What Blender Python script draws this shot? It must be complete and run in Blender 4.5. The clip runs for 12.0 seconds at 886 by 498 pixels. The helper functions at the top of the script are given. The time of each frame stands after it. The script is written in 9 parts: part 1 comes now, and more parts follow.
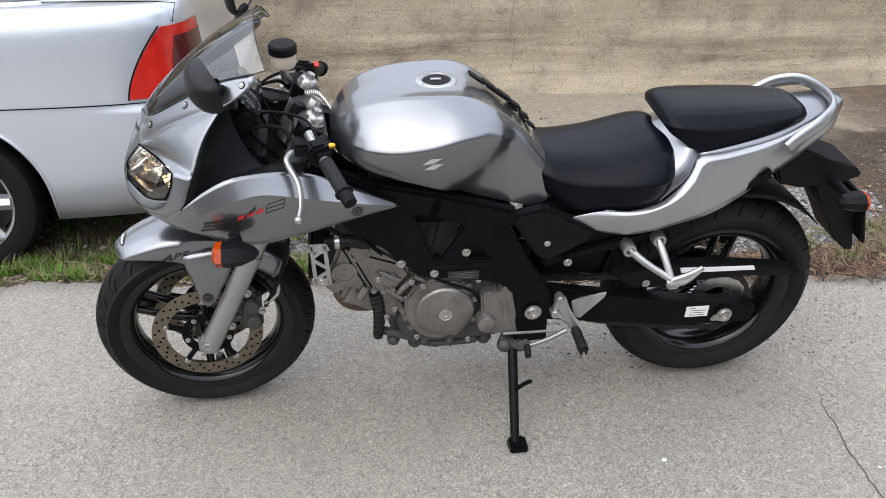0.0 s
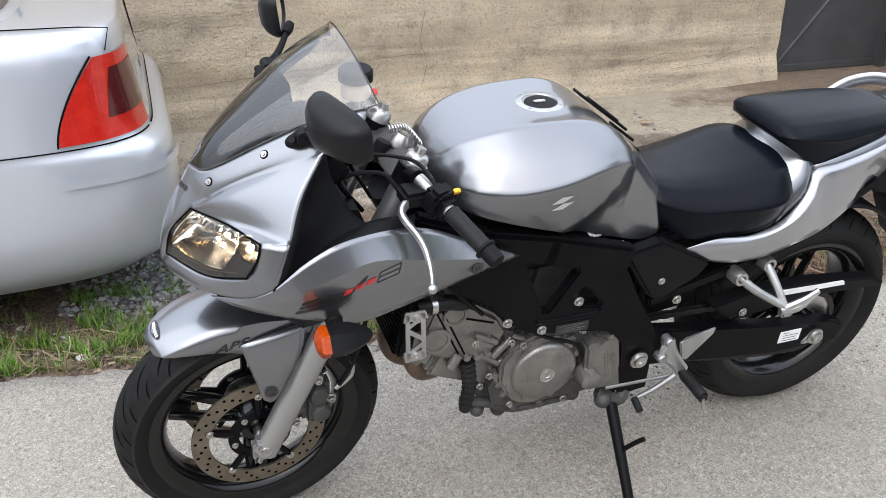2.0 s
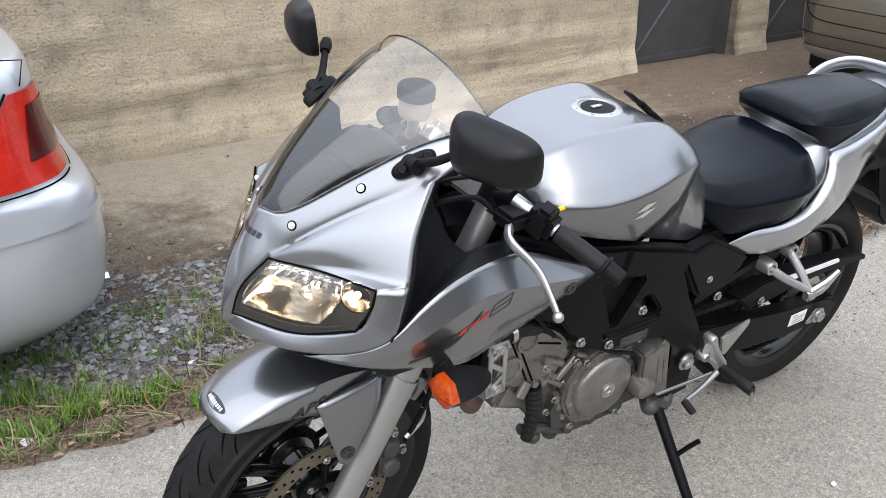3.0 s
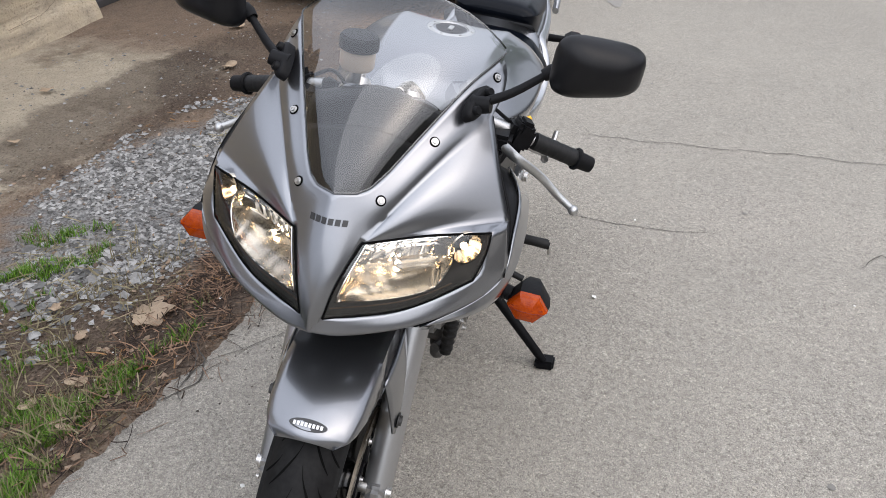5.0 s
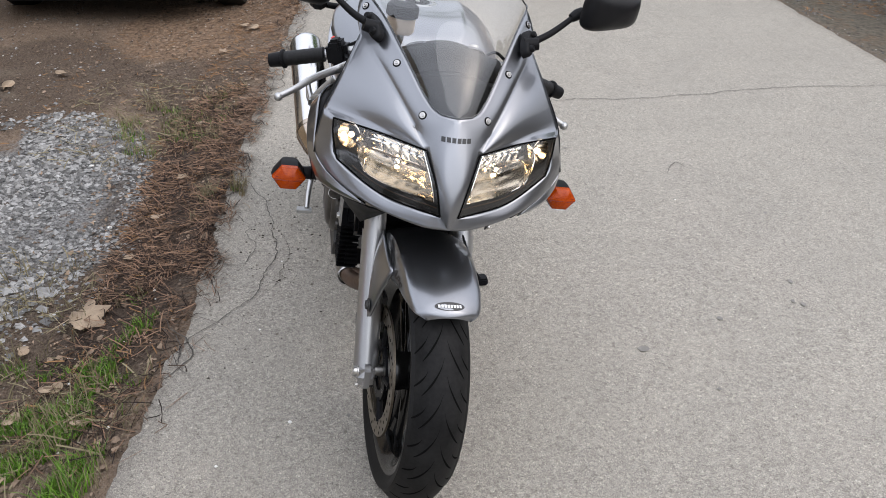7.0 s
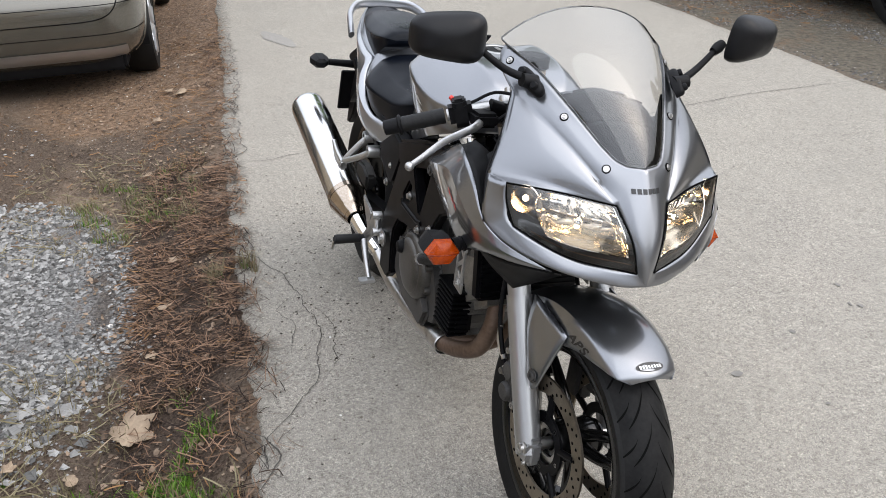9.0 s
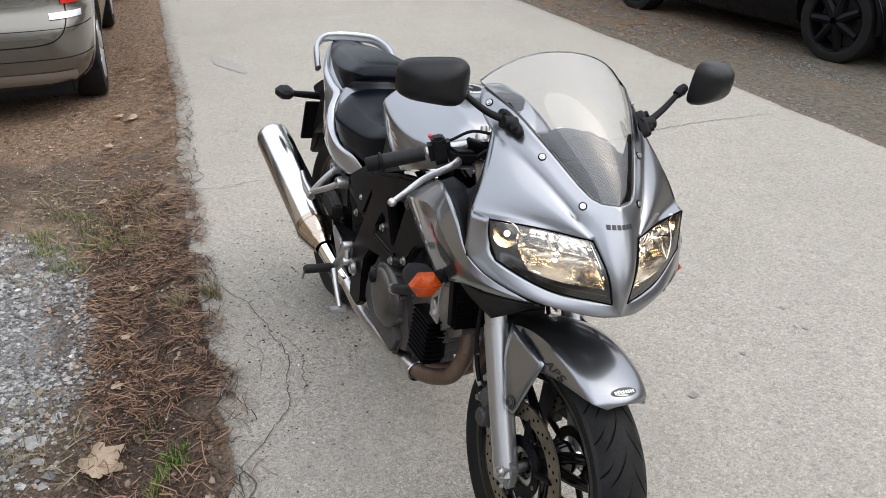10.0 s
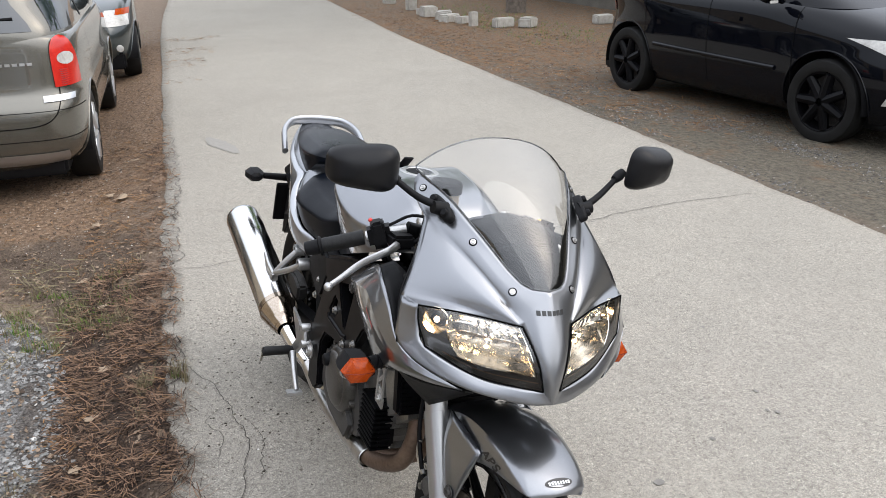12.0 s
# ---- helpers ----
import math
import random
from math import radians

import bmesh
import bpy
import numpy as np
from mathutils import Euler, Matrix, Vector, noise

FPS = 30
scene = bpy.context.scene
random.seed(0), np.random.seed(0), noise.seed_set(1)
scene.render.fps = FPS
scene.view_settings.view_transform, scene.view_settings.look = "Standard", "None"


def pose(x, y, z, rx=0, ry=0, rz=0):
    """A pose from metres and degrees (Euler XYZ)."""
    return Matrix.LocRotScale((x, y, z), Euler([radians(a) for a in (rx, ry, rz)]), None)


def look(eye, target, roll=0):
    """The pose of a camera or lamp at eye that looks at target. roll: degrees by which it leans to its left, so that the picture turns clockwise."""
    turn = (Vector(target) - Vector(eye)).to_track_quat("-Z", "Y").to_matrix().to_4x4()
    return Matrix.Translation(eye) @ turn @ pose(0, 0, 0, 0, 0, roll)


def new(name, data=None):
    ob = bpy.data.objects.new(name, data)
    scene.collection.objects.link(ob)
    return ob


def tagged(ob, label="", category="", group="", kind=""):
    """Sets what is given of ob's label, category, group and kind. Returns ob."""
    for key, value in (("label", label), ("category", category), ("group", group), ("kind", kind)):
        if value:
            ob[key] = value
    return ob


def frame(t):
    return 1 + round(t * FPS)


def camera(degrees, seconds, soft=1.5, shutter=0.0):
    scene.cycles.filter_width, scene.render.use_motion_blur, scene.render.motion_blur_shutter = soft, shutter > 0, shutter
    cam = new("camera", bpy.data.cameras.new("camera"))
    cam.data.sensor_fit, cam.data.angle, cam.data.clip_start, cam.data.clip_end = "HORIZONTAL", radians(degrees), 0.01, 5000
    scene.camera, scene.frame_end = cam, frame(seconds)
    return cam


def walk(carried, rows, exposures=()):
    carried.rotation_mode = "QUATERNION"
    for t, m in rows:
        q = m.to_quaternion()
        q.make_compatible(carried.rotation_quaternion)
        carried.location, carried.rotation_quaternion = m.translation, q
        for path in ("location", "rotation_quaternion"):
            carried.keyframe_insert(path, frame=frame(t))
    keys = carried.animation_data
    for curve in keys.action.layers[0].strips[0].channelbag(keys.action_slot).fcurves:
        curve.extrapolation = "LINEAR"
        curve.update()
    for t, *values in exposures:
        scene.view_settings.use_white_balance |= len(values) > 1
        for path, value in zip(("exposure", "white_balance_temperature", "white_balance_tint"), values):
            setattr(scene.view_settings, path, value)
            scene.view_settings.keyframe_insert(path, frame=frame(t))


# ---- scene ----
cam = camera(54.17, 12.0, soft=0.9)
PATH = [
    (0, (0.400, -2.145, 1.530), (0.691, 0.318, 0.275), 0.4),
    (0.5, (0.329, -2.035, 1.502), (0.628, 0.432, 0.258), 0.6),
    (1, (0.244, -1.829, 1.439), (0.564, 0.657, 0.239), -1.6),
    (1.5, (0.122, -1.720, 1.434), (0.640, 0.731, 0.229), -0.4),
    (2, (-0.128, -1.659, 1.444), (0.707, 0.701, 0.235), 0.6),
    (2.5, (-0.323, -1.531, 1.423), (0.706, 0.748, 0.213), 1.2),
    (2.7, (-0.389, -1.449, 1.416), (0.767, 0.775, 0.214), 0.6),
    (4.3, (-0.901, -0.857, 1.409), (1.126, 0.569, 0.151), -1.0),
    (4.5, (-0.935, -0.771, 1.430), (1.168, 0.447, 0.082), -0.9),
    (5, (-1.090, -0.554, 1.431), (1.252, 0.060, 0.067), 0.2),
    (5.4, (-1.229, -0.417, 1.437), (1.173, -0.160, 0.063), 1.1),
    (5.5, (-1.280, -0.404, 1.435), (1.125, -0.181, 0.063), 1.6),
    (6, (-1.475, -0.267, 1.463), (0.943, -0.204, 0.094), 1.6),
    (6.5, (-1.550, -0.074, 1.457), (0.868, -0.222, 0.096), 1.5),
    (7, (-1.554, 0.092, 1.469), (0.851, -0.225, 0.113), 0.8),
    (7.5, (-1.453, 0.194, 1.457), (0.960, -0.138, 0.122), 0.2),
    (7.7, (-1.400, 0.248, 1.462), (1.013, -0.124, 0.136), -0.3),
    (9.3, (-1.297, 0.660, 1.482), (1.055, -0.128, 0.229), -2.0),
    (9.5, (-1.300, 0.680, 1.491), (1.039, -0.154, 0.245), -1.4),
    (10, (-1.322, 0.704, 1.530), (1.013, -0.197, 0.321), -0.9),
    (10.5, (-1.345, 0.711, 1.571), (1.058, -0.245, 0.552), -0.7),
    (11, (-1.346, 0.694, 1.570), (1.071, -0.275, 0.600), -0.9),
    (11.5, (-1.342, 0.664, 1.556), (1.071, -0.306, 0.578), -0.7),
    (12, (-1.359, 0.559, 1.539), (1.076, -0.351, 0.554), -1.1),
]
walk(cam, [(t, look(eye, target, roll)) for t, eye, target, roll in PATH], exposures=[(0.0, 0.66, 6330, 10), (2.5, 0.86, 6300, 10), (4.5, 0.55, 6400, 10), (5.0, 0.45, 6420, 12), (5.5, 0.43, 6420, 12), (7.5, 0.51, 6420, 12), (9.5, 0.71, 6480, 10), (12.0, 0.71, 6480, 10)])

from mathutils.bvhtree import BVHTree

# ---- sky and sun: bright overcast day ----
world = bpy.data.worlds.new("sky")
scene.world = world
world.use_nodes = True
wn, wl = world.node_tree.nodes, world.node_tree.links
sky = wn.new("ShaderNodeTexSky")
sky.sky_type = "NISHITA"
sky.sun_disc = False
sky.sun_elevation = radians(48)
sky.sun_rotation = radians(203)
sky.air_density, sky.dust_density, sky.ozone_density = 1.0, 5.0, 1.0
# an even cloud layer, brighter overhead than near the horizon, over the clear sky's colours
wc_, ws_, wr_ = wn.new("ShaderNodeTexCoord"), wn.new("ShaderNodeSeparateXYZ"), wn.new("ShaderNodeMapRange")
wl.new(wc_.outputs["Generated"], ws_.inputs[0])
wl.new(ws_.outputs[2], wr_.inputs["Value"])
wr_.inputs["From Max"].default_value = 0.68
layer = wn.new("ShaderNodeMix")
layer.data_type = "RGBA"
layer.inputs["A"].default_value = (3.35, 3.5, 3.78, 1)
layer.inputs["B"].default_value = (13.2, 13.8, 15.0, 1)
wl.new(wr_.outputs[0], layer.inputs["Factor"])
cloud = wn.new("ShaderNodeMix")
cloud.data_type = "RGBA"
cloud.inputs["Factor"].default_value = 0.68
wl.new(sky.outputs[0], cloud.inputs["A"])
wl.new(layer.outputs["Result"], cloud.inputs["B"])
wl.new(cloud.outputs["Result"], wn["Background"].inputs[0])
wn["Background"].inputs[1].default_value = 0.12
sun = new("sun", bpy.data.lights.new("sun", "SUN"))
sun.data.energy = 0.9
sun.data.angle = radians(80)
sun.data.color = (1.0, 1.0, 0.99)
sun.matrix_world = look((-3.6, -1.9, 4.2), (0.0, 0.0, 0.0))

# ---- materials ----
def principled(name, color, rough=0.5, metal=0.0, coat=0.0, spec=0.5):
    m = bpy.data.materials.new(name)
    m.use_nodes = True
    b = m.node_tree.nodes["Principled BSDF"]
    b.inputs["Base Color"].default_value = (*color, 1)
    b.inputs["Roughness"].default_value = rough
    b.inputs["Metallic"].default_value = metal
    b.inputs["Coat Weight"].default_value = coat
    b.inputs["Coat Roughness"].default_value = 0.06
    b.inputs["Specular IOR Level"].default_value = spec
    return m


def wear(m, dark, light, scale=8.0, fine=180.0, bump=0.1, rough=(0.0, 0.0), fine_amount=0.35, dist=0.002):
    """Two scales of colour variation, a little relief and uneven gloss."""
    nt = m.node_tree
    n, k = nt.nodes, nt.links
    b = n["Principled BSDF"]
    co = n.new("ShaderNodeTexCoord")
    n1, n2 = n.new("ShaderNodeTexNoise"), n.new("ShaderNodeTexNoise")
    n1.inputs["Scale"].default_value, n1.inputs["Detail"].default_value = scale, 5
    n2.inputs["Scale"].default_value, n2.inputs["Detail"].default_value = fine, 2
    mx = n.new("ShaderNodeMix")
    mx.data_type = "FLOAT"
    mx.inputs["Factor"].default_value = fine_amount
    ramp = n.new("ShaderNodeValToRGB")
    ramp.color_ramp.elements[0].position, ramp.color_ramp.elements[1].position = 0.3, 0.7
    ramp.color_ramp.elements[0].color, ramp.color_ramp.elements[1].color = (*dark, 1), (*light, 1)
    bp = n.new("ShaderNodeBump")
    bp.inputs["Strength"].default_value, bp.inputs["Distance"].default_value = bump, dist
    for a in (n1, n2):
        k.new(co.outputs["Object"], a.inputs["Vector"])
    k.new(n1.outputs[0], mx.inputs["A"])
    k.new(n2.outputs[0], mx.inputs["B"])
    k.new(mx.outputs[0], ramp.inputs[0])
    k.new(ramp.outputs[0], b.inputs["Base Color"])
    k.new(n2.outputs[0], bp.inputs["Height"])
    k.new(bp.outputs[0], b.inputs["Normal"])
    if rough[1] > 0:
        mr = n.new("ShaderNodeMapRange")
        mr.inputs["To Min"].default_value, mr.inputs["To Max"].default_value = rough
        k.new(n1.outputs[0], mr.inputs["Value"])
        k.new(mr.outputs[0], b.inputs["Roughness"])
    return m


def metallic_paint(name, base, flake, rough=0.3, metal=0.85):
    """Two-layer metallic lacquer: fine flakes under a clear coat, slightly dusty."""
    m = principled(name, base, rough, metal, 1.0)
    m.node_tree.nodes["Principled BSDF"].inputs["Coat Roughness"].default_value = 0.025
    return wear(m, base, flake, 6.0, 900.0, 0.0, (rough * 0.95, rough * 1.05), 0.85, 0.0004)


def clear_sheet(name, tint, gloss=0.06, ior=2.0):
    """A thin clear sheet: light goes straight through, gloss by angle."""
    m = bpy.data.materials.new(name)
    m.use_nodes = True
    n, k = m.node_tree.nodes, m.node_tree.links
    n.remove(n["Principled BSDF"])
    tr, gl, mix, fr = n.new("ShaderNodeBsdfTransparent"), n.new("ShaderNodeBsdfGlossy"), n.new("ShaderNodeMixShader"), n.new("ShaderNodeFresnel")
    tr.inputs[0].default_value = (*tint, 1)
    gl.inputs["Roughness"].default_value = gloss
    fr.inputs["IOR"].default_value = ior
    k.new(fr.outputs[0], mix.inputs[0])
    k.new(tr.outputs[0], mix.inputs[1])
    k.new(gl.outputs[0], mix.inputs[2])
    k.new(mix.outputs[0], n["Material Output"].inputs[0])
    return m


def lamp_glow(name, color, strength):
    m = principled(name, color, 0.4)
    b = m.node_tree.nodes["Principled BSDF"]
    b.inputs["Emission Color"].default_value = (*color, 1)
    b.inputs["Emission Strength"].default_value = strength
    return m


PAINT = metallic_paint("grey_metallic_paint", (0.190, 0.197, 0.211), (0.246, 0.254, 0.272), 0.285, 0.92)
PAINT_SILVER = metallic_paint("silver_metallic_paint", (0.55, 0.56, 0.58), (0.63, 0.64, 0.66), 0.30, 0.80)
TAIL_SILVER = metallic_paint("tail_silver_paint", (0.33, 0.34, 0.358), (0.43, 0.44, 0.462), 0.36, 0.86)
FORK_GREY = metallic_paint("fork_grey_paint", (0.32, 0.32, 0.32), (0.39, 0.39, 0.39), 0.36, 0.8)
RIM_BLACK = wear(principled("gloss_black_rim", (0.004, 0.004, 0.0045), 0.14, 0, 0, 0.45), (0.003, 0.003, 0.003), (0.006, 0.006, 0.006), 12, 200, 0.0, (0.10, 0.2))
BLACK_PAINT = wear(principled("black_frame_paint", (0.004, 0.004, 0.005), 0.24, 0, 0, 0.10), (0.002, 0.002, 0.0025), (0.005, 0.005, 0.006), 12, 300, 0.05, (0.28, 0.45))
BLACK_PLASTIC = wear(principled("black_plastic", (0.006, 0.006, 0.007), 0.42, 0, 0, 0.13), (0.0035, 0.0035, 0.004), (0.008, 0.008, 0.009), 20, 400, 0.12, (0.42, 0.58))
RUBBER = wear(principled("tyre_rubber", (0.012, 0.012, 0.012), 0.7, 0, 0, 0.2), (0.004, 0.004, 0.004), (0.012, 0.0118, 0.0115), 10, 200, 0.12, (0.5, 0.7))
RUBBER_WORN = wear(principled("worn_tread", (0.012, 0.012, 0.012), 0.7, 0, 0, 0.14), (0.004, 0.004, 0.0042), (0.015, 0.0148, 0.0145), 16, 120, 0.15, (0.5, 0.7))
RUBBER_CLEAN = wear(principled("grip_rubber", (0.008, 0.008, 0.009), 0.6, 0, 0, 0.25), (0.006, 0.006, 0.0065), (0.012, 0.012, 0.012), 30, 500, 0.3, (0.42, 0.58))
GROOVE = principled("tread_groove", (0.004, 0.004, 0.004), 0.95, 0, 0, 0.05)
VINYL = wear(principled("seat_vinyl", (0.004, 0.005, 0.008), 0.32, 0, 0, 0.12), (0.0018, 0.0026, 0.0048), (0.004, 0.0055, 0.009), 9, 520, 0.16, (0.24, 0.33), 0.5, 0.0008)
SHELL = wear(principled("mirror_shell_plastic", (0.008, 0.008, 0.009), 0.36, 0, 0, 0.22), (0.005, 0.005, 0.006), (0.010, 0.010, 0.011), 20, 500, 0.2, (0.32, 0.42), 0.4, 0.0006)
ALU = wear(principled("cast_aluminium", (0.5, 0.5, 0.5), 0.36, 0.9), (0.38, 0.38, 0.375), (0.56, 0.56, 0.555), 20, 350, 0.10, (0.28, 0.45))
ALU_DULL = wear(principled("dull_aluminium", (0.3, 0.3, 0.3), 0.45, 0.85), (0.20, 0.20, 0.20), (0.34, 0.34, 0.335), 20, 350, 0.10, (0.38, 0.52))
ENGINE_GREY = wear(principled("engine_grey_paint", (0.26, 0.255, 0.245), 0.36, 0.65), (0.135, 0.128, 0.117), (0.275, 0.264, 0.244), 18, 260, 0.03, (0.24, 0.38))
# engine grey darkened, so that the right-hand cover looks shaded
ENGINE_SHADE = wear(principled("shaded_engine_paint", (0.11, 0.105, 0.10), 0.4, 0.6), (0.055, 0.052, 0.048), (0.125, 0.118, 0.108), 18, 260, 0.12, (0.30, 0.46))
ENGINE_DARK = wear(principled("engine_dark_castings", (0.05, 0.05, 0.05), 0.55, 0.3), (0.03, 0.03, 0.03), (0.085, 0.08, 0.075), 24, 260, 0.2, (0.45, 0.65))
HEAT_CHROME = wear(principled("browned_chrome", (0.45, 0.38, 0.31), 0.14, 1.0), (0.36, 0.29, 0.22), (0.55, 0.48, 0.41), 12, 200, 0.0, (0.1, 0.2))
CHROME = principled("chrome", (0.80, 0.80, 0.79), 0.06, 1.0)
POLISHED = wear(principled("polished_steel", (0.66, 0.65, 0.64), 0.16, 1.0), (0.60, 0.595, 0.585), (0.70, 0.695, 0.685), 8, 240, 0.03, (0.12, 0.2))
EMBLEM = principled("emblem_silver", (0.72, 0.72, 0.71), 0.35, 0.6)
STEEL = wear(principled("bolt_steel", (0.55, 0.54, 0.52), 0.3, 1.0), (0.42, 0.41, 0.40), (0.65, 0.64, 0.62), 40, 500, 0.05, (0.22, 0.4))
DISC_STEEL = wear(principled("brake_disc_steel", (0.24, 0.205, 0.16), 0.38, 0.9), (0.16, 0.135, 0.105), (0.30, 0.26, 0.205), 25, 300, 0.05, (0.3, 0.45))
HEADER = wear(principled("heat_stained_pipe", (0.16, 0.10, 0.07), 0.5, 0.6), (0.085, 0.052, 0.036), (0.22, 0.155, 0.115), 14, 120, 0.15, (0.4, 0.65))
CHAIN_STEEL = wear(principled("oily_chain", (0.03, 0.027, 0.025), 0.45, 0.5), (0.010, 0.009, 0.008), (0.045, 0.040, 0.036), 60, 300, 0.1, (0.35, 0.55))
ORANGE = wear(principled("orange_lens", (0.36, 0.045, 0.001), 0.12, 0.0, 0.0, 0.3), (0.25, 0.025, 0.0005), (0.42, 0.058, 0.001), 120, 400, 0.3, dist=0.002)
RED_LENS = wear(principled("red_lens", (0.5, 0.016, 0.011), 0.12, 0, 0.6), (0.40, 0.010, 0.007), (0.62, 0.030, 0.017), 14, 120, 0.15, dist=0.006)
SMOKED_RED = principled("smoked_red_lens", (0.07, 0.008, 0.01), 0.12, 0, 0.6)
WHITE_LENS = wear(principled("white_lens", (0.5, 0.49, 0.47), 0.1, 0, 0.6), (0.30, 0.29, 0.27), (0.62, 0.61, 0.58), 9, 60, 0.3, dist=0.01)
YELLOW = principled("yellow_plastic", (0.85, 0.45, 0.02), 0.4)
RED_PLASTIC = principled("red_plastic", (0.6, 0.03, 0.02), 0.4)
WHITE = wear(principled("white_print", (0.75, 0.75, 0.75), 0.5), (0.68, 0.68, 0.68), (0.8, 0.8, 0.8), 30, 300, 0.0)
DECAL_BLACK = principled("decal_black", (0.02, 0.02, 0.021), 0.35)
DECAL_RED = principled("decal_red", (0.5, 0.03, 0.03), 0.35)
REFLECTOR = principled("reflector_chrome", (0.90, 0.89, 0.87), 0.06, 1.0)
BULB = lamp_glow("halogen_bulb", (1.0, 0.72, 0.40), 80.0)
LAMP_DARK = wear(principled("lamp_surround", (0.03, 0.028, 0.027), 0.3, 0, 0, 0.5), (0.024, 0.023, 0.022), (0.04, 0.038, 0.036), 20, 300, 0.0)
PILOT = lamp_glow("pilot_bulb", (1.0, 0.74, 0.46), 6.0)
SCREEN = clear_sheet("clear_windscreen", (0.91, 0.91, 0.90), 0.03, 2.0)
LENS = clear_sheet("headlight_lens", (0.97, 0.97, 0.965), 0.02, 1.8)
# warm tint puts the bulb's glow into the bowl's colour
BOWL = principled("reflector_bowl", (0.90, 0.81, 0.68), 0.15, 1.0)
LINER = wear(principled("smooth_black_liner", (0.006, 0.006, 0.007), 0.45, 0, 0, 0.2), (0.004, 0.004, 0.0045), (0.009, 0.009, 0.010), 8, 120, 0.0)
ORANGE_RIB = principled("orange_lens_rib", (0.16, 0.014, 0.001), 0.25, 0, 0.0, 0.3)
FLUID = principled("reservoir_plastic", (0.62, 0.52, 0.42), 0.3)
CAR_GLASS = principled("car_glass", (0.014, 0.019, 0.024), 0.03, 0.0, 0.5, 0.8)
SILVER_CAR = metallic_paint("silver_car_paint", (0.57, 0.605, 0.665), (0.63, 0.665, 0.725), 0.30, 0.55)
TAN_CAR = metallic_paint("tan_car_paint", (0.112, 0.105, 0.087), (0.140, 0.132, 0.110), 0.26, 0.62)
GREEN_CAR = metallic_paint("dark_teal_car_paint", (0.030, 0.038, 0.039), (0.042, 0.052, 0.053), 0.3, 0.5)
BLACK_CAR = wear(principled("black_car_paint", (0.003, 0.0036, 0.006), 0.05, 0, 0.0, 0.24), (0.002, 0.0024, 0.004), (0.004, 0.0046, 0.007), 2, 30, 0.0, (0.03, 0.05))

# ---- mesh helpers ----
V = Vector


def cr(pts, n):
    """A smooth curve through pts, as n + 1 points."""
    p = [V(q) for q in pts]
    p = [2 * p[0] - p[1]] + p + [2 * p[-1] - p[-2]]
    out = []
    for i in range(n + 1):
        u = i / n * (len(p) - 3)
        j = min(int(u), len(p) - 4)
        u -= j
        a, b, c, d = p[j:j + 4]
        out.append(0.5 * (2 * b + (c - a) * u + (2 * a - 5 * b + 4 * c - d) * u * u + (3 * b - a - 3 * c + d) * u ** 3))
    return out


def loft(bm, rings, closed=True, caps=(True, True)):
    rows = [[bm.verts.new(p) for p in r] for r in rings]
    m = len(rows[0])
    for a, b in zip(rows, rows[1:]):
        for j in range(m if closed else m - 1):
            q = (a[j], a[(j + 1) % m], b[(j + 1) % m], b[j])
            if len({v.co.to_tuple(6) for v in q}) >= 3:
                bm.faces.new(q)
    if closed and caps[0]:
        bm.faces.new(rows[0][::-1])
    if closed and caps[1]:
        bm.faces.new(rows[-1])
    return bm


def tube(bm, pts, r, seg=10, n=0, flat=1.0, ribs=0, rib=0.0):
    """A round bar along pts; r may be one radius or one for each end; ribs swell it by rib."""
    p = cr(pts, n) if n else [V(q) for q in pts]
    r0, r1 = r if isinstance(r, tuple) else (r, r)
    rings, side = [], None
    for i, q in enumerate(p):
        d = (p[min(i + 1, len(p) - 1)] - p[max(i - 1, 0)]).normalized()
        if side is None:
            side = d.orthogonal().normalized() if flat == 1.0 else d.cross(V((0, 0, 1))).normalized()
        side = (side - d * side.dot(d)).normalized()
        up = d.cross(side)
        rr = r0 + (r1 - r0) * i / (len(p) - 1) + (rib * max(0.0, math.sin(2 * math.pi * ribs * i / (len(p) - 1))) if ribs else 0.0)
        rings.append([q + side * rr * math.cos(2 * math.pi * k / seg) + up * rr * flat * math.sin(2 * math.pi * k / seg) for k in range(seg)])
    return loft(bm, rings)


def lathe(bm, prof, seg, m=Matrix(), arc=(0.0, 360.0)):
    """Turn a profile of (radius, height) round the local z of m."""
    full = arc[1] - arc[0] >= 360
    k = seg if full else seg + 1
    cols = []
    for i in range(k):
        a = radians(arc[0] + (arc[1] - arc[0]) * i / seg)
        cols.append([m @ V((r * math.cos(a), r * math.sin(a), h)) for r, h in prof])
    if full:
        cols.append(cols[0])
    rows = []
    for i, c in enumerate(cols):
        rows.append(rows[0] if full and i == seg else [bm.verts.new(p) for p in c])
    for a, b in zip(rows, rows[1:]):
        for j in range(len(prof) - 1):
            q = (a[j], b[j], b[j + 1], a[j + 1])
            if len({v.co.to_tuple(6) for v in q}) == 4:
                bm.faces.new(q)
            elif len({v.co.to_tuple(6) for v in q}) == 3:
                seen, f = set(), []
                for v in q:
                    if v.co.to_tuple(6) not in seen:
                        seen.add(v.co.to_tuple(6))
                        f.append(v)
                bm.faces.new(f)
    return bm


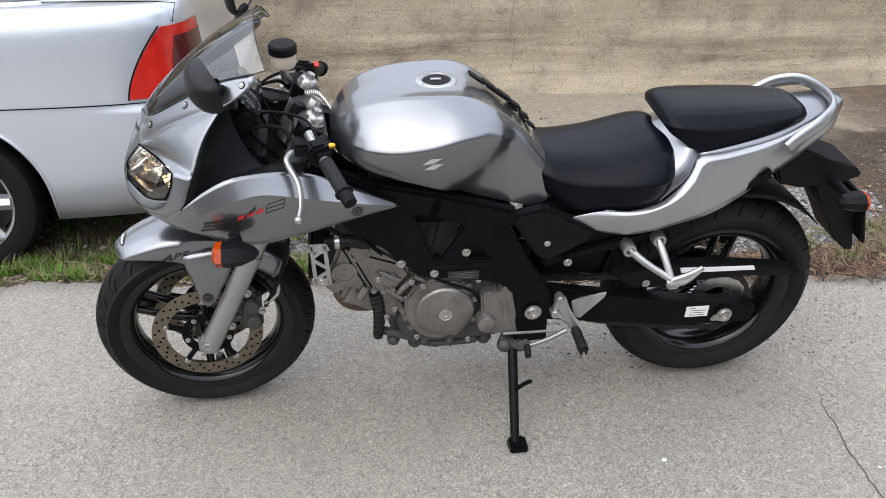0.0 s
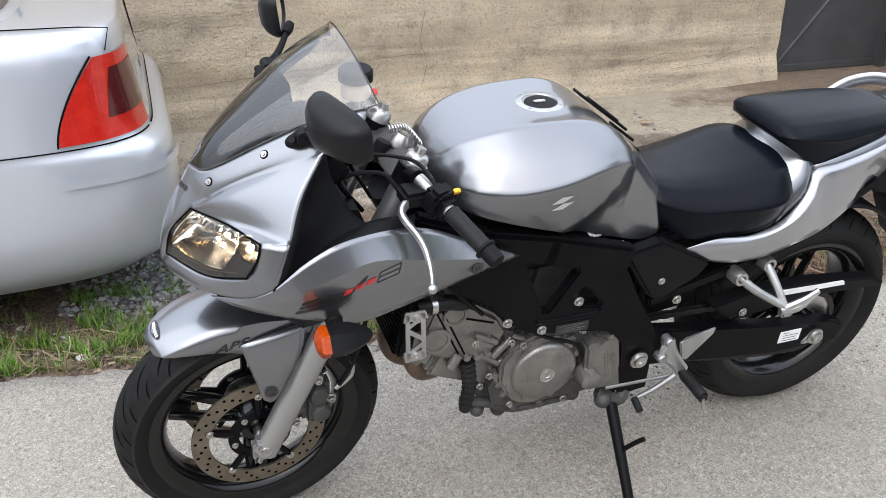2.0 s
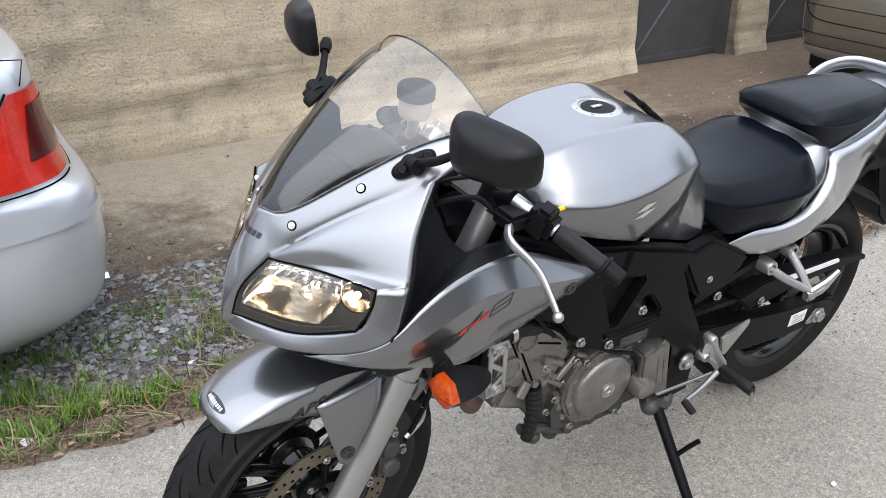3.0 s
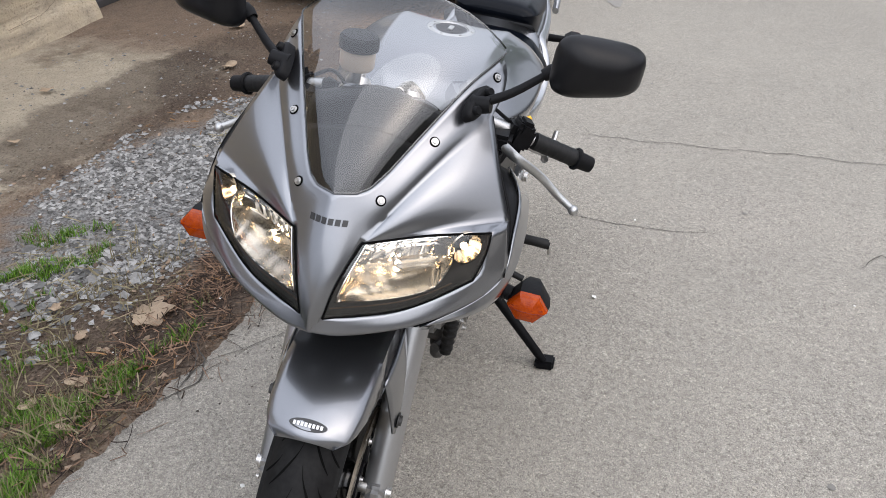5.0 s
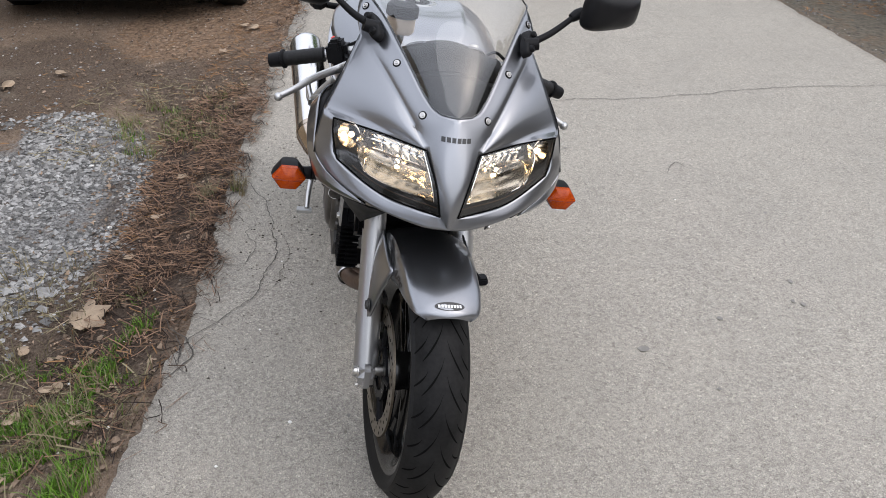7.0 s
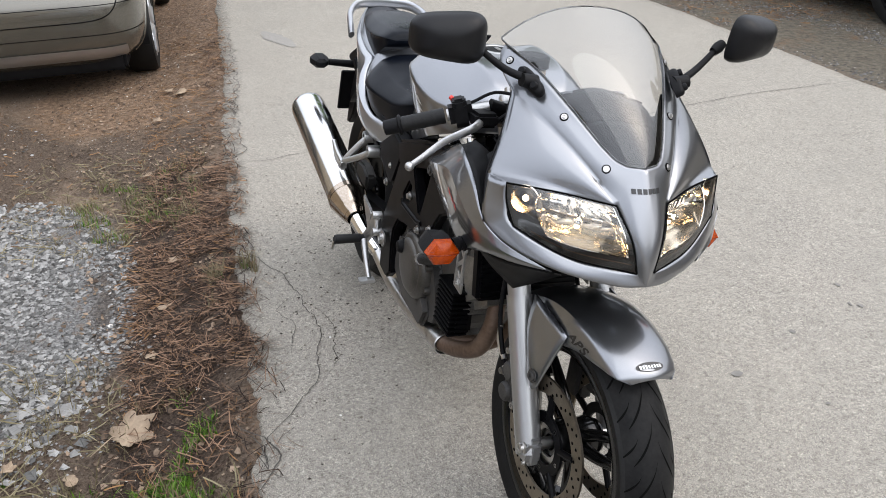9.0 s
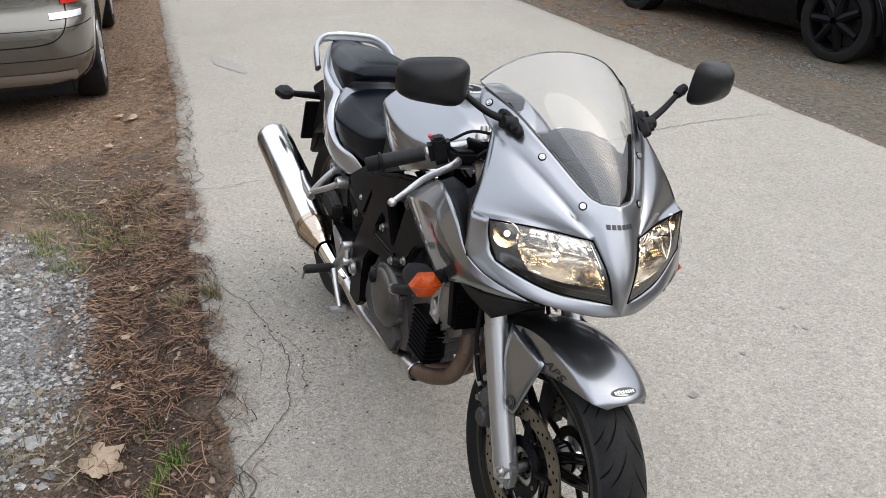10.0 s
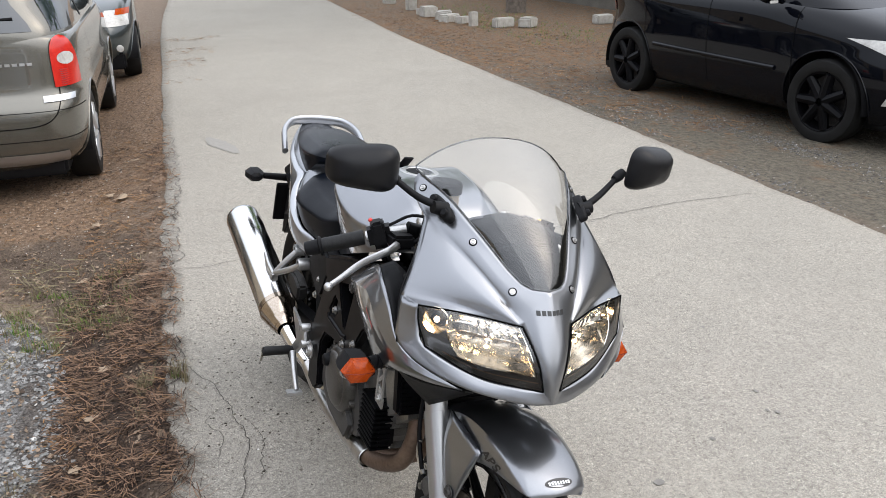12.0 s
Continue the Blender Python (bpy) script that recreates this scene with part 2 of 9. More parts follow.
def slab(bm, outline, y0, y1, bevel=0.0, seg=2, m=Matrix()):
    """A plate: an outline of (x, z) drawn out from y0 to y1."""
    vs = [bm.verts.new(m @ V((x, y0, z))) for x, z in outline]
    ws = [bm.verts.new(m @ V((x, y1, z))) for x, z in outline]
    fs = [bm.faces.new(vs), bm.faces.new(ws[::-1])]
    k = len(vs)
    for i in range(k):
        fs.append(bm.faces.new((vs[i], ws[i], ws[(i + 1) % k], vs[(i + 1) % k])))
    if bevel:
        es = list({e for f in fs for e in f.edges})
        bmesh.ops.bevel(bm, geom=es, offset=bevel, segments=seg, affect="EDGES", clamp_overlap=True)
    return bm


def box(bm, c, s, bevel=0.0, m=Matrix(), seg=2):
    x, y, z = c
    a, b, h = s[0] / 2, s[1] / 2, s[2] / 2
    return slab(bm, [(x - a, z - h), (x + a, z - h), (x + a, z + h), (x - a, z + h)], y - b, y + b, bevel, seg, m)


def rod(bm, p0, p1, r, seg=12):
    return tube(bm, [p0, p1], r, seg)


def ball(bm, c, r, seg=12, s=(1, 1, 1)):
    m = Matrix.Translation(c) @ Matrix.Diagonal((r * s[0], r * s[1], r * s[2], 1))
    bmesh.ops.create_uvsphere(bm, u_segments=seg, v_segments=seg // 2 + 2, radius=1, matrix=m)
    return bm


def bolt(bm, p, axis, r=0.008, h=0.006):
    m = Matrix.Translation(p) @ V(axis).to_track_quat("Z", "Y").to_matrix().to_4x4()
    lathe(bm, [(0.0001, 0), (r * 1.45, 0), (r * 1.45, h * 0.3), (r, h * 0.35), (r * 0.95, h), (r * 0.5, h), (r * 0.45, h * 0.6), (0.0001, h * 0.6)], 6 * 2, m)
    return bm


def even(pts, n):
    """A smooth curve through pts, as n + 1 points at even steps of length."""
    p = cr(pts, 8 * n)
    ln = [0.0]
    for a, b in zip(p, p[1:]):
        ln.append(ln[-1] + (b - a).length)
    if ln[-1] < 1e-9:
        return [p[0].copy() for _ in range(n + 1)]
    out = []
    for i in range(n + 1):
        d = ln[-1] * i / n
        j = min(max(int(np.searchsorted(ln, d)) - 1, 0), len(p) - 2)
        k = (d - ln[j]) / max(ln[j + 1] - ln[j], 1e-12)
        out.append(p[j].lerp(p[j + 1], k))
    return out


def coons(bm, c0, c1, d0, d1, nu, nv, bulge=0.0, out=(0, 0, 0)):
    """A smooth patch between four edge curves (c0, c1 along u; d0, d1 along v)."""
    c0, c1, d0, d1 = even(c0, nu), even(c1, nu), even(d0, nv), even(d1, nv)
    o = V(out)
    rows = []
    for j in range(nv + 1):
        v = j / nv
        row = []
        for i in range(nu + 1):
            u = i / nu
            p = (1 - v) * c0[i] + v * c1[i] + (1 - u) * d0[j] + u * d1[j]
            p -= (1 - u) * (1 - v) * c0[0] + u * (1 - v) * c0[-1] + (1 - u) * v * c1[0] + u * v * c1[-1]
            row.append(p + o * bulge * 16 * u * (1 - u) * v * (1 - v))
        rows.append(row)
    return loft(bm, rows, False)


def flip(bm, s):
    """The same shape on the other side for s > 0 (shapes are drawn on the left, y < 0)."""
    if s > 0:
        for v in bm.verts:
            v.co.y = -v.co.y
        bmesh.ops.reverse_faces(bm, faces=bm.faces)
    return bm


def part(name, bm, material, parent=None, label="", sharp=38.0, thick=0.0, weld=0.0, recalc=True):
    """One mesh object under a thing or a part."""
    if weld:
        bmesh.ops.remove_doubles(bm, verts=bm.verts, dist=weld)
    if recalc:
        bmesh.ops.recalc_face_normals(bm, faces=bm.faces)
    me = bpy.data.meshes.new(name)
    bm.to_mesh(me)
    bm.free()
    me.materials.append(material)
    me.shade_smooth()
    me.set_sharp_from_angle(angle=radians(sharp))
    ob = new(name, me)
    if parent:
        ob.parent = parent
    if label:
        ob["label"] = label
    if thick:
        so = ob.modifiers.new("thickness", "SOLIDIFY")
        so.thickness, so.offset = thick, -1.0
    return ob


def B():
    return bmesh.new()


def mesh_from(name, verts, faces, material, parent=None, smooth=False):
    me = bpy.data.meshes.new(name)
    me.from_pydata(verts, [], faces)
    me.materials.append(material)
    if smooth:
        me.shade_smooth()
    ob = new(name, me)
    if parent:
        ob.parent = parent
    return ob


def surface(ob):
    """A search tree over an object's own mesh."""
    return BVHTree.FromPolygons([v.co for v in ob.data.vertices], [p.vertices[:] for p in ob.data.polygons])


def laid_on(tree, pts, way, lift=0.0008):
    """Points moved along way on to a surface; a point that misses keeps its place."""
    out = []
    for p in pts:
        hit, nrm, _, _ = tree.ray_cast(V(p), V(way))
        if hit is None:
            hit, nrm, _, _ = tree.find_nearest(V(p))
        if hit is None:
            out.append(V(p))
        else:
            if nrm.dot(V(way)) > 0:
                nrm = -nrm
            out.append(hit + nrm * lift)
    return out


def decal(name, tree, outline, m, way, material, parent, label="", n=8):
    """A thin printed four-cornered patch: outline of (u, v) in the plane of m, laid along way on a surface."""
    a, b, c, d = [V((*q, 0)) for q in outline]
    rows = []
    for j in range(n + 1):
        row = [m @ (a.lerp(b, i / n)).lerp(d.lerp(c, i / n), j / n) for i in range(n + 1)]
        rows.append(laid_on(tree, row, way))
    return part(name, loft(B(), rows, False), material, parent, label, recalc=False)


def thing(name, m, label, category, group=""):
    e = new(name)
    e.empty_display_size = 0.1
    e.matrix_world = m
    return tagged(e, label, category, group)


def lerp(x, xs, ys):
    return float(np.interp(x, xs, ys))

# ---- ground, road, wall ----
LEFT_X = [-40, -6, -0.7, 0.0, 0.4, 1.3, 2.7, 4.1, 8.6, 14.8, 30, 80]
LEFT_Y = [1.6, 0.95, 0.73, 0.66, 0.60, 0.54, 0.48, 0.35, 0.07, -0.35, -1.9, -9.0]
RIGHT_X = [-40, -6, 1.7, 4.4, 9.9, 17.8, 30, 80]
RIGHT_Y = [-2.2, -2.8, -3.02, -3.14, -3.34, -3.97, -5.2, -12.0]


def left_edge(x):
    return lerp(x, LEFT_X, LEFT_Y) + 0.035 * noise.noise((x * 2.3, 3.1, 0)) + 0.022 * noise.noise((x * 9, 7.7, 0)) + 0.016 * noise.noise((x * 27, 2.7, 0)) + 0.009 * noise.noise((x * 70, 5.7, 0))


def road_z(x, y):
    """The lane's surface, with the shallow dip in which the rear wheel stands."""
    return -0.013 * math.exp(-((x - 1.45) / 0.42) ** 2 - ((y - 0.02) / 0.38) ** 2)


def right_edge(x):
    return lerp(x, RIGHT_X, RIGHT_Y) + 0.014 * noise.noise((x * 2.1, 9.1, 0)) + 0.012 * noise.noise((x * 9, 1.7, 0))


def ground_z(x, y):
    """The dirt lies under the road and falls away on both sides of it."""
    a, b = lerp(x, LEFT_X, LEFT_Y), lerp(x, RIGHT_X, RIGHT_Y)
    if y > a - 0.05:
        d = y - a
        z = lerp(d, [-0.05, 0.03, 0.18, 0.42, 1.4, 1.9, 3.5], [-0.035, -0.020, -0.07, -0.135, -0.14, -0.115, -0.105])
    elif y < b + 0.05:
        z = lerp(b - y, [-0.05, 0.03, 0.4, 1.5], [-0.035, -0.018, -0.06, -0.10])
    else:
        return -0.035
    near = 1.0 if -3 < x < 8 else 0.5
    return z + near * (0.014 * noise.noise((x * 1.7, y * 1.7, 0.3)) + 0.007 * noise.noise((x * 6, y * 6, 1.3)))


def graded(lo, hi, f0, f1, fine, coarse):
    """Steps that are fine between f0 and f1 and grow outside."""
    out, x = [f0], f0
    while x < f1:
        x += fine
        out.append(x)
    s = fine
    while x < hi:
        s = min(s * 1.25, coarse)
        x += s
        out.append(x)
    x, s = f0, fine
    while x > lo:
        s = min(s * 1.25, coarse)
        x -= s
        out.insert(0, x)
    return out


def dirt_material():
    """Damp brown soil, grey gravel, pale worn concrete and leaf litter, each where it lies in the yard."""
    m = principled("yard_soil", (0.12, 0.085, 0.06), 0.85, 0, 0, 0.25)
    nt = m.node_tree
    n, k = nt.nodes, nt.links
    b = n["Principled BSDF"]
    co = n.new("ShaderNodeTexCoord")
    sep = n.new("ShaderNodeSeparateXYZ")
    k.new(co.outputs["Object"], sep.inputs[0])

    def tex(scale, detail=5, rough=0.6):
        t = n.new("ShaderNodeTexNoise")
        t.inputs["Scale"].default_value, t.inputs["Detail"].default_value, t.inputs["Roughness"].default_value = scale, detail, rough
        k.new(co.outputs["Object"], t.inputs["Vector"])
        return t.outputs[0]

    def calc(op, a, c, clamp=False):
        t = n.new("ShaderNodeMath")
        t.operation, t.use_clamp = op, clamp
        for i, q in enumerate((a, c)):
            if isinstance(q, (int, float)):
                t.inputs[i].default_value = q
            else:
                k.new(q, t.inputs[i])
        return t.outputs[0]

    def blend(f, a, c):
        t = n.new("ShaderNodeMix")
        t.data_type = "RGBA"
        k.new(f, t.inputs["Factor"])
        for name, q in (("A", a), ("B", c)):
            if isinstance(q, tuple):
                t.inputs[name].default_value = (*q, 1)
            else:
                k.new(q, t.inputs[name])
        return t.outputs["Result"]

    def spot(cx, cy, rx, ry, wob=0.9):
        """1 inside an uneven oval patch of ground, 0 outside."""
        dx = calc("DIVIDE", calc("SUBTRACT", sep.outputs[0], cx), rx)
        dy = calc("DIVIDE", calc("SUBTRACT", sep.outputs[1], cy), ry)
        d = calc("ADD", calc("MULTIPLY", dx, dx), calc("MULTIPLY", dy, dy))
        d = calc("ADD", d, calc("MULTIPLY", calc("SUBTRACT", wobble, 0.5), wob * 2))
        return calc("MULTIPLY", calc("SUBTRACT", 1.25, d), 2.2, True)

    wobble = tex(3.5, 6, 0.65)
    grit = tex(90, 3, 0.7)
    mid = tex(14, 4, 0.6)
    soil = blend(mid, (0.115, 0.080, 0.057), (0.34, 0.250, 0.178))
    soil = blend(calc("MULTIPLY", calc("SUBTRACT", grit, 0.50), 4.0, True), soil, (0.32, 0.265, 0.21))
    soil = blend(calc("MULTIPLY", calc("SUBTRACT", 0.44, grit), 5.0, True), soil, (0.030, 0.021, 0.016))
    pale = blend(mid, (0.36, 0.305, 0.228), (0.62, 0.545, 0.425))
    pale = blend(calc("MULTIPLY", calc("SUBTRACT", 0.45, grit), 5.0, True), pale, (0.14, 0.115, 0.085))
    pale = blend(calc("MULTIPLY", calc("SUBTRACT", tex(2.2, 8, 0.7), 0.56), 8.0, True), pale, blend(grit, (0.16, 0.125, 0.09), (0.30, 0.245, 0.18)))
    # worn concrete apron along the wall
    apron = calc("MULTIPLY", calc("SUBTRACT", calc("ADD", sep.outputs[1], calc("MULTIPLY", wobble, 0.7)), 2.24), 5.0, True)
    keep = calc("MULTIPLY", calc("SUBTRACT", calc("ADD", 3.3, calc("MULTIPLY", wobble, 0.8)), sep.outputs[0]), 2.0, True)
    col = blend(calc("MULTIPLY", apron, keep), soil, pale)
    gravel = blend(calc("MULTIPLY", calc("SUBTRACT", grit, 0.35), 3.0, True), (0.09, 0.085, 0.08), (0.40, 0.395, 0.385))
    gravel = blend(calc("MULTIPLY", calc("SUBTRACT", mid, 0.56), 5.0, True), gravel, soil)
    for cx, cy, rx, ry in ((1.85, 1.38, 0.92, 0.47), (0.05, 1.45, 0.45, 0.36)):
        col = blend(spot(cx, cy, rx, ry), col, gravel)
    # dark damp soil next to the road and by the parked cars; last oval paints shade under the saloon
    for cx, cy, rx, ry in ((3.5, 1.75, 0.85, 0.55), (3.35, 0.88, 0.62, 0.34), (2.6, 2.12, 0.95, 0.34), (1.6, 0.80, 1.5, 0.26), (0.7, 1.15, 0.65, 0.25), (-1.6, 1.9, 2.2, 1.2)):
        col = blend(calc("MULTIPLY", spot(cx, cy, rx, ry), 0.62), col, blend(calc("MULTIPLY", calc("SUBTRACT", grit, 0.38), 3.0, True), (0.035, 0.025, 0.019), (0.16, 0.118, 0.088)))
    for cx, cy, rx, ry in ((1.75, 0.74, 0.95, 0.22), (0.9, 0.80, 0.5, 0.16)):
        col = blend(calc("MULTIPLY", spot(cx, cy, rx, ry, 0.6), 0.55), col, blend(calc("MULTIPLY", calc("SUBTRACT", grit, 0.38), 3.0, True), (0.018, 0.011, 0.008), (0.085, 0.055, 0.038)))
    rust = blend(calc("MULTIPLY", calc("SUBTRACT", tex(30, 6, 0.75), 0.34), 3.2, True), (0.085, 0.052, 0.034), (0.42, 0.285, 0.185))
    for cx, cy, rx, ry in ((6.4, 0.75, 2.6, 0.75), (4.5, 1.1, 0.7, 0.45), (10.0, 0.4, 2.5, 0.8)):
        col = blend(calc("MULTIPLY", spot(cx, cy, rx, ry), 0.85), col, rust)
    # grey grit of the parking strip across the road
    far = calc("MULTIPLY", calc("SUBTRACT", -2.9, sep.outputs[1]), 3.0, True)
    grit_far = blend(calc("MULTIPLY", calc("SUBTRACT", tex(26, 6, 0.75), 0.3), 2.5, True), (0.042, 0.035, 0.026), (0.230, 0.200, 0.150))
    grit_far = blend(calc("MULTIPLY", calc("SUBTRACT", grit, 0.55), 3.0, True), grit_far, (0.30, 0.285, 0.262))
    needles = calc("MULTIPLY", calc("SUBTRACT", calc("ADD", wobble, calc("MULTIPLY", sep.outputs[0], 0.060)), 0.72), 4.0, True)
    grit_far = blend(calc("MULTIPLY", needles, calc("MULTIPLY", calc("SUBTRACT", tex(11, 6, 0.75), 0.40), 5.0, True)), grit_far, blend(grit, (0.065, 0.034, 0.017), (0.37, 0.20, 0.095)))
    col = blend(far, col, grit_far)
    k.new(col, b.inputs["Base Color"])
    bp = n.new("ShaderNodeBump")
    bp.inputs["Strength"].default_value, bp.inputs["Distance"].default_value = 1.0, 0.03
    k.new(calc("ADD", grit, mid), bp.inputs["Height"])
    k.new(bp.outputs[0], b.inputs["Normal"])
    wet = n.new("ShaderNodeMapRange")
    wet.inputs["To Min"].default_value, wet.inputs["To Max"].default_value = 0.65, 0.95
    k.new(mid, wet.inputs["Value"])
    k.new(wet.outputs[0], b.inputs["Roughness"])
    return m


def asphalt_material():
    """Old pale asphalt: fine stone speckle, broad stains, small dark and light chips."""
    m = principled("old_asphalt", (0.2, 0.19, 0.175), 0.92, 0, 0, 0.12)
    nt = m.node_tree
    n, k = nt.nodes, nt.links
    b = n["Principled BSDF"]
    co = n.new("ShaderNodeTexCoord")

    def tex(kind, scale, detail=3):
        t = n.new(kind)
        t.inputs["Scale"].default_value = scale
        t.inputs["Detail"].default_value = detail
        k.new(co.outputs["Object"], t.inputs["Vector"])
        return t

    def ramp(src, stops):
        r = n.new("ShaderNodeValToRGB")
        e = r.color_ramp.elements
        e[0].position, e[0].color = stops[0][0], (*stops[0][1], 1)
        e[1].position, e[1].color = stops[-1][0], (*stops[-1][1], 1)
        for p, c in stops[1:-1]:
            q = e.new(p)
            q.color = (*c, 1)
        k.new(src, r.inputs[0])
        return r.outputs[0]

    def mult(a, c, f=1.0):
        t = n.new("ShaderNodeMix")
        t.data_type, t.blend_type = "RGBA", "MULTIPLY"
        t.inputs["Factor"].default_value = f
        k.new(a, t.inputs["A"])
        k.new(c, t.inputs["B"])
        return t.outputs["Result"]

    speck = tex("ShaderNodeTexNoise", 330, 4)
    stone = tex("ShaderNodeTexVoronoi", 165, 0)
    pebble = tex("ShaderNodeTexVoronoi", 290, 0)
    broad = tex("ShaderNodeTexNoise", 0.7, 5)
    blot = tex("ShaderNodeTexNoise", 3.0, 4)
    coarse = tex("ShaderNodeTexNoise", 60, 5)
    worn = tex("ShaderNodeTexNoise", 17, 6)
    c1 = ramp(speck.outputs[0], [(0.33, (0.160, 0.150, 0.134)), (0.44, (0.285, 0.269, 0.242)), (0.56, (0.328, 0.311, 0.282)), (0.68, (0.47, 0.448, 0.412))])
    c2 = ramp(stone.outputs["Color"], [(0.0, (0.62, 0.61, 0.60)), (0.22, (0.88, 0.87, 0.86)), (0.5, (1.0, 0.99, 0.97)), (0.8, (1.10, 1.09, 1.06)), (1.0, (1.42, 1.40, 1.35))])
    c6 = ramp(pebble.outputs["Color"], [(0.0, (0.66, 0.65, 0.64)), (0.3, (0.95, 0.95, 0.94)), (0.7, (1.03, 1.03, 1.02)), (1.0, (1.36, 1.34, 1.30))])
    c3 = ramp(broad.outputs[0], [(0.3, (0.955, 0.95, 0.945)), (0.7, (1.03, 1.028, 1.02))])
    c4 = ramp(blot.outputs[0], [(0.3, (0.955, 0.955, 0.955)), (0.65, (1.02, 1.015, 1.01))])
    c5 = ramp(coarse.outputs[0], [(0.34, (0.86, 0.86, 0.86)), (0.46, (1.0, 1.0, 1.0)), (0.56, (1.0, 1.0, 1.0)), (0.68, (1.10, 1.10, 1.09))])
    c7 = ramp(worn.outputs[0], [(0.34, (0.95, 0.95, 0.95)), (0.5, (1.0, 1.0, 1.0)), (0.7, (1.025, 1.025, 1.02))])
    k.new(mult(mult(mult(mult(mult(mult(c1, c2), c6), c3), c4), c5), c7), b.inputs["Base Color"])
    bp = n.new("ShaderNodeBump")
    bp.inputs["Strength"].default_value, bp.inputs["Distance"].default_value = 0.7, 0.005
    k.new(speck.outputs[0], bp.inputs["Height"])
    k.new(bp.outputs[0], b.inputs["Normal"])
    return m


def concrete_wall_material():
    """Old board-cast concrete, sandy, with dark horizontal weather bands and pits."""
    m = principled("sandy_concrete", (0.42, 0.34, 0.24), 0.9, 0, 0, 0.25)
    nt = m.node_tree
    n, k = nt.nodes, nt.links
    b = n["Principled BSDF"]
    co = n.new("ShaderNodeTexCoord")
    mp = n.new("ShaderNodeMapping")
    mp.inputs["Scale"].default_value = (0.35, 1.0, 5.0)
    k.new(co.outputs["Object"], mp.inputs["Vector"])

    def tex(scale, detail, vec):
        t = n.new("ShaderNodeTexNoise")
        t.inputs["Scale"].default_value, t.inputs["Detail"].default_value, t.inputs["Roughness"].default_value = scale, detail, 0.65
        k.new(vec, t.inputs["Vector"])
        return t.outputs[0]

    def ramp(src, stops):
        r = n.new("ShaderNodeValToRGB")
        e = r.color_ramp.elements
        e[0].position, e[0].color = stops[0][0], (*stops[0][1], 1)
        e[1].position, e[1].color = stops[-1][0], (*stops[-1][1], 1)
        for p, c in stops[1:-1]:
            q = e.new(p)
            q.color = (*c, 1)
        k.new(src, r.inputs[0])
        return r.outputs[0]

    def mult(a, c, f=1.0):
        t = n.new("ShaderNodeMix")
        t.data_type, t.blend_type = "RGBA", "MULTIPLY"
        t.inputs["Factor"].default_value = f
        k.new(a, t.inputs["A"])
        k.new(c, t.inputs["B"])
        return t.outputs["Result"]

    bands = tex(1.6, 8, mp.outputs[0])
    spots = tex(5, 7, co.outputs["Object"])
    grain = tex(70, 4, co.outputs["Object"])
    base = ramp(bands, [(0.30, (0.25, 0.213, 0.162)), (0.46, (0.415, 0.352, 0.262)), (0.6, (0.51, 0.436, 0.328)), (0.72, (0.42, 0.378, 0.308))])
    s = ramp(spots, [(0.28, (0.62, 0.62, 0.63)), (0.45, (0.95, 0.95, 0.95)), (0.7, (1.12, 1.1, 1.05))])
    g = ramp(grain, [(0.30, (0.55, 0.53, 0.50)), (0.42, (0.97, 0.97, 0.97)), (0.68, (1.14, 1.14, 1.13))])
    # greyer weathering higher up on the wall
    sep, mr = n.new("ShaderNodeSeparateXYZ"), n.new("ShaderNodeMapRange")
    k.new(co.outputs["Object"], sep.inputs[0])
    k.new(sep.outputs[2], mr.inputs["Value"])
    mr.inputs["From Min"].default_value, mr.inputs["From Max"].default_value = 0.25, 0.62
    mr.inputs["To Min"].default_value, mr.inputs["To Max"].default_value = 0.0, 0.75
    gm = n.new("ShaderNodeMix")
    gm.data_type = "RGBA"
    k.new(mr.outputs[0], gm.inputs["Factor"])
    k.new(base, gm.inputs["A"])
    gm.inputs["B"].default_value = (0.415, 0.356, 0.272, 1)
    k.new(mult(mult(gm.outputs["Result"], s), g), b.inputs["Base Color"])
    bp = n.new("ShaderNodeBump")
    bp.inputs["Strength"].default_value, bp.inputs["Distance"].default_value = 0.8, 0.02
    ad = n.new("ShaderNodeMath")
    k.new(grain, ad.inputs[0])
    k.new(bands, ad.inputs[1])
    k.new(ad.outputs[0], bp.inputs["Height"])
    k.new(bp.outputs[0], b.inputs["Normal"])
    return m


DIRT, ASPHALT, WALL = dirt_material(), asphalt_material(), concrete_wall_material()
GATE = wear(principled("dark_gate_paint", (0.06, 0.06, 0.062), 0.55, 0.2), (0.045, 0.045, 0.047), (0.08, 0.08, 0.082), 5, 120, 0.1, (0.45, 0.65))
CRACK_PALE = wear(principled("wall_crack_dirt", (0.16, 0.13, 0.095), 0.95), (0.11, 0.088, 0.064), (0.22, 0.18, 0.135), 20, 200, 0.2)
CRACK = wear(principled("crack_dirt", (0.045, 0.041, 0.036), 0.95), (0.034, 0.031, 0.027), (0.105, 0.096, 0.084), 20, 200, 0.2)
DARK_WALL = wear(principled("dark_old_concrete", (0.11, 0.10, 0.085), 0.9), (0.07, 0.065, 0.055), (0.17, 0.155, 0.13), 2.5, 60, 0.4, fine_amount=0.4, dist=0.01)

gx = graded(-900, 900, -1.6, 5.6, 0.055, 60)
gy = graded(-900, 900, 0.25, 3.3, 0.05, 60)
gv = [(x, y, ground_z(x, y)) for y in gy for x in gx]
w = len(gx)
gf = [(j * w + i, j * w + i + 1, (j + 1) * w + i + 1, (j + 1) * w + i) for j in range(len(gy) - 1) for i in range(w - 1)]
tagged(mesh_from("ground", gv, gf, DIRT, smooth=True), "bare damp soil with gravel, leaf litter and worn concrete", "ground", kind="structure")

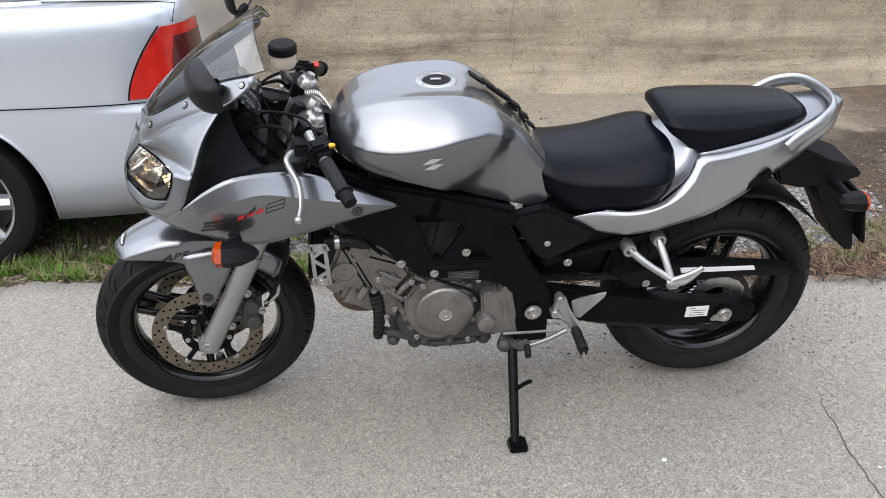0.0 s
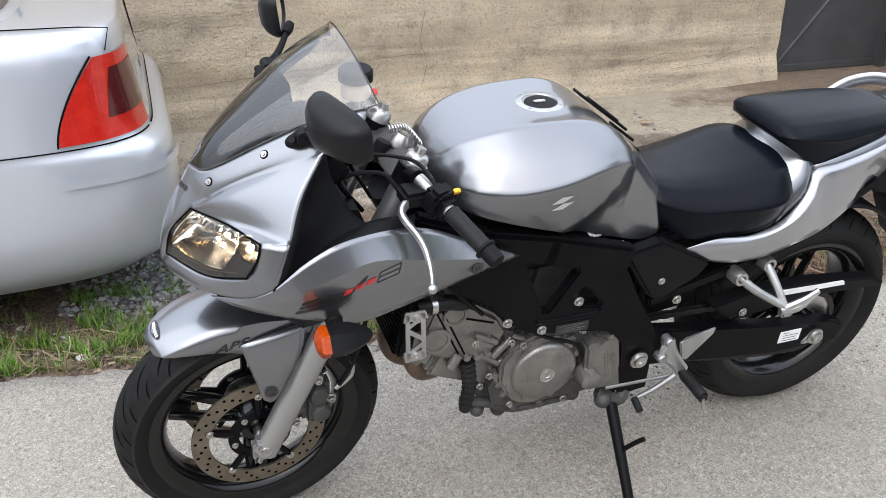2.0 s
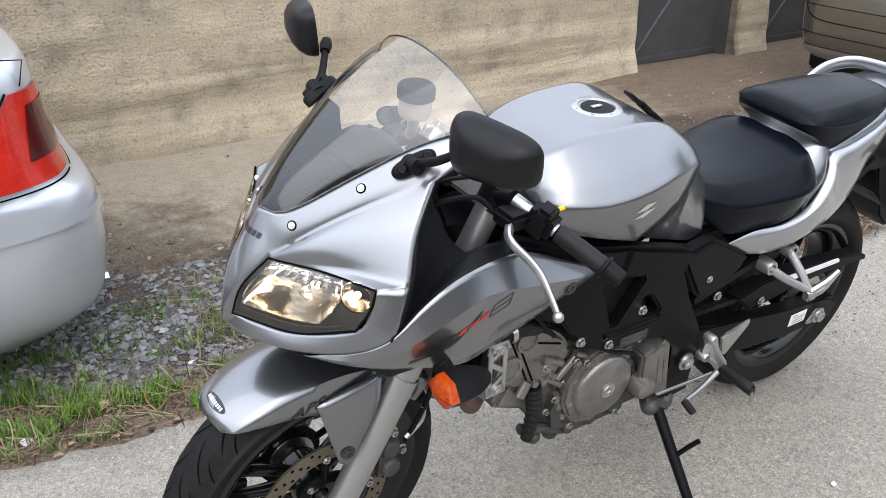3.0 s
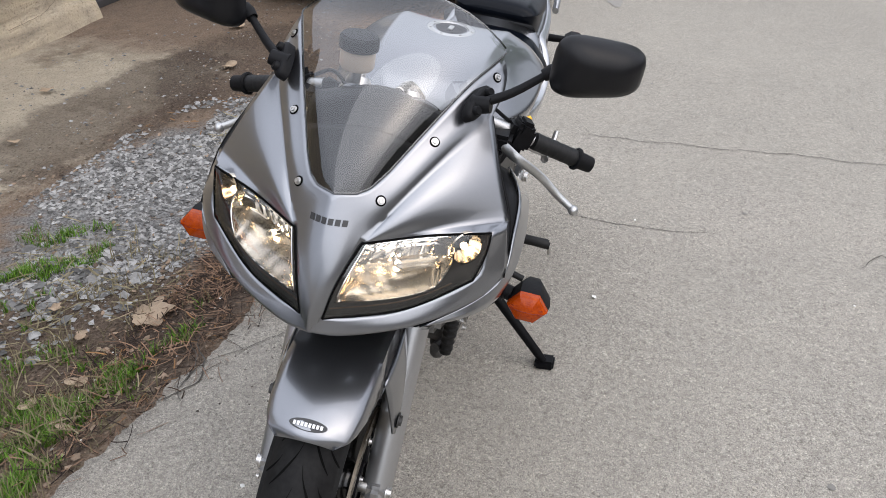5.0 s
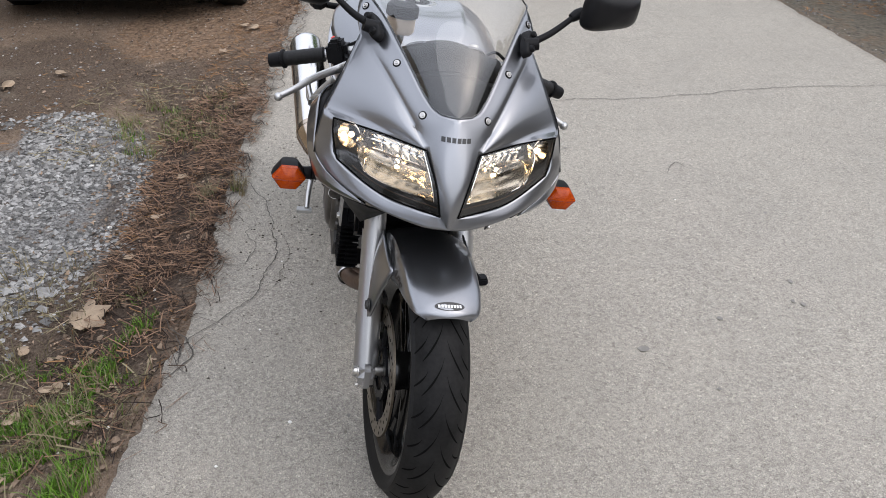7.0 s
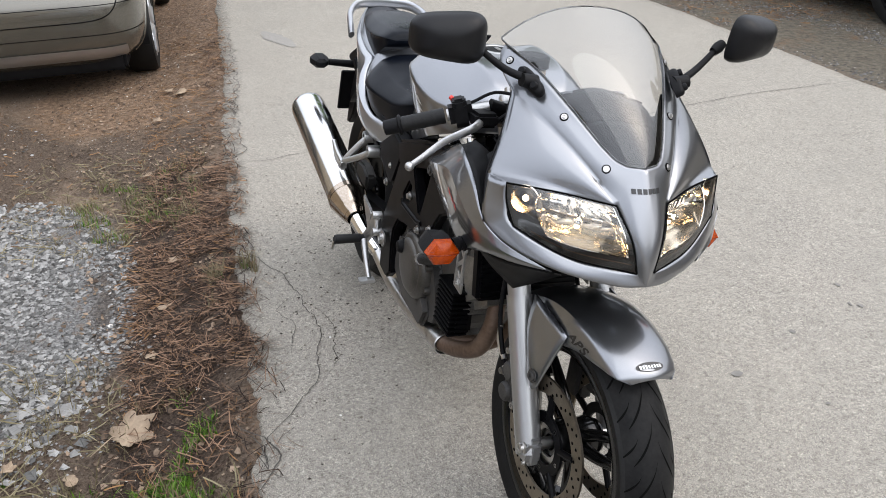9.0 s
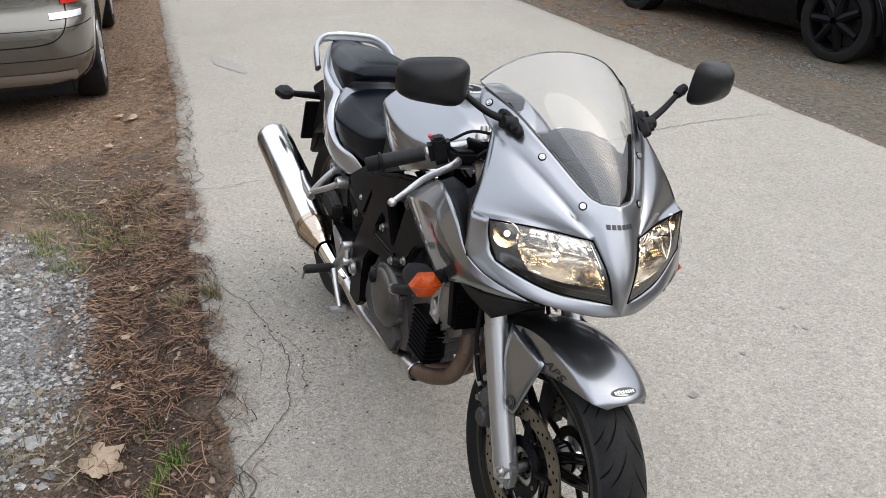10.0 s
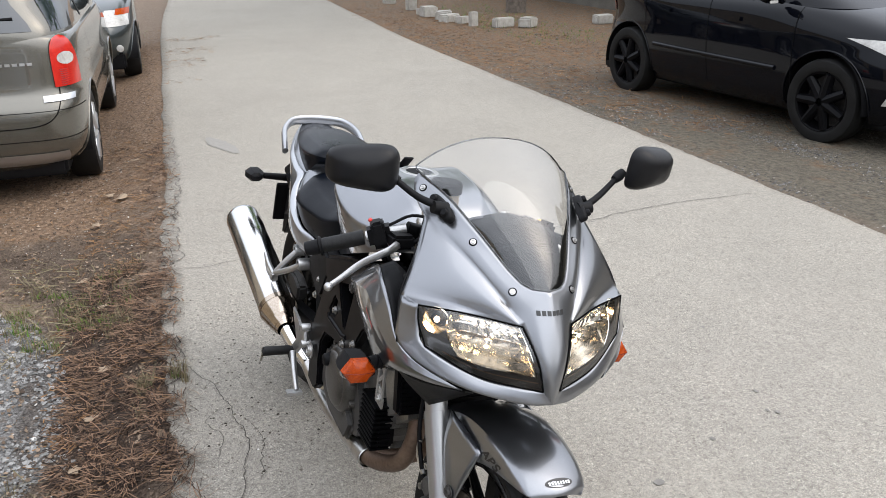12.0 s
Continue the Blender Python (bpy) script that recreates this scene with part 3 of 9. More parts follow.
# the road: a thin pale slab with ragged edges, one cross row after another
rx = graded(-60, 80, -1.5, 5.5, 0.012, 1.5)
rv, rf = [], []
for x in rx:
    a, b = left_edge(x), right_edge(x)
    ys = [a + 0.010, a - 0.008] + [a + (b - a) * t for t in np.linspace(0.03, 0.97, 24)] + [b + 0.012, b - 0.004]
    for i, y in enumerate(ys):
        z = 0.0 if 0 < i < len(ys) - 1 else -0.045
        rv.append((x, y, z + (0.0 if i in (0, len(ys) - 1) else road_z(x, y) + 0.002 * noise.noise((x * 1.5, y * 1.5, 0)))))
w = 28
for j in range(len(rx) - 1):
    for i in range(w - 1):
        rf.append((j * w + i, (j + 1) * w + i, (j + 1) * w + i + 1, j * w + i + 1))
road = tagged(mesh_from("road", rv, rf, ASPHALT, smooth=True), "narrow lane of old pale grey asphalt with ragged edges", "road", kind="structure")


def crack(pts, width=0.005, wild=0.012, step=0.02, name="crack"):
    """A thin jagged crack along a line on the road."""
    out, faces = [], []
    p = [V((*q, 0)) for q in pts]
    path = []
    for a, b in zip(p, p[1:]):
        k = max(2, int((b - a).length / step))
        path += [a.lerp(b, i / k) for i in range(k)]
    path.append(p[-1])
    for i, q in enumerate(path):
        d = (path[min(i + 1, len(path) - 1)] - path[max(i - 1, 0)]).normalized()
        nrm = V((-d.y, d.x, 0))
        s = noise.noise((q.x * 9, q.y * 9, 5)) * wild + noise.noise((q.x * 40, q.y * 40, 2)) * wild * 0.5
        c = q + nrm * s
        ww = width * (0.5 + 0.5 * abs(noise.noise((q.x * 14, q.y * 14, 8)))) * (0.25 + 0.75 * min(1, min(i, len(path) - 1 - i) / 6))
        for e in (-1, 1):
            out.append((c.x + nrm.x * ww * e, c.y + nrm.y * ww * e, 0.0035 + road_z(c.x, c.y)))
    for i in range(len(path) - 1):
        faces.append((2 * i, 2 * i + 2, 2 * i + 3, 2 * i + 1))
    return mesh_from(name, out, faces, CRACK, road)


crack([(2.52, -0.22), (2.51, -0.50), (2.505, -0.77), (2.52, -1.11), (2.50, -1.40), (2.53, -1.75), (2.60, -2.10), (2.61, -2.40), (2.58, -2.70), (2.575, -2.93)], 0.0034, 0.02)
crack([(1.76, -0.18), (1.728, -0.30), (1.70, -0.50), (1.69, -0.67), (1.72, -0.80)], 0.0026)
crack([(2.71, 0.47), (2.68, 0.27), (2.70, 0.12), (2.64, -0.05)], 0.0026, 0.02)
crack([(1.80, 0.50), (1.52, 0.40), (1.36, 0.345), (1.24, 0.345), (1.07, 0.315), (0.92, 0.36), (0.79, 0.40), (0.69, 0.47), (0.57, 0.555), (0.43, 0.60)], 0.0022, 0.02)
crack([(1.36, 0.345), (1.25, 0.44), (1.13, 0.39), (0.95, 0.44)], 0.0016, 0.02)
crack([(1.28, 0.32), (1.10, 0.27), (0.89, 0.30), (0.79, 0.385)], 0.0015, 0.02)
crack([(2.02, 0.50), (1.75, 0.45), (1.62, 0.49)], 0.0022)
crack([(2.55, 0.49), (2.40, 0.44), (2.22, 0.47), (2.08, 0.46)], 0.0020, 0.03)
crack([(3.7, 0.36), (3.4, 0.345), (3.15, 0.37), (2.9, 0.36), (2.7, 0.44)], 0.0030, 0.035)
crack([(4.6, 0.29), (4.3, 0.26), (3.9, 0.30), (3.4, 0.37)], 0.0032, 0.035)
crack([(5.6, 0.20), (5.1, 0.22), (4.6, 0.24)], 0.0035, 0.04)
crack([(0.70, 0.63), (0.655, 0.615), (0.60, 0.555), (0.51, 0.53), (0.42, 0.582), (0.36, 0.62)], 0.0036, 0.016)
crack([(0.66, 0.64), (0.61, 0.585), (0.46, 0.57), (0.42, 0.53)], 0.0028, 0.016)
for cx, cy in ((3.05, 0.39), (3.55, 0.33), (4.05, 0.31), (4.8, 0.24), (2.9, 0.42), (2.35, 0.47), (1.55, 0.50)):
    for k in range(4):
        a0 = 1.3 + k * 1.55 + noise.noise((cx * 9, k, 0))
        crack([(cx, cy), (cx + 0.05 * math.cos(a0), cy + 0.045 * math.sin(a0)), (cx + 0.13 * math.cos(a0 + 0.35), cy + 0.06 * math.sin(a0 + 0.35))], 0.0020, 0.012)

# the long retaining wall with two metal gates
WY = 3.25


def wall_run(x0, x1, z0, z1, name):
    xs = np.arange(x0, x1 + 0.001, (x1 - x0) / max(2, round((x1 - x0) / 0.08)))
    zs = np.concatenate([np.linspace(z0, 1.2, 46), np.linspace(1.4, z1, 8)])
    vs = []
    for z in zs:
        for x in xs:
            d = 0.020 * noise.noise((x * 0.9, z * 5, 0)) + 0.010 * noise.noise((x * 5, z * 9, 2)) + 0.05 * max(0.0, 0.06 - z) / 0.2
            vs.append((x, WY - d + 0.01, z))
    w, h = len(xs), len(zs)
    fs = [(j * w + i, j * w + i + 1, (j + 1) * w + i + 1, (j + 1) * w + i) for j in range(h - 1) for i in range(w - 1)]
    k = len(vs)
    vs += [(x0, WY + 0.35, z0), (x1, WY + 0.35, z0), (x1, WY + 0.35, z1), (x0, WY + 0.35, z1)]
    a, b, c, d = 0, w - 1, (h - 1) * w + w - 1, (h - 1) * w
    fs += [(k + 1, k, k + 3, k + 2), tuple([k] + [j * w for j in range(h)] + [k + 3])[::-1], tuple([k + 1] + [j * w + w - 1 for j in range(h)] + [k + 2]), tuple([k + 3] + list(range(d, c + 1)) + [k + 2])[::-1]]
    return tagged(mesh_from(name, vs, fs, WALL, smooth=True), "old sandy concrete retaining wall with weather bands and pits", "wall", kind="structure")


wall_run(-16.0, 4.06, -0.3, 2.45, "wall_north")
wall_run(5.12, 5.50, -0.3, 2.45, "wall_north_pier")
wall_run(6.6, 24.0, -0.3, 2.45, "wall_north_far")


def metal_gate(x0, x1, name):
    g = tagged(part(name, box(B(), ((x0 + x1) / 2, WY + 0.16, 1.05), (x1 - x0 - 0.10, 0.02, 2.30), 0.004), GATE), "closed dark grey sheet metal gate with diagonal brace", "gate", kind="structure")
    f = B()
    box(f, (x0 + 0.03, WY + 0.12, 1.05), (0.06, 0.10, 2.46), 0.006)
    box(f, (x1 - 0.03, WY + 0.12, 1.05), (0.06, 0.10, 2.46), 0.006)
    box(f, ((x0 + x1) / 2, WY + 0.12, 2.28), (x1 - x0 - 0.12, 0.10, 0.06), 0.006)
    part("gate_frame", f, GATE, g)
    part("bottom_rail", box(B(), ((x0 + x1) / 2, WY + 0.14, -0.08), (x1 - x0 - 0.13, 0.035, 0.05), 0.004), GATE, g)
    part("upright", box(B(), (x0 + 0.10, WY + 0.135, 1.05), (0.035, 0.045, 2.2), 0.004), GATE, g)
    d = B()
    tube(d, [(x0 + 0.12, WY + 0.145, -0.05), (x1 - 0.10, WY + 0.145, 0.95)], 0.014, 8)
    part("brace", d, GATE, g)
    part("lintel", box(B(), ((x0 + x1) / 2, WY + 0.18, 2.38), (x1 - x0 - 0.006, 0.33, 0.13), 0.01), WALL, g)
    return g


metal_gate(4.06, 5.12, "gate_1")
metal_gate(5.50, 6.60, "gate_2")
# long cracks in the wall
wc = B()
for line in ([(0.1, 0.155), (0.35, 0.17), (0.7, 0.20), (1.1, 0.235), (1.5, 0.25)], [(1.48, 0.50), (1.45, 0.33), (1.49, 0.2), (1.46, 0.06)], [(3.2, 0.03), (3.5, 0.05), (3.68, 0.11), (3.85, 0.12), (3.92, 0.02)]):
    p = cr([(x, WY - 0.012, z) for x, z in line], 40)
    p = [V((q.x + 0.008 * noise.noise(q * 30), q.y, q.z + 0.010 * noise.noise(q * 25 + V((5, 0, 0))))) for q in p]
    tube(wc, p, 0.0014, 5)
tagged(part("wall_crack", wc, CRACK_PALE), "thin dark cracks in the concrete wall", "crack", kind="structure")
# low dark wall behind the parking strip
tagged(part("wall_south", box(B(), (6.0, -8.6, 0.70), (70, 0.3, 2.0), 0.02), DARK_WALL), "dark old concrete wall behind the parking strip", "wall", kind="structure")

# ---- the motorcycle: x runs to its tail, left side is y < 0, z up; it leans on its stand ----
bike = thing("motorcycle", pose(0, 0, 0, 8.0, 0, 1.2), "grey metallic half-faired sport motorcycle leaning on its side stand", "motorcycle")
AX = Matrix.Rotation(radians(90), 4, "X")          # local z to -y
FRONT, REAR = V((0, 0, 0.288)), V((1.427, 0, 0.297))
HEAD = V((0.33, 0, 0.90))
RAKE = V((math.sin(radians(25)), 0, math.cos(radians(25))))
STEER = Matrix.Translation(HEAD) @ Matrix.Rotation(radians(4), 4, RAKE) @ Matrix.Translation(-HEAD)


def steered(bm):
    bmesh.ops.transform(bm, matrix=STEER, verts=bm.verts)
    return bm


def wheel(name, c, tyre_r, rim_r, half, crown, turn, label):
    """A cast three-spoke wheel: rim is the part, tyre is its own piece."""
    m = Matrix.Translation(c) @ AX
    r = B()
    h = half * 0.80
    lathe(r, [(rim_r - 0.030, -h * 0.55), (rim_r - 0.016, -h * 0.9), (rim_r - 0.002, -h), (rim_r + 0.008, -h), (rim_r + 0.008, -h + 0.006), (rim_r - 0.006, -h * 0.75), (rim_r - 0.02, 0),
              (rim_r - 0.006, h * 0.75), (rim_r + 0.008, h - 0.006), (rim_r + 0.008, h), (rim_r - 0.002, h), (rim_r - 0.016, h * 0.9), (rim_r - 0.030, h * 0.55), (rim_r - 0.036, 0), (rim_r - 0.030, -h * 0.55)], 72, m)
    lathe(r, [(0.018, -0.055), (0.036, -0.055), (0.045, -0.03), (0.040, 0), (0.045, 0.03), (0.036, 0.055), (0.018, 0.055)], 32, m)
    arms = []
    for k in range(3):
        r_ = B()
        arms.append(r_)
        a = radians(turn + 120 * k)
        for s in (-1, 1):
            p0, p1 = a + s * 0.32, a + s * 0.16
            pts = []
            for rr, an in ((0.040, p0), (0.10, (p0 + p1) / 2 * 1.0), (rim_r - 0.033, p1)):
                pts.append(m @ V((rr * math.cos(an), rr * math.sin(an), 0)))
            tube(r_, cr(pts, 8), (0.015, 0.010), 10)
        q = [m @ V((rr * math.cos(a), rr * math.sin(a), 0)) for rr in (rim_r - 0.075, rim_r - 0.03)]
        tube(r_, q, (0.011, 0.018), 8)
    if c is FRONT:
        for b_ in [r] + arms:
            steered(b_)
    rim = part(name, r, RIM_BLACK, bike, label)
    for r_ in arms:
        part("spoke", r_, RIM_BLACK, rim)
    t = B()
    prof = [(rim_r + 0.006, -half * 0.78), (rim_r + 0.016, -half * 0.86), (rim_r + 0.35 * (tyre_r - rim_r), -half * 0.98), (rim_r + 0.52 * (tyre_r - rim_r), -half)]
    for i in range(1, 18):
        y = -half + 2 * half * i / 18
        prof.append((tyre_r - crown * (abs(y) / half) ** 2.3, y))
    prof += [(rr, -y) for rr, y in prof[3::-1]]
    cut = [i for i, (rr, y) in enumerate(prof) if abs(y) < half * 0.93 and rr > rim_r + 0.5 * (tyre_r - rim_r)]
    lathe(t, prof[:cut[0] + 1], 96, m)
    lathe(t, prof[cut[-1]:], 96, m)
    tread = lathe(B(), prof[cut[0]:cut[-1] + 1], 96, m)
    g = B()
    for k in range(26):
        a0 = 2 * math.pi * k / 26
        for s in (-1, 1):
            off = 0.0 if s < 0 else math.pi / 26
            for y0, y1, sweep, wd in ((0.05, 0.70, 0.26, 0.0036), (0.55, 0.96, 0.12, 0.0026)):
                row = []
                for i in range(9):
                    u = i / 8
                    y = half * s * (y0 + (y1 - y0) * u)
                    an = a0 + off + sweep * (u ** 0.7) + (0.09 if y0 > 0.5 else 0)
                    rr = tyre_r - crown * (abs(y) / half) ** 2.3 + 0.0007
                    wid = wd * math.sin(math.pi * (0.08 + 0.84 * u)) / rr
                    row.append([m @ V((rr * math.cos(an + e * wid), rr * math.sin(an + e * wid), y)) for e in (-1, 1)])
                loft(g, row, False)
    ty = B()
    for b_, mat, nm in ((t, RUBBER, "tyre"), (tread, RUBBER_WORN, "tread"), (g, GROOVE, "tread_groove")):
        if c is FRONT:
            steered(b_)
        o = part(nm, b_, mat, rim)
        if nm == "tread_groove":
            o["kind"] = "stuff"
    ty.free()
    return rim


fw = wheel("front_wheel", FRONT, 0.290, 0.219, 0.060, 0.038, 35, "black cast three-spoke front wheel")
rw = wheel("rear_wheel", REAR, 0.312, 0.219, 0.080, 0.050, 80, "black cast three-spoke rear wheel")


def disc(parent, c, y, r0, r1, steer, name="brake_disc", arms=5):
    m = Matrix.Translation(c + V((0, y, 0))) @ AX
    d = B()
    lathe(d, [(r0, -0.0025), (r1, -0.0025), (r1, 0.0025), (r0, 0.0025), (r0, -0.0025)], 80, m)
    holes = B()
    for k in range(60):
        a = 2 * math.pi * k / 60
        rr = r0 + (r1 - r0) * (0.22, 0.5, 0.78)[k % 3]
        for s in (-1, 1):
            lathe(holes, [(0.0001, s * 0.0029), (0.0038, s * 0.0029)], 8, m @ Matrix.Translation((rr * math.cos(a), rr * math.sin(a), 0)))
    car = B()
    lathe(car, [(0.045, -0.003), (0.068, -0.003), (0.068, 0.003), (0.045, 0.003), (0.045, -0.003)], 48, m)
    studs = B()
    for k in range(arms):
        a = 2 * math.pi * k / arms + 0.3
        u, v = math.cos(a), math.sin(a)
        tube(car, [m @ V((0.06 * u, 0.06 * v, 0)), m @ V(((r0 + 0.004) * u, (r0 + 0.004) * v, 0))], 0.0075, 8)
        bolt(studs, m @ V(((r0 + 0.002) * u, (r0 + 0.002) * v, 0.004)), (0, -1 if y < 0 else 1, 0), 0.006, 0.005)
        a += 0.6
        bolt(studs, m @ V((0.057 * math.cos(a), 0.057 * math.sin(a), 0.003)), (0, -1 if y < 0 else 1, 0), 0.005, 0.006)
    if steer:
        for b_ in (d, holes, car, studs):
            steered(b_)
    o = part(name, d, DISC_STEEL, parent, "bronze-tinted drilled brake disc")
    part("drilled_hole", holes, GROOVE, parent)["kind"] = "stuff"
    part("disc_carrier", car, BLACK_PAINT, parent)
    part("disc_bolt", studs, STEEL, parent)["kind"] = "stuff"
    return o


disc(fw, FRONT, -0.068, 0.108, 0.145, True)
disc(fw, FRONT, 0.068, 0.108, 0.145, True)
disc(rw, REAR, 0.075, 0.080, 0.110, False, arms=4)
ring = lathe(B(), [(0.030, 0), (0.050, 0), (0.050, 0.004), (0.030, 0.004), (0.030, 0)], 40, Matrix.Translation(FRONT + V((0, 0.062, 0))) @ AX)
part("speed_ring", steered(ring), STEEL, fw)

# fork, brakes, front mudguard
def leg_at(y, s):
    return FRONT + V((0.012, y, 0.0)) + V((math.sin(radians(25.6)), 0, math.cos(radians(25.6)))) * s


for y in (-0.100, 0.100):
    o = -1 if y < 0 else 1
    f = B()
    tube(f, [leg_at(y, -0.022), leg_at(y, -0.012), leg_at(y, 0.05), leg_at(y, 0.06), leg_at(y, 0.30), leg_at(y, 0.305)], 0.0275, 24)
    box(f, FRONT + V((0.0, y, -0.010)), (0.050, 0.034, 0.062), 0.010)
    leg = part("fork_leg", steered(f), FORK_GREY, bike, "silver grey painted fork leg")
    u = B()
    tube(u, [leg_at(y, 0.30), leg_at(y, 0.70)], 0.0245, 24)
    part("fork_tube", steered(u), FORK_GREY, leg)
    nut = B()
    bolt(nut, FRONT + V((0, y + o * 0.018, -0.002)), (0, o, 0), 0.011, 0.010)
    bolt(nut, FRONT + V((-0.014, y + o * 0.018, -0.030)), (0, o, 0), 0.004, 0.005)
    part("axle_nut", steered(nut), STEEL, leg)
    cap = B()
    lathe(cap, [(0.0001, 0.030), (0.010, 0.030), (0.011, 0.018), (0.020, 0.016), (0.0235, 0.010), (0.0235, -0.02)], 24, Matrix.Translation(leg_at(y * 0.96, 0.70)) @ RAKE.to_track_quat("Z", "Y").to_matrix().to_4x4())
    part("fork_cap", steered(cap), STEEL, leg)
    cal = B()
    box(cal, leg_at(y * 0.78, 0.12) + V((0.055, 0, -0.03)), (0.062, 0.048, 0.115), 0.012, Matrix.Identity(4))
    lathe(cal, [(0.0001, 0.034), (0.018, 0.034), (0.022, 0.028), (0.022, 0)], 20, Matrix.Translation(leg_at(y * 0.78, 0.12) + V((0.058, 0, -0.005))) @ (AX if y < 0 else AX.inverted()))
    lathe(cal, [(0.0001, 0.034), (0.018, 0.034), (0.022, 0.028), (0.022, 0)], 20, Matrix.Translation(leg_at(y * 0.78, 0.12) + V((0.062, 0, -0.058))) @ (AX if y < 0 else AX.inverted()))
    tube(cal, [leg_at(y, 0.06), leg_at(y * 0.85, 0.07) + V((0.05, 0, 0))], 0.012, 8)
    tube(cal, [leg_at(y, 0.17), leg_at(y * 0.85, 0.16) + V((0.05, 0, 0))], 0.012, 8)
    calo = part("brake_caliper", steered(cal), ENGINE_DARK, bike, "dark grey brake caliper")
    cb = B()
    for q in (leg_at(y, 0.06) + V((0.03, o * 0.01, 0)), leg_at(y, 0.175) + V((0.03, o * 0.01, 0)), leg_at(y, 0.12) + V((0.085, 0, -0.02))):
        bolt(cb, q, (0, o, 0), 0.0075, 0.012)
    tube(cb, [leg_at(y, 0.11) + V((0.10, 0, 0.01)), leg_at(y, 0.13) + V((0.125, 0, 0.02)), leg_at(y, 0.16) + V((0.115, 0, 0.03))], 0.006, 8, 6)
    part("caliper_bolt", steered(cb), STEEL, calo)["kind"] = "stuff"
    hose = B()
    tube(hose, [leg_at(y, 0.11) + V((0.10, 0, 0.0)), leg_at(y, 0.22) + V((0.10, 0, 0)), leg_at(y, 0.36) + V((0.07, -y * 0.2, 0)), leg_at(y, 0.52) + V((0.0, -y * 0.3, 0))], 0.0055, 8, 16)
    part("brake_hose", steered(hose), BLACK_PLASTIC, calo)
axle = B()
rod(axle, FRONT + V((0, -0.10, 0)), FRONT + V((0, 0.10, 0)), 0.013)
part("axle", steered(axle), STEEL, fw)


def fender():
    """An arched shell round the tyre: pointed nose, side skirts, a tongue on each fork leg."""
    f = B()
    rings = []
    for i in range(29):
        u = i / 28
        a = radians(126 - 83 * u)                      # from the nose over the tyre to the back
        rr = lerp(u, [0, 0.12, 0.4, 0.7, 1], [0.335, 0.332, 0.325, 0.322, 0.324])
        hw = lerp(u, [0, 0.02, 0.06, 0.14, 0.35, 1], [0.046, 0.060, 0.071, 0.079, 0.085, 0.082])
        drop = lerp(u, [0, 0.03, 0.08, 0.18, 0.4, 1], [0.014, 0.021, 0.030, 0.048, 0.082, 0.066])
        c, s = math.cos(a), math.sin(a)
        row = []
        for j in range(21):
            v = j / 20 * 2 - 1
            w_, e = abs(v), (1 if v > 0 else -1)
            if w_ < 0.62:
                y, d = hw * (w_ / 0.62) ** 1.0 * 0.93, 0.016 * (w_ / 0.62) ** 2.2
            else:
                k = (w_ - 0.62) / 0.38
                y, d = hw * (0.93 + 0.07 * math.sin(k * math.pi / 2)), 0.016 + (drop - 0.016) * k
            row.append(FRONT + V((c * (rr - d), e * y, s * (rr - d))))
        rings.append(row)
    loft(f, rings, False)
    o = part("front_fender", steered(f), PAINT, bike, "grey metallic front mudguard", 50, 0.003)
    for sgn in (-1, 1):
        t = B()
        coons(t, [(-0.03, -0.088, 0.560), (0.03, -0.090, 0.575), (0.10, -0.090, 0.585)], [(0.004, -0.112, 0.425), (0.020, -0.114, 0.416), (0.036, -0.112, 0.428)],
              [(-0.03, -0.088, 0.560), (-0.018, -0.098, 0.51), (0.004, -0.112, 0.425)], [(0.10, -0.090, 0.585), (0.085, -0.105, 0.52), (0.036, -0.112, 0.428)], 8, 10, 0.006, (0, -1, 0))
        flip(t, sgn)
        part("fender_tongue", steered(t), PAINT, o, "", 50, 0.004)
        b_ = bolt(B(), (0.020, sgn * 0.114, 0.445), (0, sgn, 0), 0.010, 0.007)
        part("fender_bolt", steered(b_), ENGINE_DARK, o)
    return o


mudguard = fender()


def wording(body, size, m, material, name, parent, shear=0.0, extrude=0.0008):
    """Raised letters as a mesh."""
    cu = bpy.data.curves.new(name, "FONT")
    cu.body, cu.size, cu.extrude, cu.shear = body, size, extrude, shear
    cu.align_x = cu.align_y = "CENTER"
    cu.offset = size * 0.03
    tmp = bpy.data.objects.new(name, cu)
    scene.collection.objects.link(tmp)
    me = bpy.data.meshes.new_from_object(tmp.evaluated_get(bpy.context.evaluated_depsgraph_get()))
    bpy.data.objects.remove(tmp)
    me.transform(m)
    me.materials.clear()
    me.materials.append(material)
    o = new(name, me)
    o.parent = parent
    return o


def on_side(x, y, z, s=-1, tilt=0.0, rz=0.0):
    """Letters that stand on the left (s < 0) or right side, read from outside."""
    return Matrix.Translation((x, y, z)) @ Matrix.Rotation(radians(180 if s > 0 else 0) + radians(rz), 4, "Z") @ Matrix.Rotation(radians(90 + tilt), 4, "X")


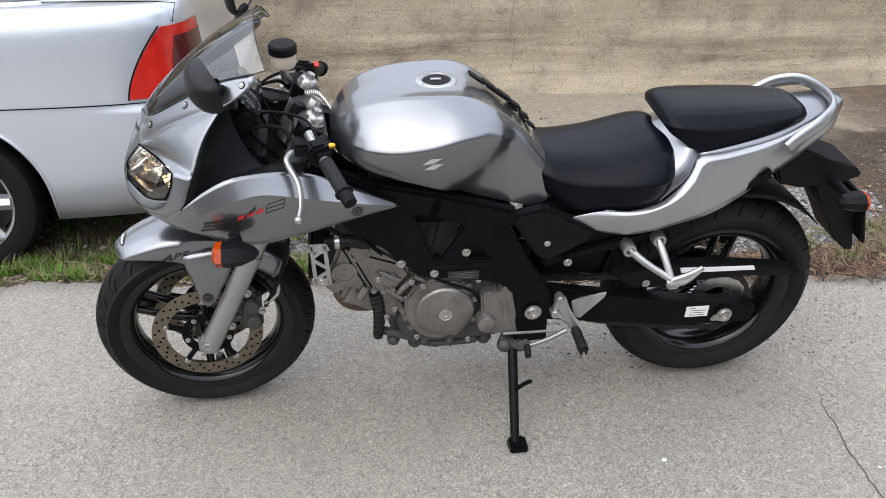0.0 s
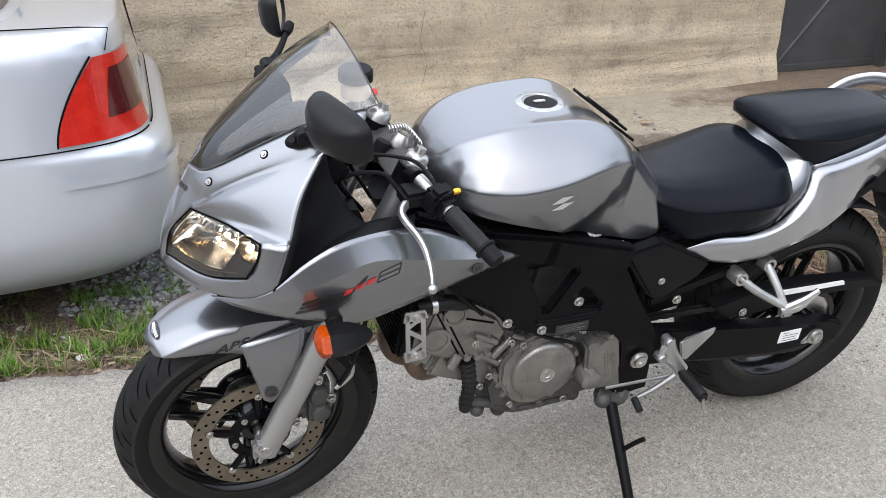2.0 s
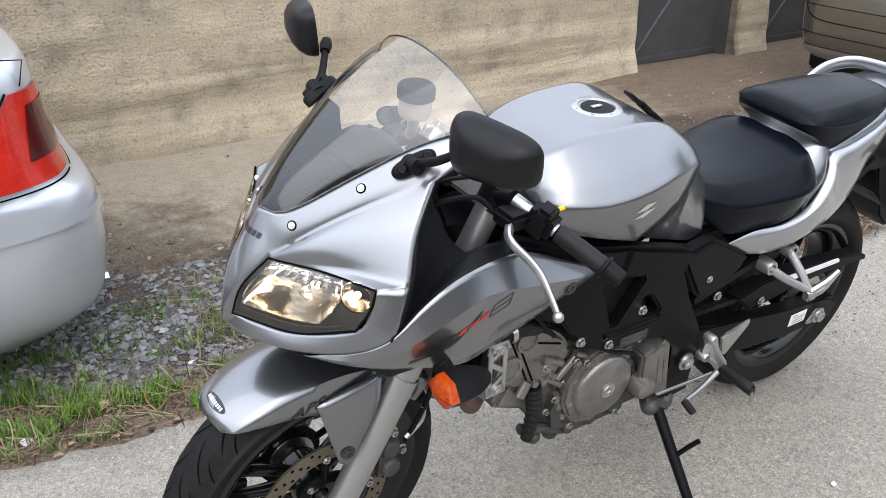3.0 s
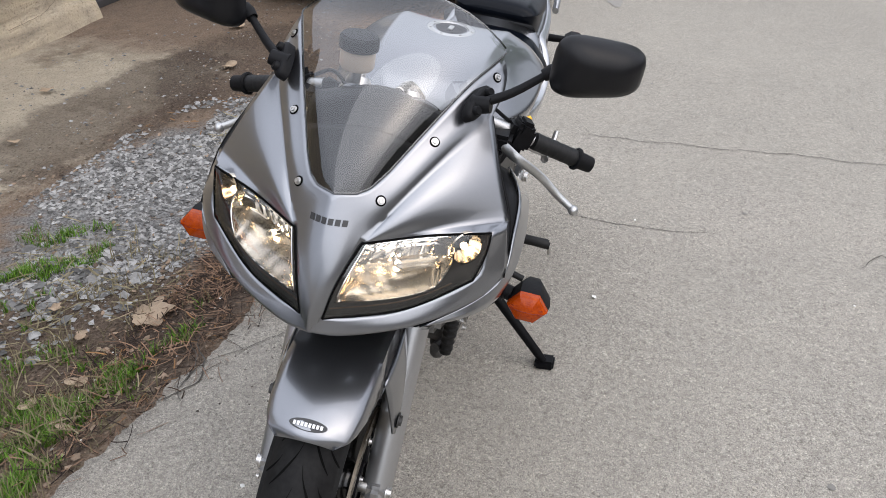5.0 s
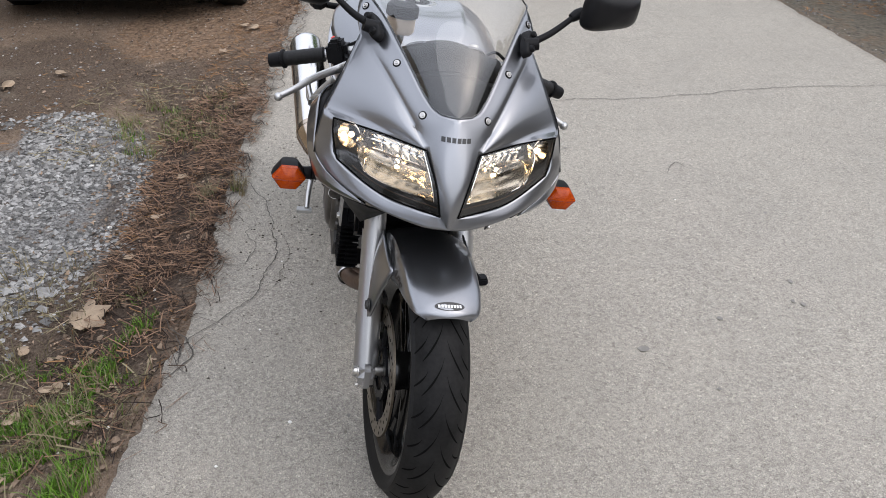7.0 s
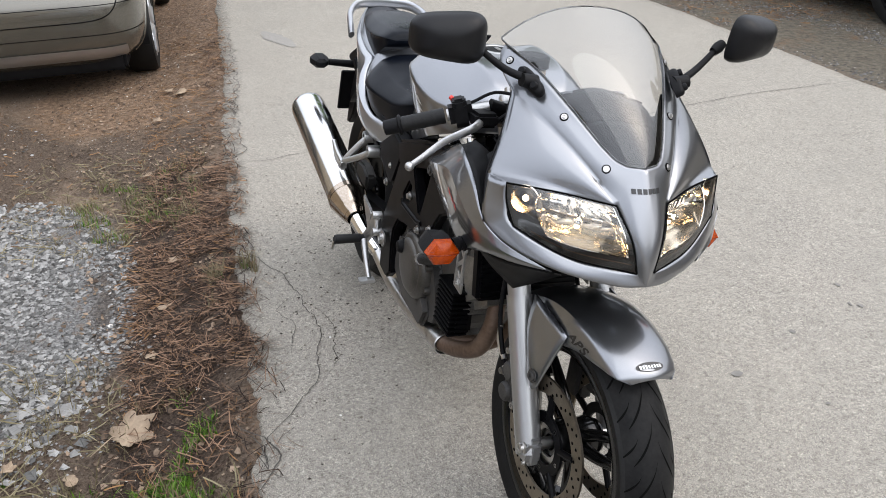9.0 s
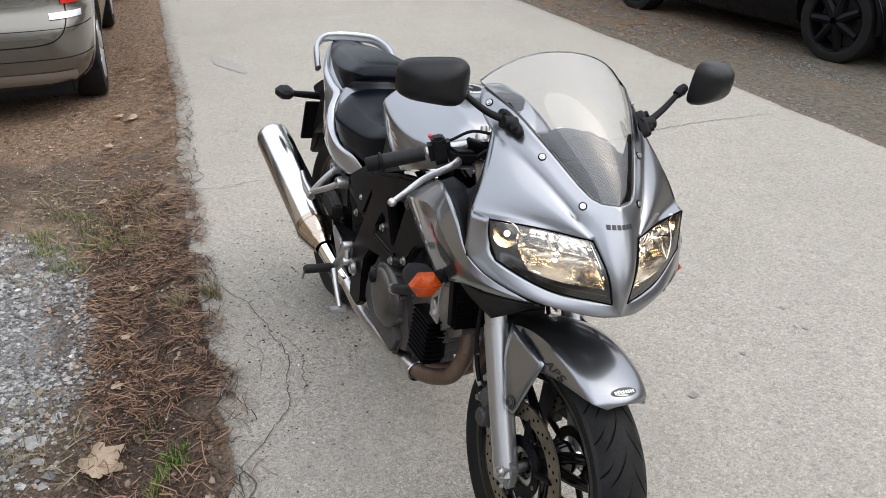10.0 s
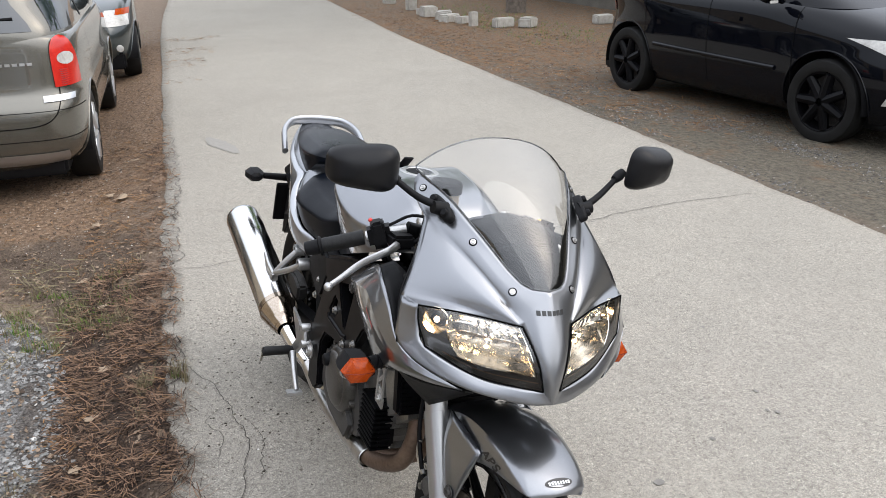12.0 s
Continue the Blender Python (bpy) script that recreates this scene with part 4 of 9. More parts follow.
fender_tree = surface(mudguard)
for s in (-1, 1):
    o = wording("ABS", 0.025, STEER @ on_side(-0.052, s * 0.14, 0.560, s) @ Matrix.Rotation(radians(-s * 8), 4, "Z") @ Matrix.Diagonal((1.45, 1.0, 1.0, 1.0)), DECAL_BLACK, "lettering", mudguard, 0.5)
    for v, q in zip(o.data.vertices, laid_on(fender_tree, [v.co.copy() for v in o.data.vertices], (0, -s, 0))):
        v.co = q
sm = Matrix.Translation((-0.27, 0, 0.655)) @ V((-0.75, 0, 0.66)).to_track_quat("Z", "Y").to_matrix().to_4x4()
oval = B()
ovs = [STEER @ sm @ V((0.030 * math.cos(a), 0.009 * math.sin(a), 0)) for a in [2 * math.pi * k / 28 for k in range(28)]]
way = STEER.to_3x3() @ V((0.75, 0, -0.66))
pts = laid_on(fender_tree, ovs, way)
oval.faces.new([oval.verts.new(p) for p in pts])
sticker = part("sticker", oval, DECAL_BLACK, mudguard, "small oval dealer sticker, black and white", recalc=False)
for k in range(8):
    u = -0.021 + 0.006 * k
    decal("print_bar", fender_tree, [(u - 0.002, -0.003), (u + 0.002, -0.003), (u + 0.002, 0.003), (u - 0.002, 0.003)], STEER @ sm, way, WHITE, sticker, n=1).data.transform(Matrix.Translation((-0.0006, 0, 0.0006)))

# ---- nose fairing ----
NB, SB = (-0.144, 0, 0.718), (-0.074, 0, 0.913)
HB, HT, HTM, OUT = (-0.133, -0.017, 0.740), (-0.083, -0.051, 0.849), (-0.030, -0.134, 0.856), (0.011, -0.220, 0.862)
HOL, HBM = (-0.014, -0.208, 0.790), (-0.074, -0.123, 0.751)
HIN = (-0.121, -0.030, 0.795)
FT, ET, R1, WF = (0.131, -0.176, 0.995), (0.086, -0.206, 0.933), (0.058, -0.238, 0.865), (0.022, -0.249, 0.785)
E1, E2, E3, EC = (-0.046, -0.045, 0.920), (0.045, -0.094, 0.984), (0.125, -0.132, 1.034), (0.205, -0.166, 1.064)

inner_edge = [HB, HIN, HT]
chin = [R1, (0.042, -0.247, 0.825), WF, (-0.02, -0.212, 0.752), (-0.078, -0.140, 0.727), (-0.126, -0.052, 0.715), NB]
ridge = [HT, (-0.020, -0.092, 0.905), (0.052, -0.132, 0.952), FT]
f = B()
for s in (-1, 1):
    h = B()
    coons(h, [NB, (-0.140, 0, 0.765), (-0.112, 0, 0.840), SB], inner_edge[:1] + [HIN, HT], [NB, HB], [SB, (-0.075, -0.030, 0.888), HT], 16, 8, 0.004, (-1, 0, 0))
    coons(h, [SB, E1, E2, E3, EC], ridge, [SB, (-0.075, -0.030, 0.888), HT], [EC, (0.200, -0.178, 1.044), (0.168, -0.182, 1.018), FT], 24, 8, 0.003, (-0.7, -0.3, 0.5))
    coons(h, ridge, [HT, HTM, OUT], [HT, HT], cr([FT, ET, R1], 12) + [V(R1).lerp(V(OUT), 0.5), V(OUT)], 24, 18, 0.011, (-0.65, -0.31, 0.69))
    coons(h, [OUT, (0.004, -0.218, 0.828), HOL, HBM, (-0.112, -0.062, 0.742), HB], chin, [OUT, R1], [HB, NB], 28, 6, 0.004, (-0.6, -0.5, -0.4))
    flip(h, s)
    me = bpy.data.meshes.new("half")
    h.to_mesh(me)
    h.free()
    f.from_mesh(me)
    bpy.data.meshes.remove(me)
fairing = part("nose_fairing", f, PAINT, bike, "grey metallic half fairing round twin headlights", 62, 0.003, 0.0015)

# windscreen: curved clear sheet between the screen edges
ws = B()
rows = []
left = cr([SB, E1, E2, E3, EC, (0.228, -0.166, 1.070)], 30)
mid = cr([SB, (-0.02, 0, 0.978), (0.09, 0, 1.070), (0.203, 0, 1.138)], 30)
for a, c in zip(left, mid):
    row = []
    for j in range(25):
        v = j / 24 * 2 - 1
        k = abs(v) ** 2.2
        row.append(V((c.x + (a.x - c.x) * k, abs(a.y) * v * (1.0 + 0.10 * (1 - v * v)), c.z + (a.z - c.z) * k)))
    rows.append(row)
loft(ws, rows, False)
screen = part("windscreen", ws, SCREEN, bike, "clear curved windscreen", 60)
screen.visible_shadow = False
rim_b = B()
tube(rim_b, [r[0] for r in rows][::2] + rows[-1][1::2] + [r[-1] for r in rows][::-2], 0.0016, 6)
part("screen_edge", rim_b, clear_sheet("screen_edge", (0.55, 0.56, 0.56), 0.1), screen)
nose_tree = surface(fairing)
for s in (-1, 1):
    for p, d in (((-0.046, 0.061, 0.903), (-0.75, 0.3, 0.55)), ((0.043, 0.110, 0.971), (-0.6, 0.5, 0.6)), ((0.176, 0.168, 1.040), (-0.3, 0.8, 0.5))):
        q, nrm, _, _ = nose_tree.find_nearest(V((p[0], s * p[1], p[2])))
        if nrm.dot(V((d[0], s * d[1], d[2]))) < 0:
            nrm = -nrm
        b_ = bolt(B(), q + nrm * 0.0006, nrm, 0.0040, 0.0045)
        so = part("screw", b_, STEEL, fairing)
        b_ = lathe(B(), [(0.0001, 0.0008), (0.0078, 0.0008), (0.0082, 0.0)], 16, Matrix.Translation(q + nrm * 0.0003) @ nrm.to_track_quat("Z", "Y").to_matrix().to_4x4())
        part("washer", b_, GROOVE, so, "black rubber washer")
# maker's name on the nose, as plain bars
for j in range(6):
    y = -0.024 + 0.0096 * j
    nm = Matrix.Translation((-0.2, y, 0.893)) @ Matrix.Rotation(radians(-90), 4, "Z") @ Matrix.Rotation(radians(90), 4, "X")
    decal("name_bar", nose_tree, [(-0.0036, -0.0045), (0.0036, -0.0045), (0.0036, 0.0045), (-0.0036, 0.0045)], nm, (1, 0, -0.15), DECAL_BLACK, fairing, n=2)

# headlights
def grid_patch(d, nu, nv):
    """The lens surface moved inwards by d."""
    t = B()
    coons(t, [HB, HBM, HOL], [HT, HTM, OUT], [HB, HIN, HT], [HOL, (0.004, -0.218, 0.828), OUT], nu, nv, 0.008, (-0.7, -0.6, 0.2))
    for v in t.verts:
        v.co += V((0.78, 0.55, 0.05)) * d
    return t


for s in (-1, 1):
    hl = part("headlight", flip(grid_patch(0.060, 16, 10), s), LAMP_DARK, bike, "lit headlight with clear lens and dark surround", thick=0.002)
    lens = part("lens", flip(grid_patch(-0.001, 20, 12), s), LENS, hl, "clear lens", 60)
    lens.visible_shadow = False
    # seam and inner wall round the lens
    t = B()
    edge = cr([HB, HIN, HT], 10) + cr([HT, HTM, OUT], 14)[1:] + cr([OUT, (0.004, -0.218, 0.828), HOL], 8)[1:] + cr([HOL, HBM, HB], 16)[1:]
    tube(t, edge, 0.0020, 6)
    part("seal", flip(t, s), GROOVE, hl)
    t = B()
    loft(t, [[p for p in edge], [p + V((0.78, 0.55, 0.05)) * 0.061 for p in edge]], False)
    part("housing", flip(t, s), LAMP_DARK, hl)
    # wide reflector: upright facets above, a smooth bowl below
    axis = V((-0.80, -0.55, 0.05)).normalized()
    NU, NV = 56, 30
    src = grid_patch(0.002, NU, NV)
    src.verts.ensure_lookup_table()
    base = [v.co.copy() for v in src.verts]
    src.free()
    # dark surround between the lens edge and the reflector
    src = grid_patch(0.007, NU, NV)
    src.faces.ensure_lookup_table()
    gone = []
    pilot = V((-0.004, -0.189, 0.836))
    for k, fc in enumerate(src.faces):
        u, v = ((k % NU) + 0.5) / NU, ((k // NU) + 0.5) / NV
        vr = (v - 0.20) / 0.765
        if 0 < vr < 1 and 0 < (u - 0.045) / (0.70 - 0.06 * (2 * vr - 1) ** 2) < 1:
            gone.append(fc)
        elif (fc.calc_center_median() - pilot).length < 0.0245:
            gone.append(fc)
    bmesh.ops.delete(src, geom=gone, context="FACES")
    part("surround", flip(src, s), LAMP_DARK, hl, "dark lamp surround", 60)
    rows = []
    for j in range(NV + 1):
        row = []
        for i in range(NU + 1):
            u, v = i / NU, j / NV
            lo, hi = 0.20, 0.965
            uu = 0.045 + (0.70 - 0.06 * (2 * v - 1) ** 2) * u
            vv = lo + (hi - lo) * v
            gi, gj = uu * NU, vv * NV
            i0, j0 = min(int(gi), NU - 1), min(int(gj), NV - 1)
            fi, fj = gi - i0, gj - j0
            k = NU + 1
            p = base[j0 * k + i0].lerp(base[j0 * k + i0 + 1], fi).lerp(base[(j0 + 1) * k + i0].lerp(base[(j0 + 1) * k + i0 + 1], fi), fj)
            side = (1 - (2 * u - 1) ** 4) ** 0.5
            depth = lerp(v, [0, 0.2, 0.42, 0.47, 0.52, 0.8, 1], [0.0, 0.022, 0.040, 0.044, 0.034, 0.022, 0.0]) * side
            if v > 0.5 and 0 < i < NU and j < NV:
                tilt = ((i // 7) * 5 % 4 - 1.5) * 0.0014
                depth += 0.0060 * ((i % 7) / 7 - 0.5) ** 2 + tilt * ((i % 7) / 7 - 0.5) + (0.0030 if v > 0.76 else 0.0) + 0.004 * (v - 0.76) * ((i // 7) % 2)
            row.append(p - axis * depth)
        rows.append(row)
    t = loft(B(), rows[15:], False)
    part("reflector", flip(t, s), REFLECTOR, hl, "bright reflector with upright facets", 12)
    t = loft(B(), rows[:16], False)
    part("reflector_bowl", flip(t, s), BOWL, hl, "smooth lower reflector bowl", 40)
    t = B()
    tube(t, [rows[0][i] for i in range(NU + 1)] + [rows[j][NU] for j in range(1, NV + 1)] + [rows[NV][i] for i in range(NU - 1, -1, -1)] + [rows[j][0] for j in range(NV - 1, -1, -1)], 0.0014, 6)
    part("reflector_rim", flip(t, s), REFLECTOR, hl)
    bc = rows[13][30] + axis * 0.014
    t = rod(B(), rows[13][30], bc - axis * 0.004, 0.005, 10)
    part("bulb_holder", flip(t, s), REFLECTOR, hl)
    part("bulb", flip(ball(B(), bc, 0.0042), s), BULB, hl, "glowing bulb")
    t = lathe(B(), [(0.0001, 0.0065), (0.004, 0.006), (0.0058, 0.003), (0.006, 0.0005)], 16, Matrix.Translation(bc + axis * 0.002) @ axis.to_track_quat("Z", "Y").to_matrix().to_4x4(), (0, 360))
    part("bulb_hood", flip(t, s), REFLECTOR, hl, "bright cap in front of the bulb")
    # thin bright lower line of the lamp unit
    t = tube(B(), [base[3 * (NU + 1) + i] - axis * 0.004 for i in range(2, NU - 6, 3)], 0.0012, 6)
    part("lamp_trim", flip(t, s), HEADER, hl)
    t = B()
    lathe(t, [(0.013, -0.018), (0.022, -0.004), (0.0245, 0.001), (0.0265, 0.0), (0.0265, -0.02)], 28, Matrix.Translation((-0.004, -0.189, 0.836)) @ V((-0.80, -0.60, 0.06)).to_track_quat("Z", "Y").to_matrix().to_4x4())
    part("pilot_reflector", flip(t, s), BOWL, hl)
    part("pilot_bulb", flip(ball(B(), (0.001, -0.184, 0.836), 0.0058), s), PILOT, hl, "small glowing pilot lamp")

# lower side fairings
HEX = ((-1.32, 0.0), (-0.62, -0.93), (0.62, -0.93), (1.32, 0.0), (0.62, 0.93), (-0.62, 0.93))      # outline of the front indicators
PS = (-0.072, -0.150, 0.724)
TIP = (0.516, -0.186, 0.730)
crease = [PS, (-0.015, -0.222, 0.742), (0.045, -0.258, 0.768), (0.12, -0.264, 0.800), (0.20, -0.256, 0.818), (0.30, -0.243, 0.795), (0.42, -0.219, 0.760), TIP]
upper = [PS, (-0.018, -0.212, 0.752), WF, (0.085, -0.248, 0.833), (0.16, -0.240, 0.859), (0.29, -0.205, 0.842), (0.41, -0.190, 0.785), TIP]
lower = [PS, (-0.025, -0.200, 0.722), (0.030, -0.236, 0.720), (0.090, -0.236, 0.699), (0.173, -0.232, 0.672), (0.255, -0.223, 0.681), (0.400, -0.204, 0.709), TIP]
for s in (-1, 1):
    t = B()
    coons(t, upper, crease, [PS, PS], [TIP, TIP], 36, 5, 0.0, (0, -0.6, 0.8))
    coons(t, crease, lower, [PS, PS], [TIP, TIP], 36, 8, 0.004, (0, -1, 0))
    sf = part("side_fairing", flip(t, s), PAINT, bike, "grey metallic lower side fairing", 18, 0.003, 0.0008)
    t = B()
    coons(t, [(-0.060, -0.140, 0.716), (0.03, -0.205, 0.706), (0.135, -0.208, 0.688)], [(-0.02, -0.100, 0.690), (0.04, -0.120, 0.645), (0.095, -0.135, 0.606)], [(-0.060, -0.140, 0.716), (-0.02, -0.100, 0.690)], [(0.135, -0.208, 0.688), (0.125, -0.175, 0.645), (0.095, -0.135, 0.606)], 10, 6)
    part("under_panel", flip(t, s), BLACK_PLASTIC, sf, "black under panel", 40, 0.003)
    # inner flank: black infill behind the nose
    t = B()
    coons(t, [FT, ET, R1, WF], [(0.138, -0.145, 0.985), (0.150, -0.150, 0.93), (0.180, -0.165, 0.87), (0.215, -0.178, 0.838)], [FT, (0.138, -0.145, 0.985)], [WF, (0.12, -0.215, 0.815), (0.215, -0.178, 0.838)], 14, 8, -0.012, (0, -1, 0))
    coons(t, [(0.022, -0.246, 0.782), (0.085, -0.244, 0.829), (0.16, -0.236, 0.855), (0.29, -0.20, 0.838)], [(0.10, -0.19, 0.80), (0.16, -0.175, 0.835), (0.225, -0.165, 0.845), (0.30, -0.165, 0.845)], [(0.022, -0.246, 0.782), (0.10, -0.19, 0.80)], [(0.29, -0.20, 0.838), (0.30, -0.165, 0.845)], 12, 4)
    part("inner_panel", flip(t, s), BLACK_PLASTIC, bike, "matt black fairing infill panel", 40, 0.003)
    t = bolt(B(), (0.410, -0.216, 0.742), (0, -1, 0.1), 0.010, 0.006)
    part("fairing_bolt", flip(t, s), ENGINE_DARK, sf)
    t = bolt(B(), (0.223, -0.172, 0.838), (0, -0.5, 0.8), 0.007, 0.005)
    part("panel_screw", flip(t, s), STEEL, sf)
    # model mark, as plain slanted bars: two dark, one red, one outlined
    tree = surface(sf)
    strokes = [((0.060, 0.729), (0.122, 0.737), 0.008), ((0.066, 0.741), (0.124, 0.748), 0.006), ((0.070, 0.752), (0.132, 0.760), 0.008), ((0.126, 0.735), (0.140, 0.764), 0.014), ((0.140, 0.744), (0.186, 0.786), 0.013)]
    thin = [((0.206, 0.768), (0.246, 0.779), 0.002), ((0.209, 0.780), (0.248, 0.791), 0.002), ((0.211, 0.791), (0.250, 0.803), 0.002), ((0.206, 0.768), (0.211, 0.791), 0.002), ((0.246, 0.779), (0.250, 0.803), 0.002)]
    red = [((0.144 + 0.021 * k, 0.761 + 0.0062 * k), (0.160 + 0.021 * k, 0.7655 + 0.0062 * k), 0.0115) for k in range(3)]
    for group, mat in ((strokes, DECAL_BLACK), (thin, DECAL_BLACK), (red, DECAL_RED)):
        for (xa, za), (xb, zb), hh in group:
            if abs(xb - xa) > 0.02 or mat is DECAL_RED:
                q = [(xa - 0.15 * hh, za - hh / 2), (xb - 0.15 * hh, zb - hh / 2), (xb + 0.15 * hh, zb + hh / 2), (xa + 0.15 * hh, za + hh / 2)]
            else:
                q = [(xa - hh / 2, za), (xa + hh / 2, za), (xb + hh / 2, zb), (xb - hh / 2, zb)]
            decal("mark_bar", tree, q, Matrix.Translation((0, s * 0.32, 0)) @ Matrix.Rotation(radians(90), 4, "X"), (0, -s, 0), mat, sf, n=8)
    # indicator on a short rubber stalk
    t = B()
    tube(t, [(0.135, -0.205, 0.695), (0.128, -0.262, 0.692)], (0.017, 0.013), 14)
    for k in range(4):
        lathe(t, [(0.012, -0.003), (0.019 - 0.001 * k, 0), (0.012, 0.003)], 14, Matrix.Translation((0.133 - 0.0017 * k, -0.215 - 0.011 * k, 0.695 - 0.0006 * k)) @ AX)
    ind = part("indicator", flip(t, s), BLACK_PLASTIC, bike, "orange front indicator with black housing")
    t = B()
    rings = []
    for u, rr in ((0.105, 0.0265), (0.118, 0.0275), (0.145, 0.025), (0.175, 0.014), (0.185, 0.004)):
        rings.append([V((u, -0.293 + rr * cy, 0.692 + rr * cz)) for cy, cz in HEX])
    loft(t, rings)
    part("housing", flip(t, s), BLACK_PLASTIC, ind, "", 30)
    t = B()
    rings = []
    for u, rr in ((0.105, 0.0262), (0.095, 0.0258), (0.090, 0.0235), (0.084, 0.014), (0.082, 0.006)):
        rings.append([V((u, -0.293 + rr * cy, 0.692 + rr * cz)) for cy, cz in HEX])
    loft(t, rings)
    il = part("lens", flip(t, s), ORANGE, ind, "orange lens", 20)
    t = B()
    for k in range(-4, 5):
        zz, hw_ = 0.0048 * k, 0.0262 * (1.30 - abs(k) * 0.135)
        uu = 0.0826 + 0.0022 * abs(k)
        tube(t, [(uu + 0.0045, -0.293 - hw_ * 0.86, 0.692 + zz), (uu, -0.293 - hw_ * 0.35, 0.692 + zz), (uu, -0.293 + hw_ * 0.35, 0.692 + zz), (uu + 0.0045, -0.293 + hw_ * 0.86, 0.692 + zz)], 0.0010, 5)
    for k in (-1, 0, 1):
        tube(t, [(0.0905, -0.293 + 0.016 * k, 0.692 - 0.019), (0.0818 + 0.004 * abs(k), -0.293 + 0.010 * k, 0.692), (0.0905, -0.293 + 0.016 * k, 0.692 + 0.019)], 0.0007, 5)
    part("lens_rib", flip(t, s), ORANGE_RIB, il)["kind"] = "stuff"

# mirrors
def mirror(s, c, look_dir, base):
    """A stalk from the fairing and a rounded black shell with its glass to the rear."""
    t = B()
    tube(t, [V(base) - V((0, s * 0.006, 0)), V(base) + V((-0.002, s * 0.022, 0.006))], (0.015, 0.012), 14, 0)
    along = V((0.074, s * 0.018, 0.036)).normalized()
    out_ = V((-0.42, s * 0.72, 0.55))
    out_ = (out_ - along * out_.dot(along)).normalized()
    pm = Matrix((along, out_.cross(along), out_)).transposed().to_4x4()
    pm.translation = V(base) + along * 0.004
    foot = [(0.036 * math.copysign(abs(math.cos(a)) ** 0.8, math.cos(a)), 0.0135 * math.copysign(abs(math.sin(a)) ** 0.8, math.sin(a))) for a in [2 * math.pi * i / 28 for i in range(28)]]
    loft(t, [[pm @ V((x * k, y * k, z)) for x, y in foot] for z, k in ((-0.008, 1.0), (0.004, 1.0), (0.008, 0.92), (0.010, 0.75))])
    for u in (-0.020, 0.022):
        lathe(t, [(0.0001, 0.017), (0.006, 0.017), (0.0075, 0.014), (0.0075, 0.008)], 12, pm @ Matrix.Translation((u, 0, 0)))
    mo = part("mirror", t, BLACK_PLASTIC, bike, "black rear-view mirror on a stalk")
    inner = V(c) + V((0, -s * 0.062, -0.022))
    t = B()
    tube(t, [V(base) + V((0, s * 0.008, 0.006)), V(base).lerp(inner, 0.5) + V((0, 0, -0.006)), inner], (0.0078, 0.0058), 10, 8)
    lathe(t, [(0.009, -0.014), (0.0115, 0), (0.009, 0.014)], 12, Matrix.Translation(inner) @ (inner - V(base)).to_track_quat("Z", "Y").to_matrix().to_4x4())
    part("stalk", t, BLACK_PLASTIC, mo)
    q = Matrix.Translation(c) @ V(look_dir).to_track_quat("Z", "Y").to_matrix().to_4x4()
    t = B()
    rings = []
    for dz, k in ((0.0, 1.0), (-0.008, 1.01), (-0.020, 0.94), (-0.032, 0.78), (-0.041, 0.52), (-0.045, 0.2)):
        ring = []
        for i in range(32):
            a = 2 * math.pi * i / 32
            x = 0.068 * k * math.copysign(abs(math.cos(a)) ** 0.52, math.cos(a))
            y = 0.043 * k * math.copysign(abs(math.sin(a)) ** 0.52, math.sin(a))
            y *= 1.0 + 0.16 * (x / 0.068) * (-s)
            ring.append(q @ V((x, y, dz)))
        rings.append(ring)
    loft(t, rings, True, (False, True))
    part("shell", t, SHELL, mo, "", 60)
    t = B()
    t.faces.new([t.verts.new(q @ V((0.065 * math.copysign(abs(math.cos(a)) ** 0.52, math.cos(a)), 0.040 * math.copysign(abs(math.sin(a)) ** 0.52, math.sin(a)), -0.004))) for a in [2 * math.pi * i / 32 for i in range(32)]])
    part("mirror_glass", t, CHROME, mo, "mirror glass")


mirror(-1, (0.132, -0.312, 1.103), (0.86, 0.35, 0.10), (0.103, -0.152, 1.016))
mirror(1, (0.160, 0.300, 1.085), (0.92, -0.25, 0.12), (0.103, 0.152, 1.016))

# ---- tank, seat, tail ----
def body_loft(stations, n_long, n_ring):
    """A closed body along x: stations of (x, half width, top, shoulder height, bottom width, bottom)."""
    st = cr([s[:3] for s in stations], n_long)
    s2 = cr([s[3:6] for s in stations], n_long)
    bm = B()
    rings = []
    for a, b in zip(st, s2):
        x, w_, zt = a
        zs, wb, zb = b
        d, e = zt - zs, zs - zb
        k = n_ring // 3
        half = cr([(0, 0, zt), (0, w_ * 0.45, zt - 0.06 * d), (0, w_ * 0.71, zt - 0.24 * d)], k)[:-1]
        half += cr([(0, w_ * 0.71, zt - 0.24 * d), (0, w_ * 0.77, zt - 0.34 * d), (0, w_ * 0.92, zs + 0.30 * d), (0, w_ * 0.985, zs + 0.06 * d), (0, w_, zs - 0.05 * e)], k)[:-1]
        half += cr([(0, w_, zs - 0.05 * e), (0, w_ * 0.985, zs - 0.16 * e), (0, 0.42 * w_ + 0.58 * wb, zs - 0.66 * e), (0, wb, zb)], k)
        ring = [V((x, -p.y, p.z)) for p in half[::-1]] + [V((x, p.y, p.z)) for p in half[1:]]
        rings.append(ring)
    loft(bm, rings, True)
    return bm


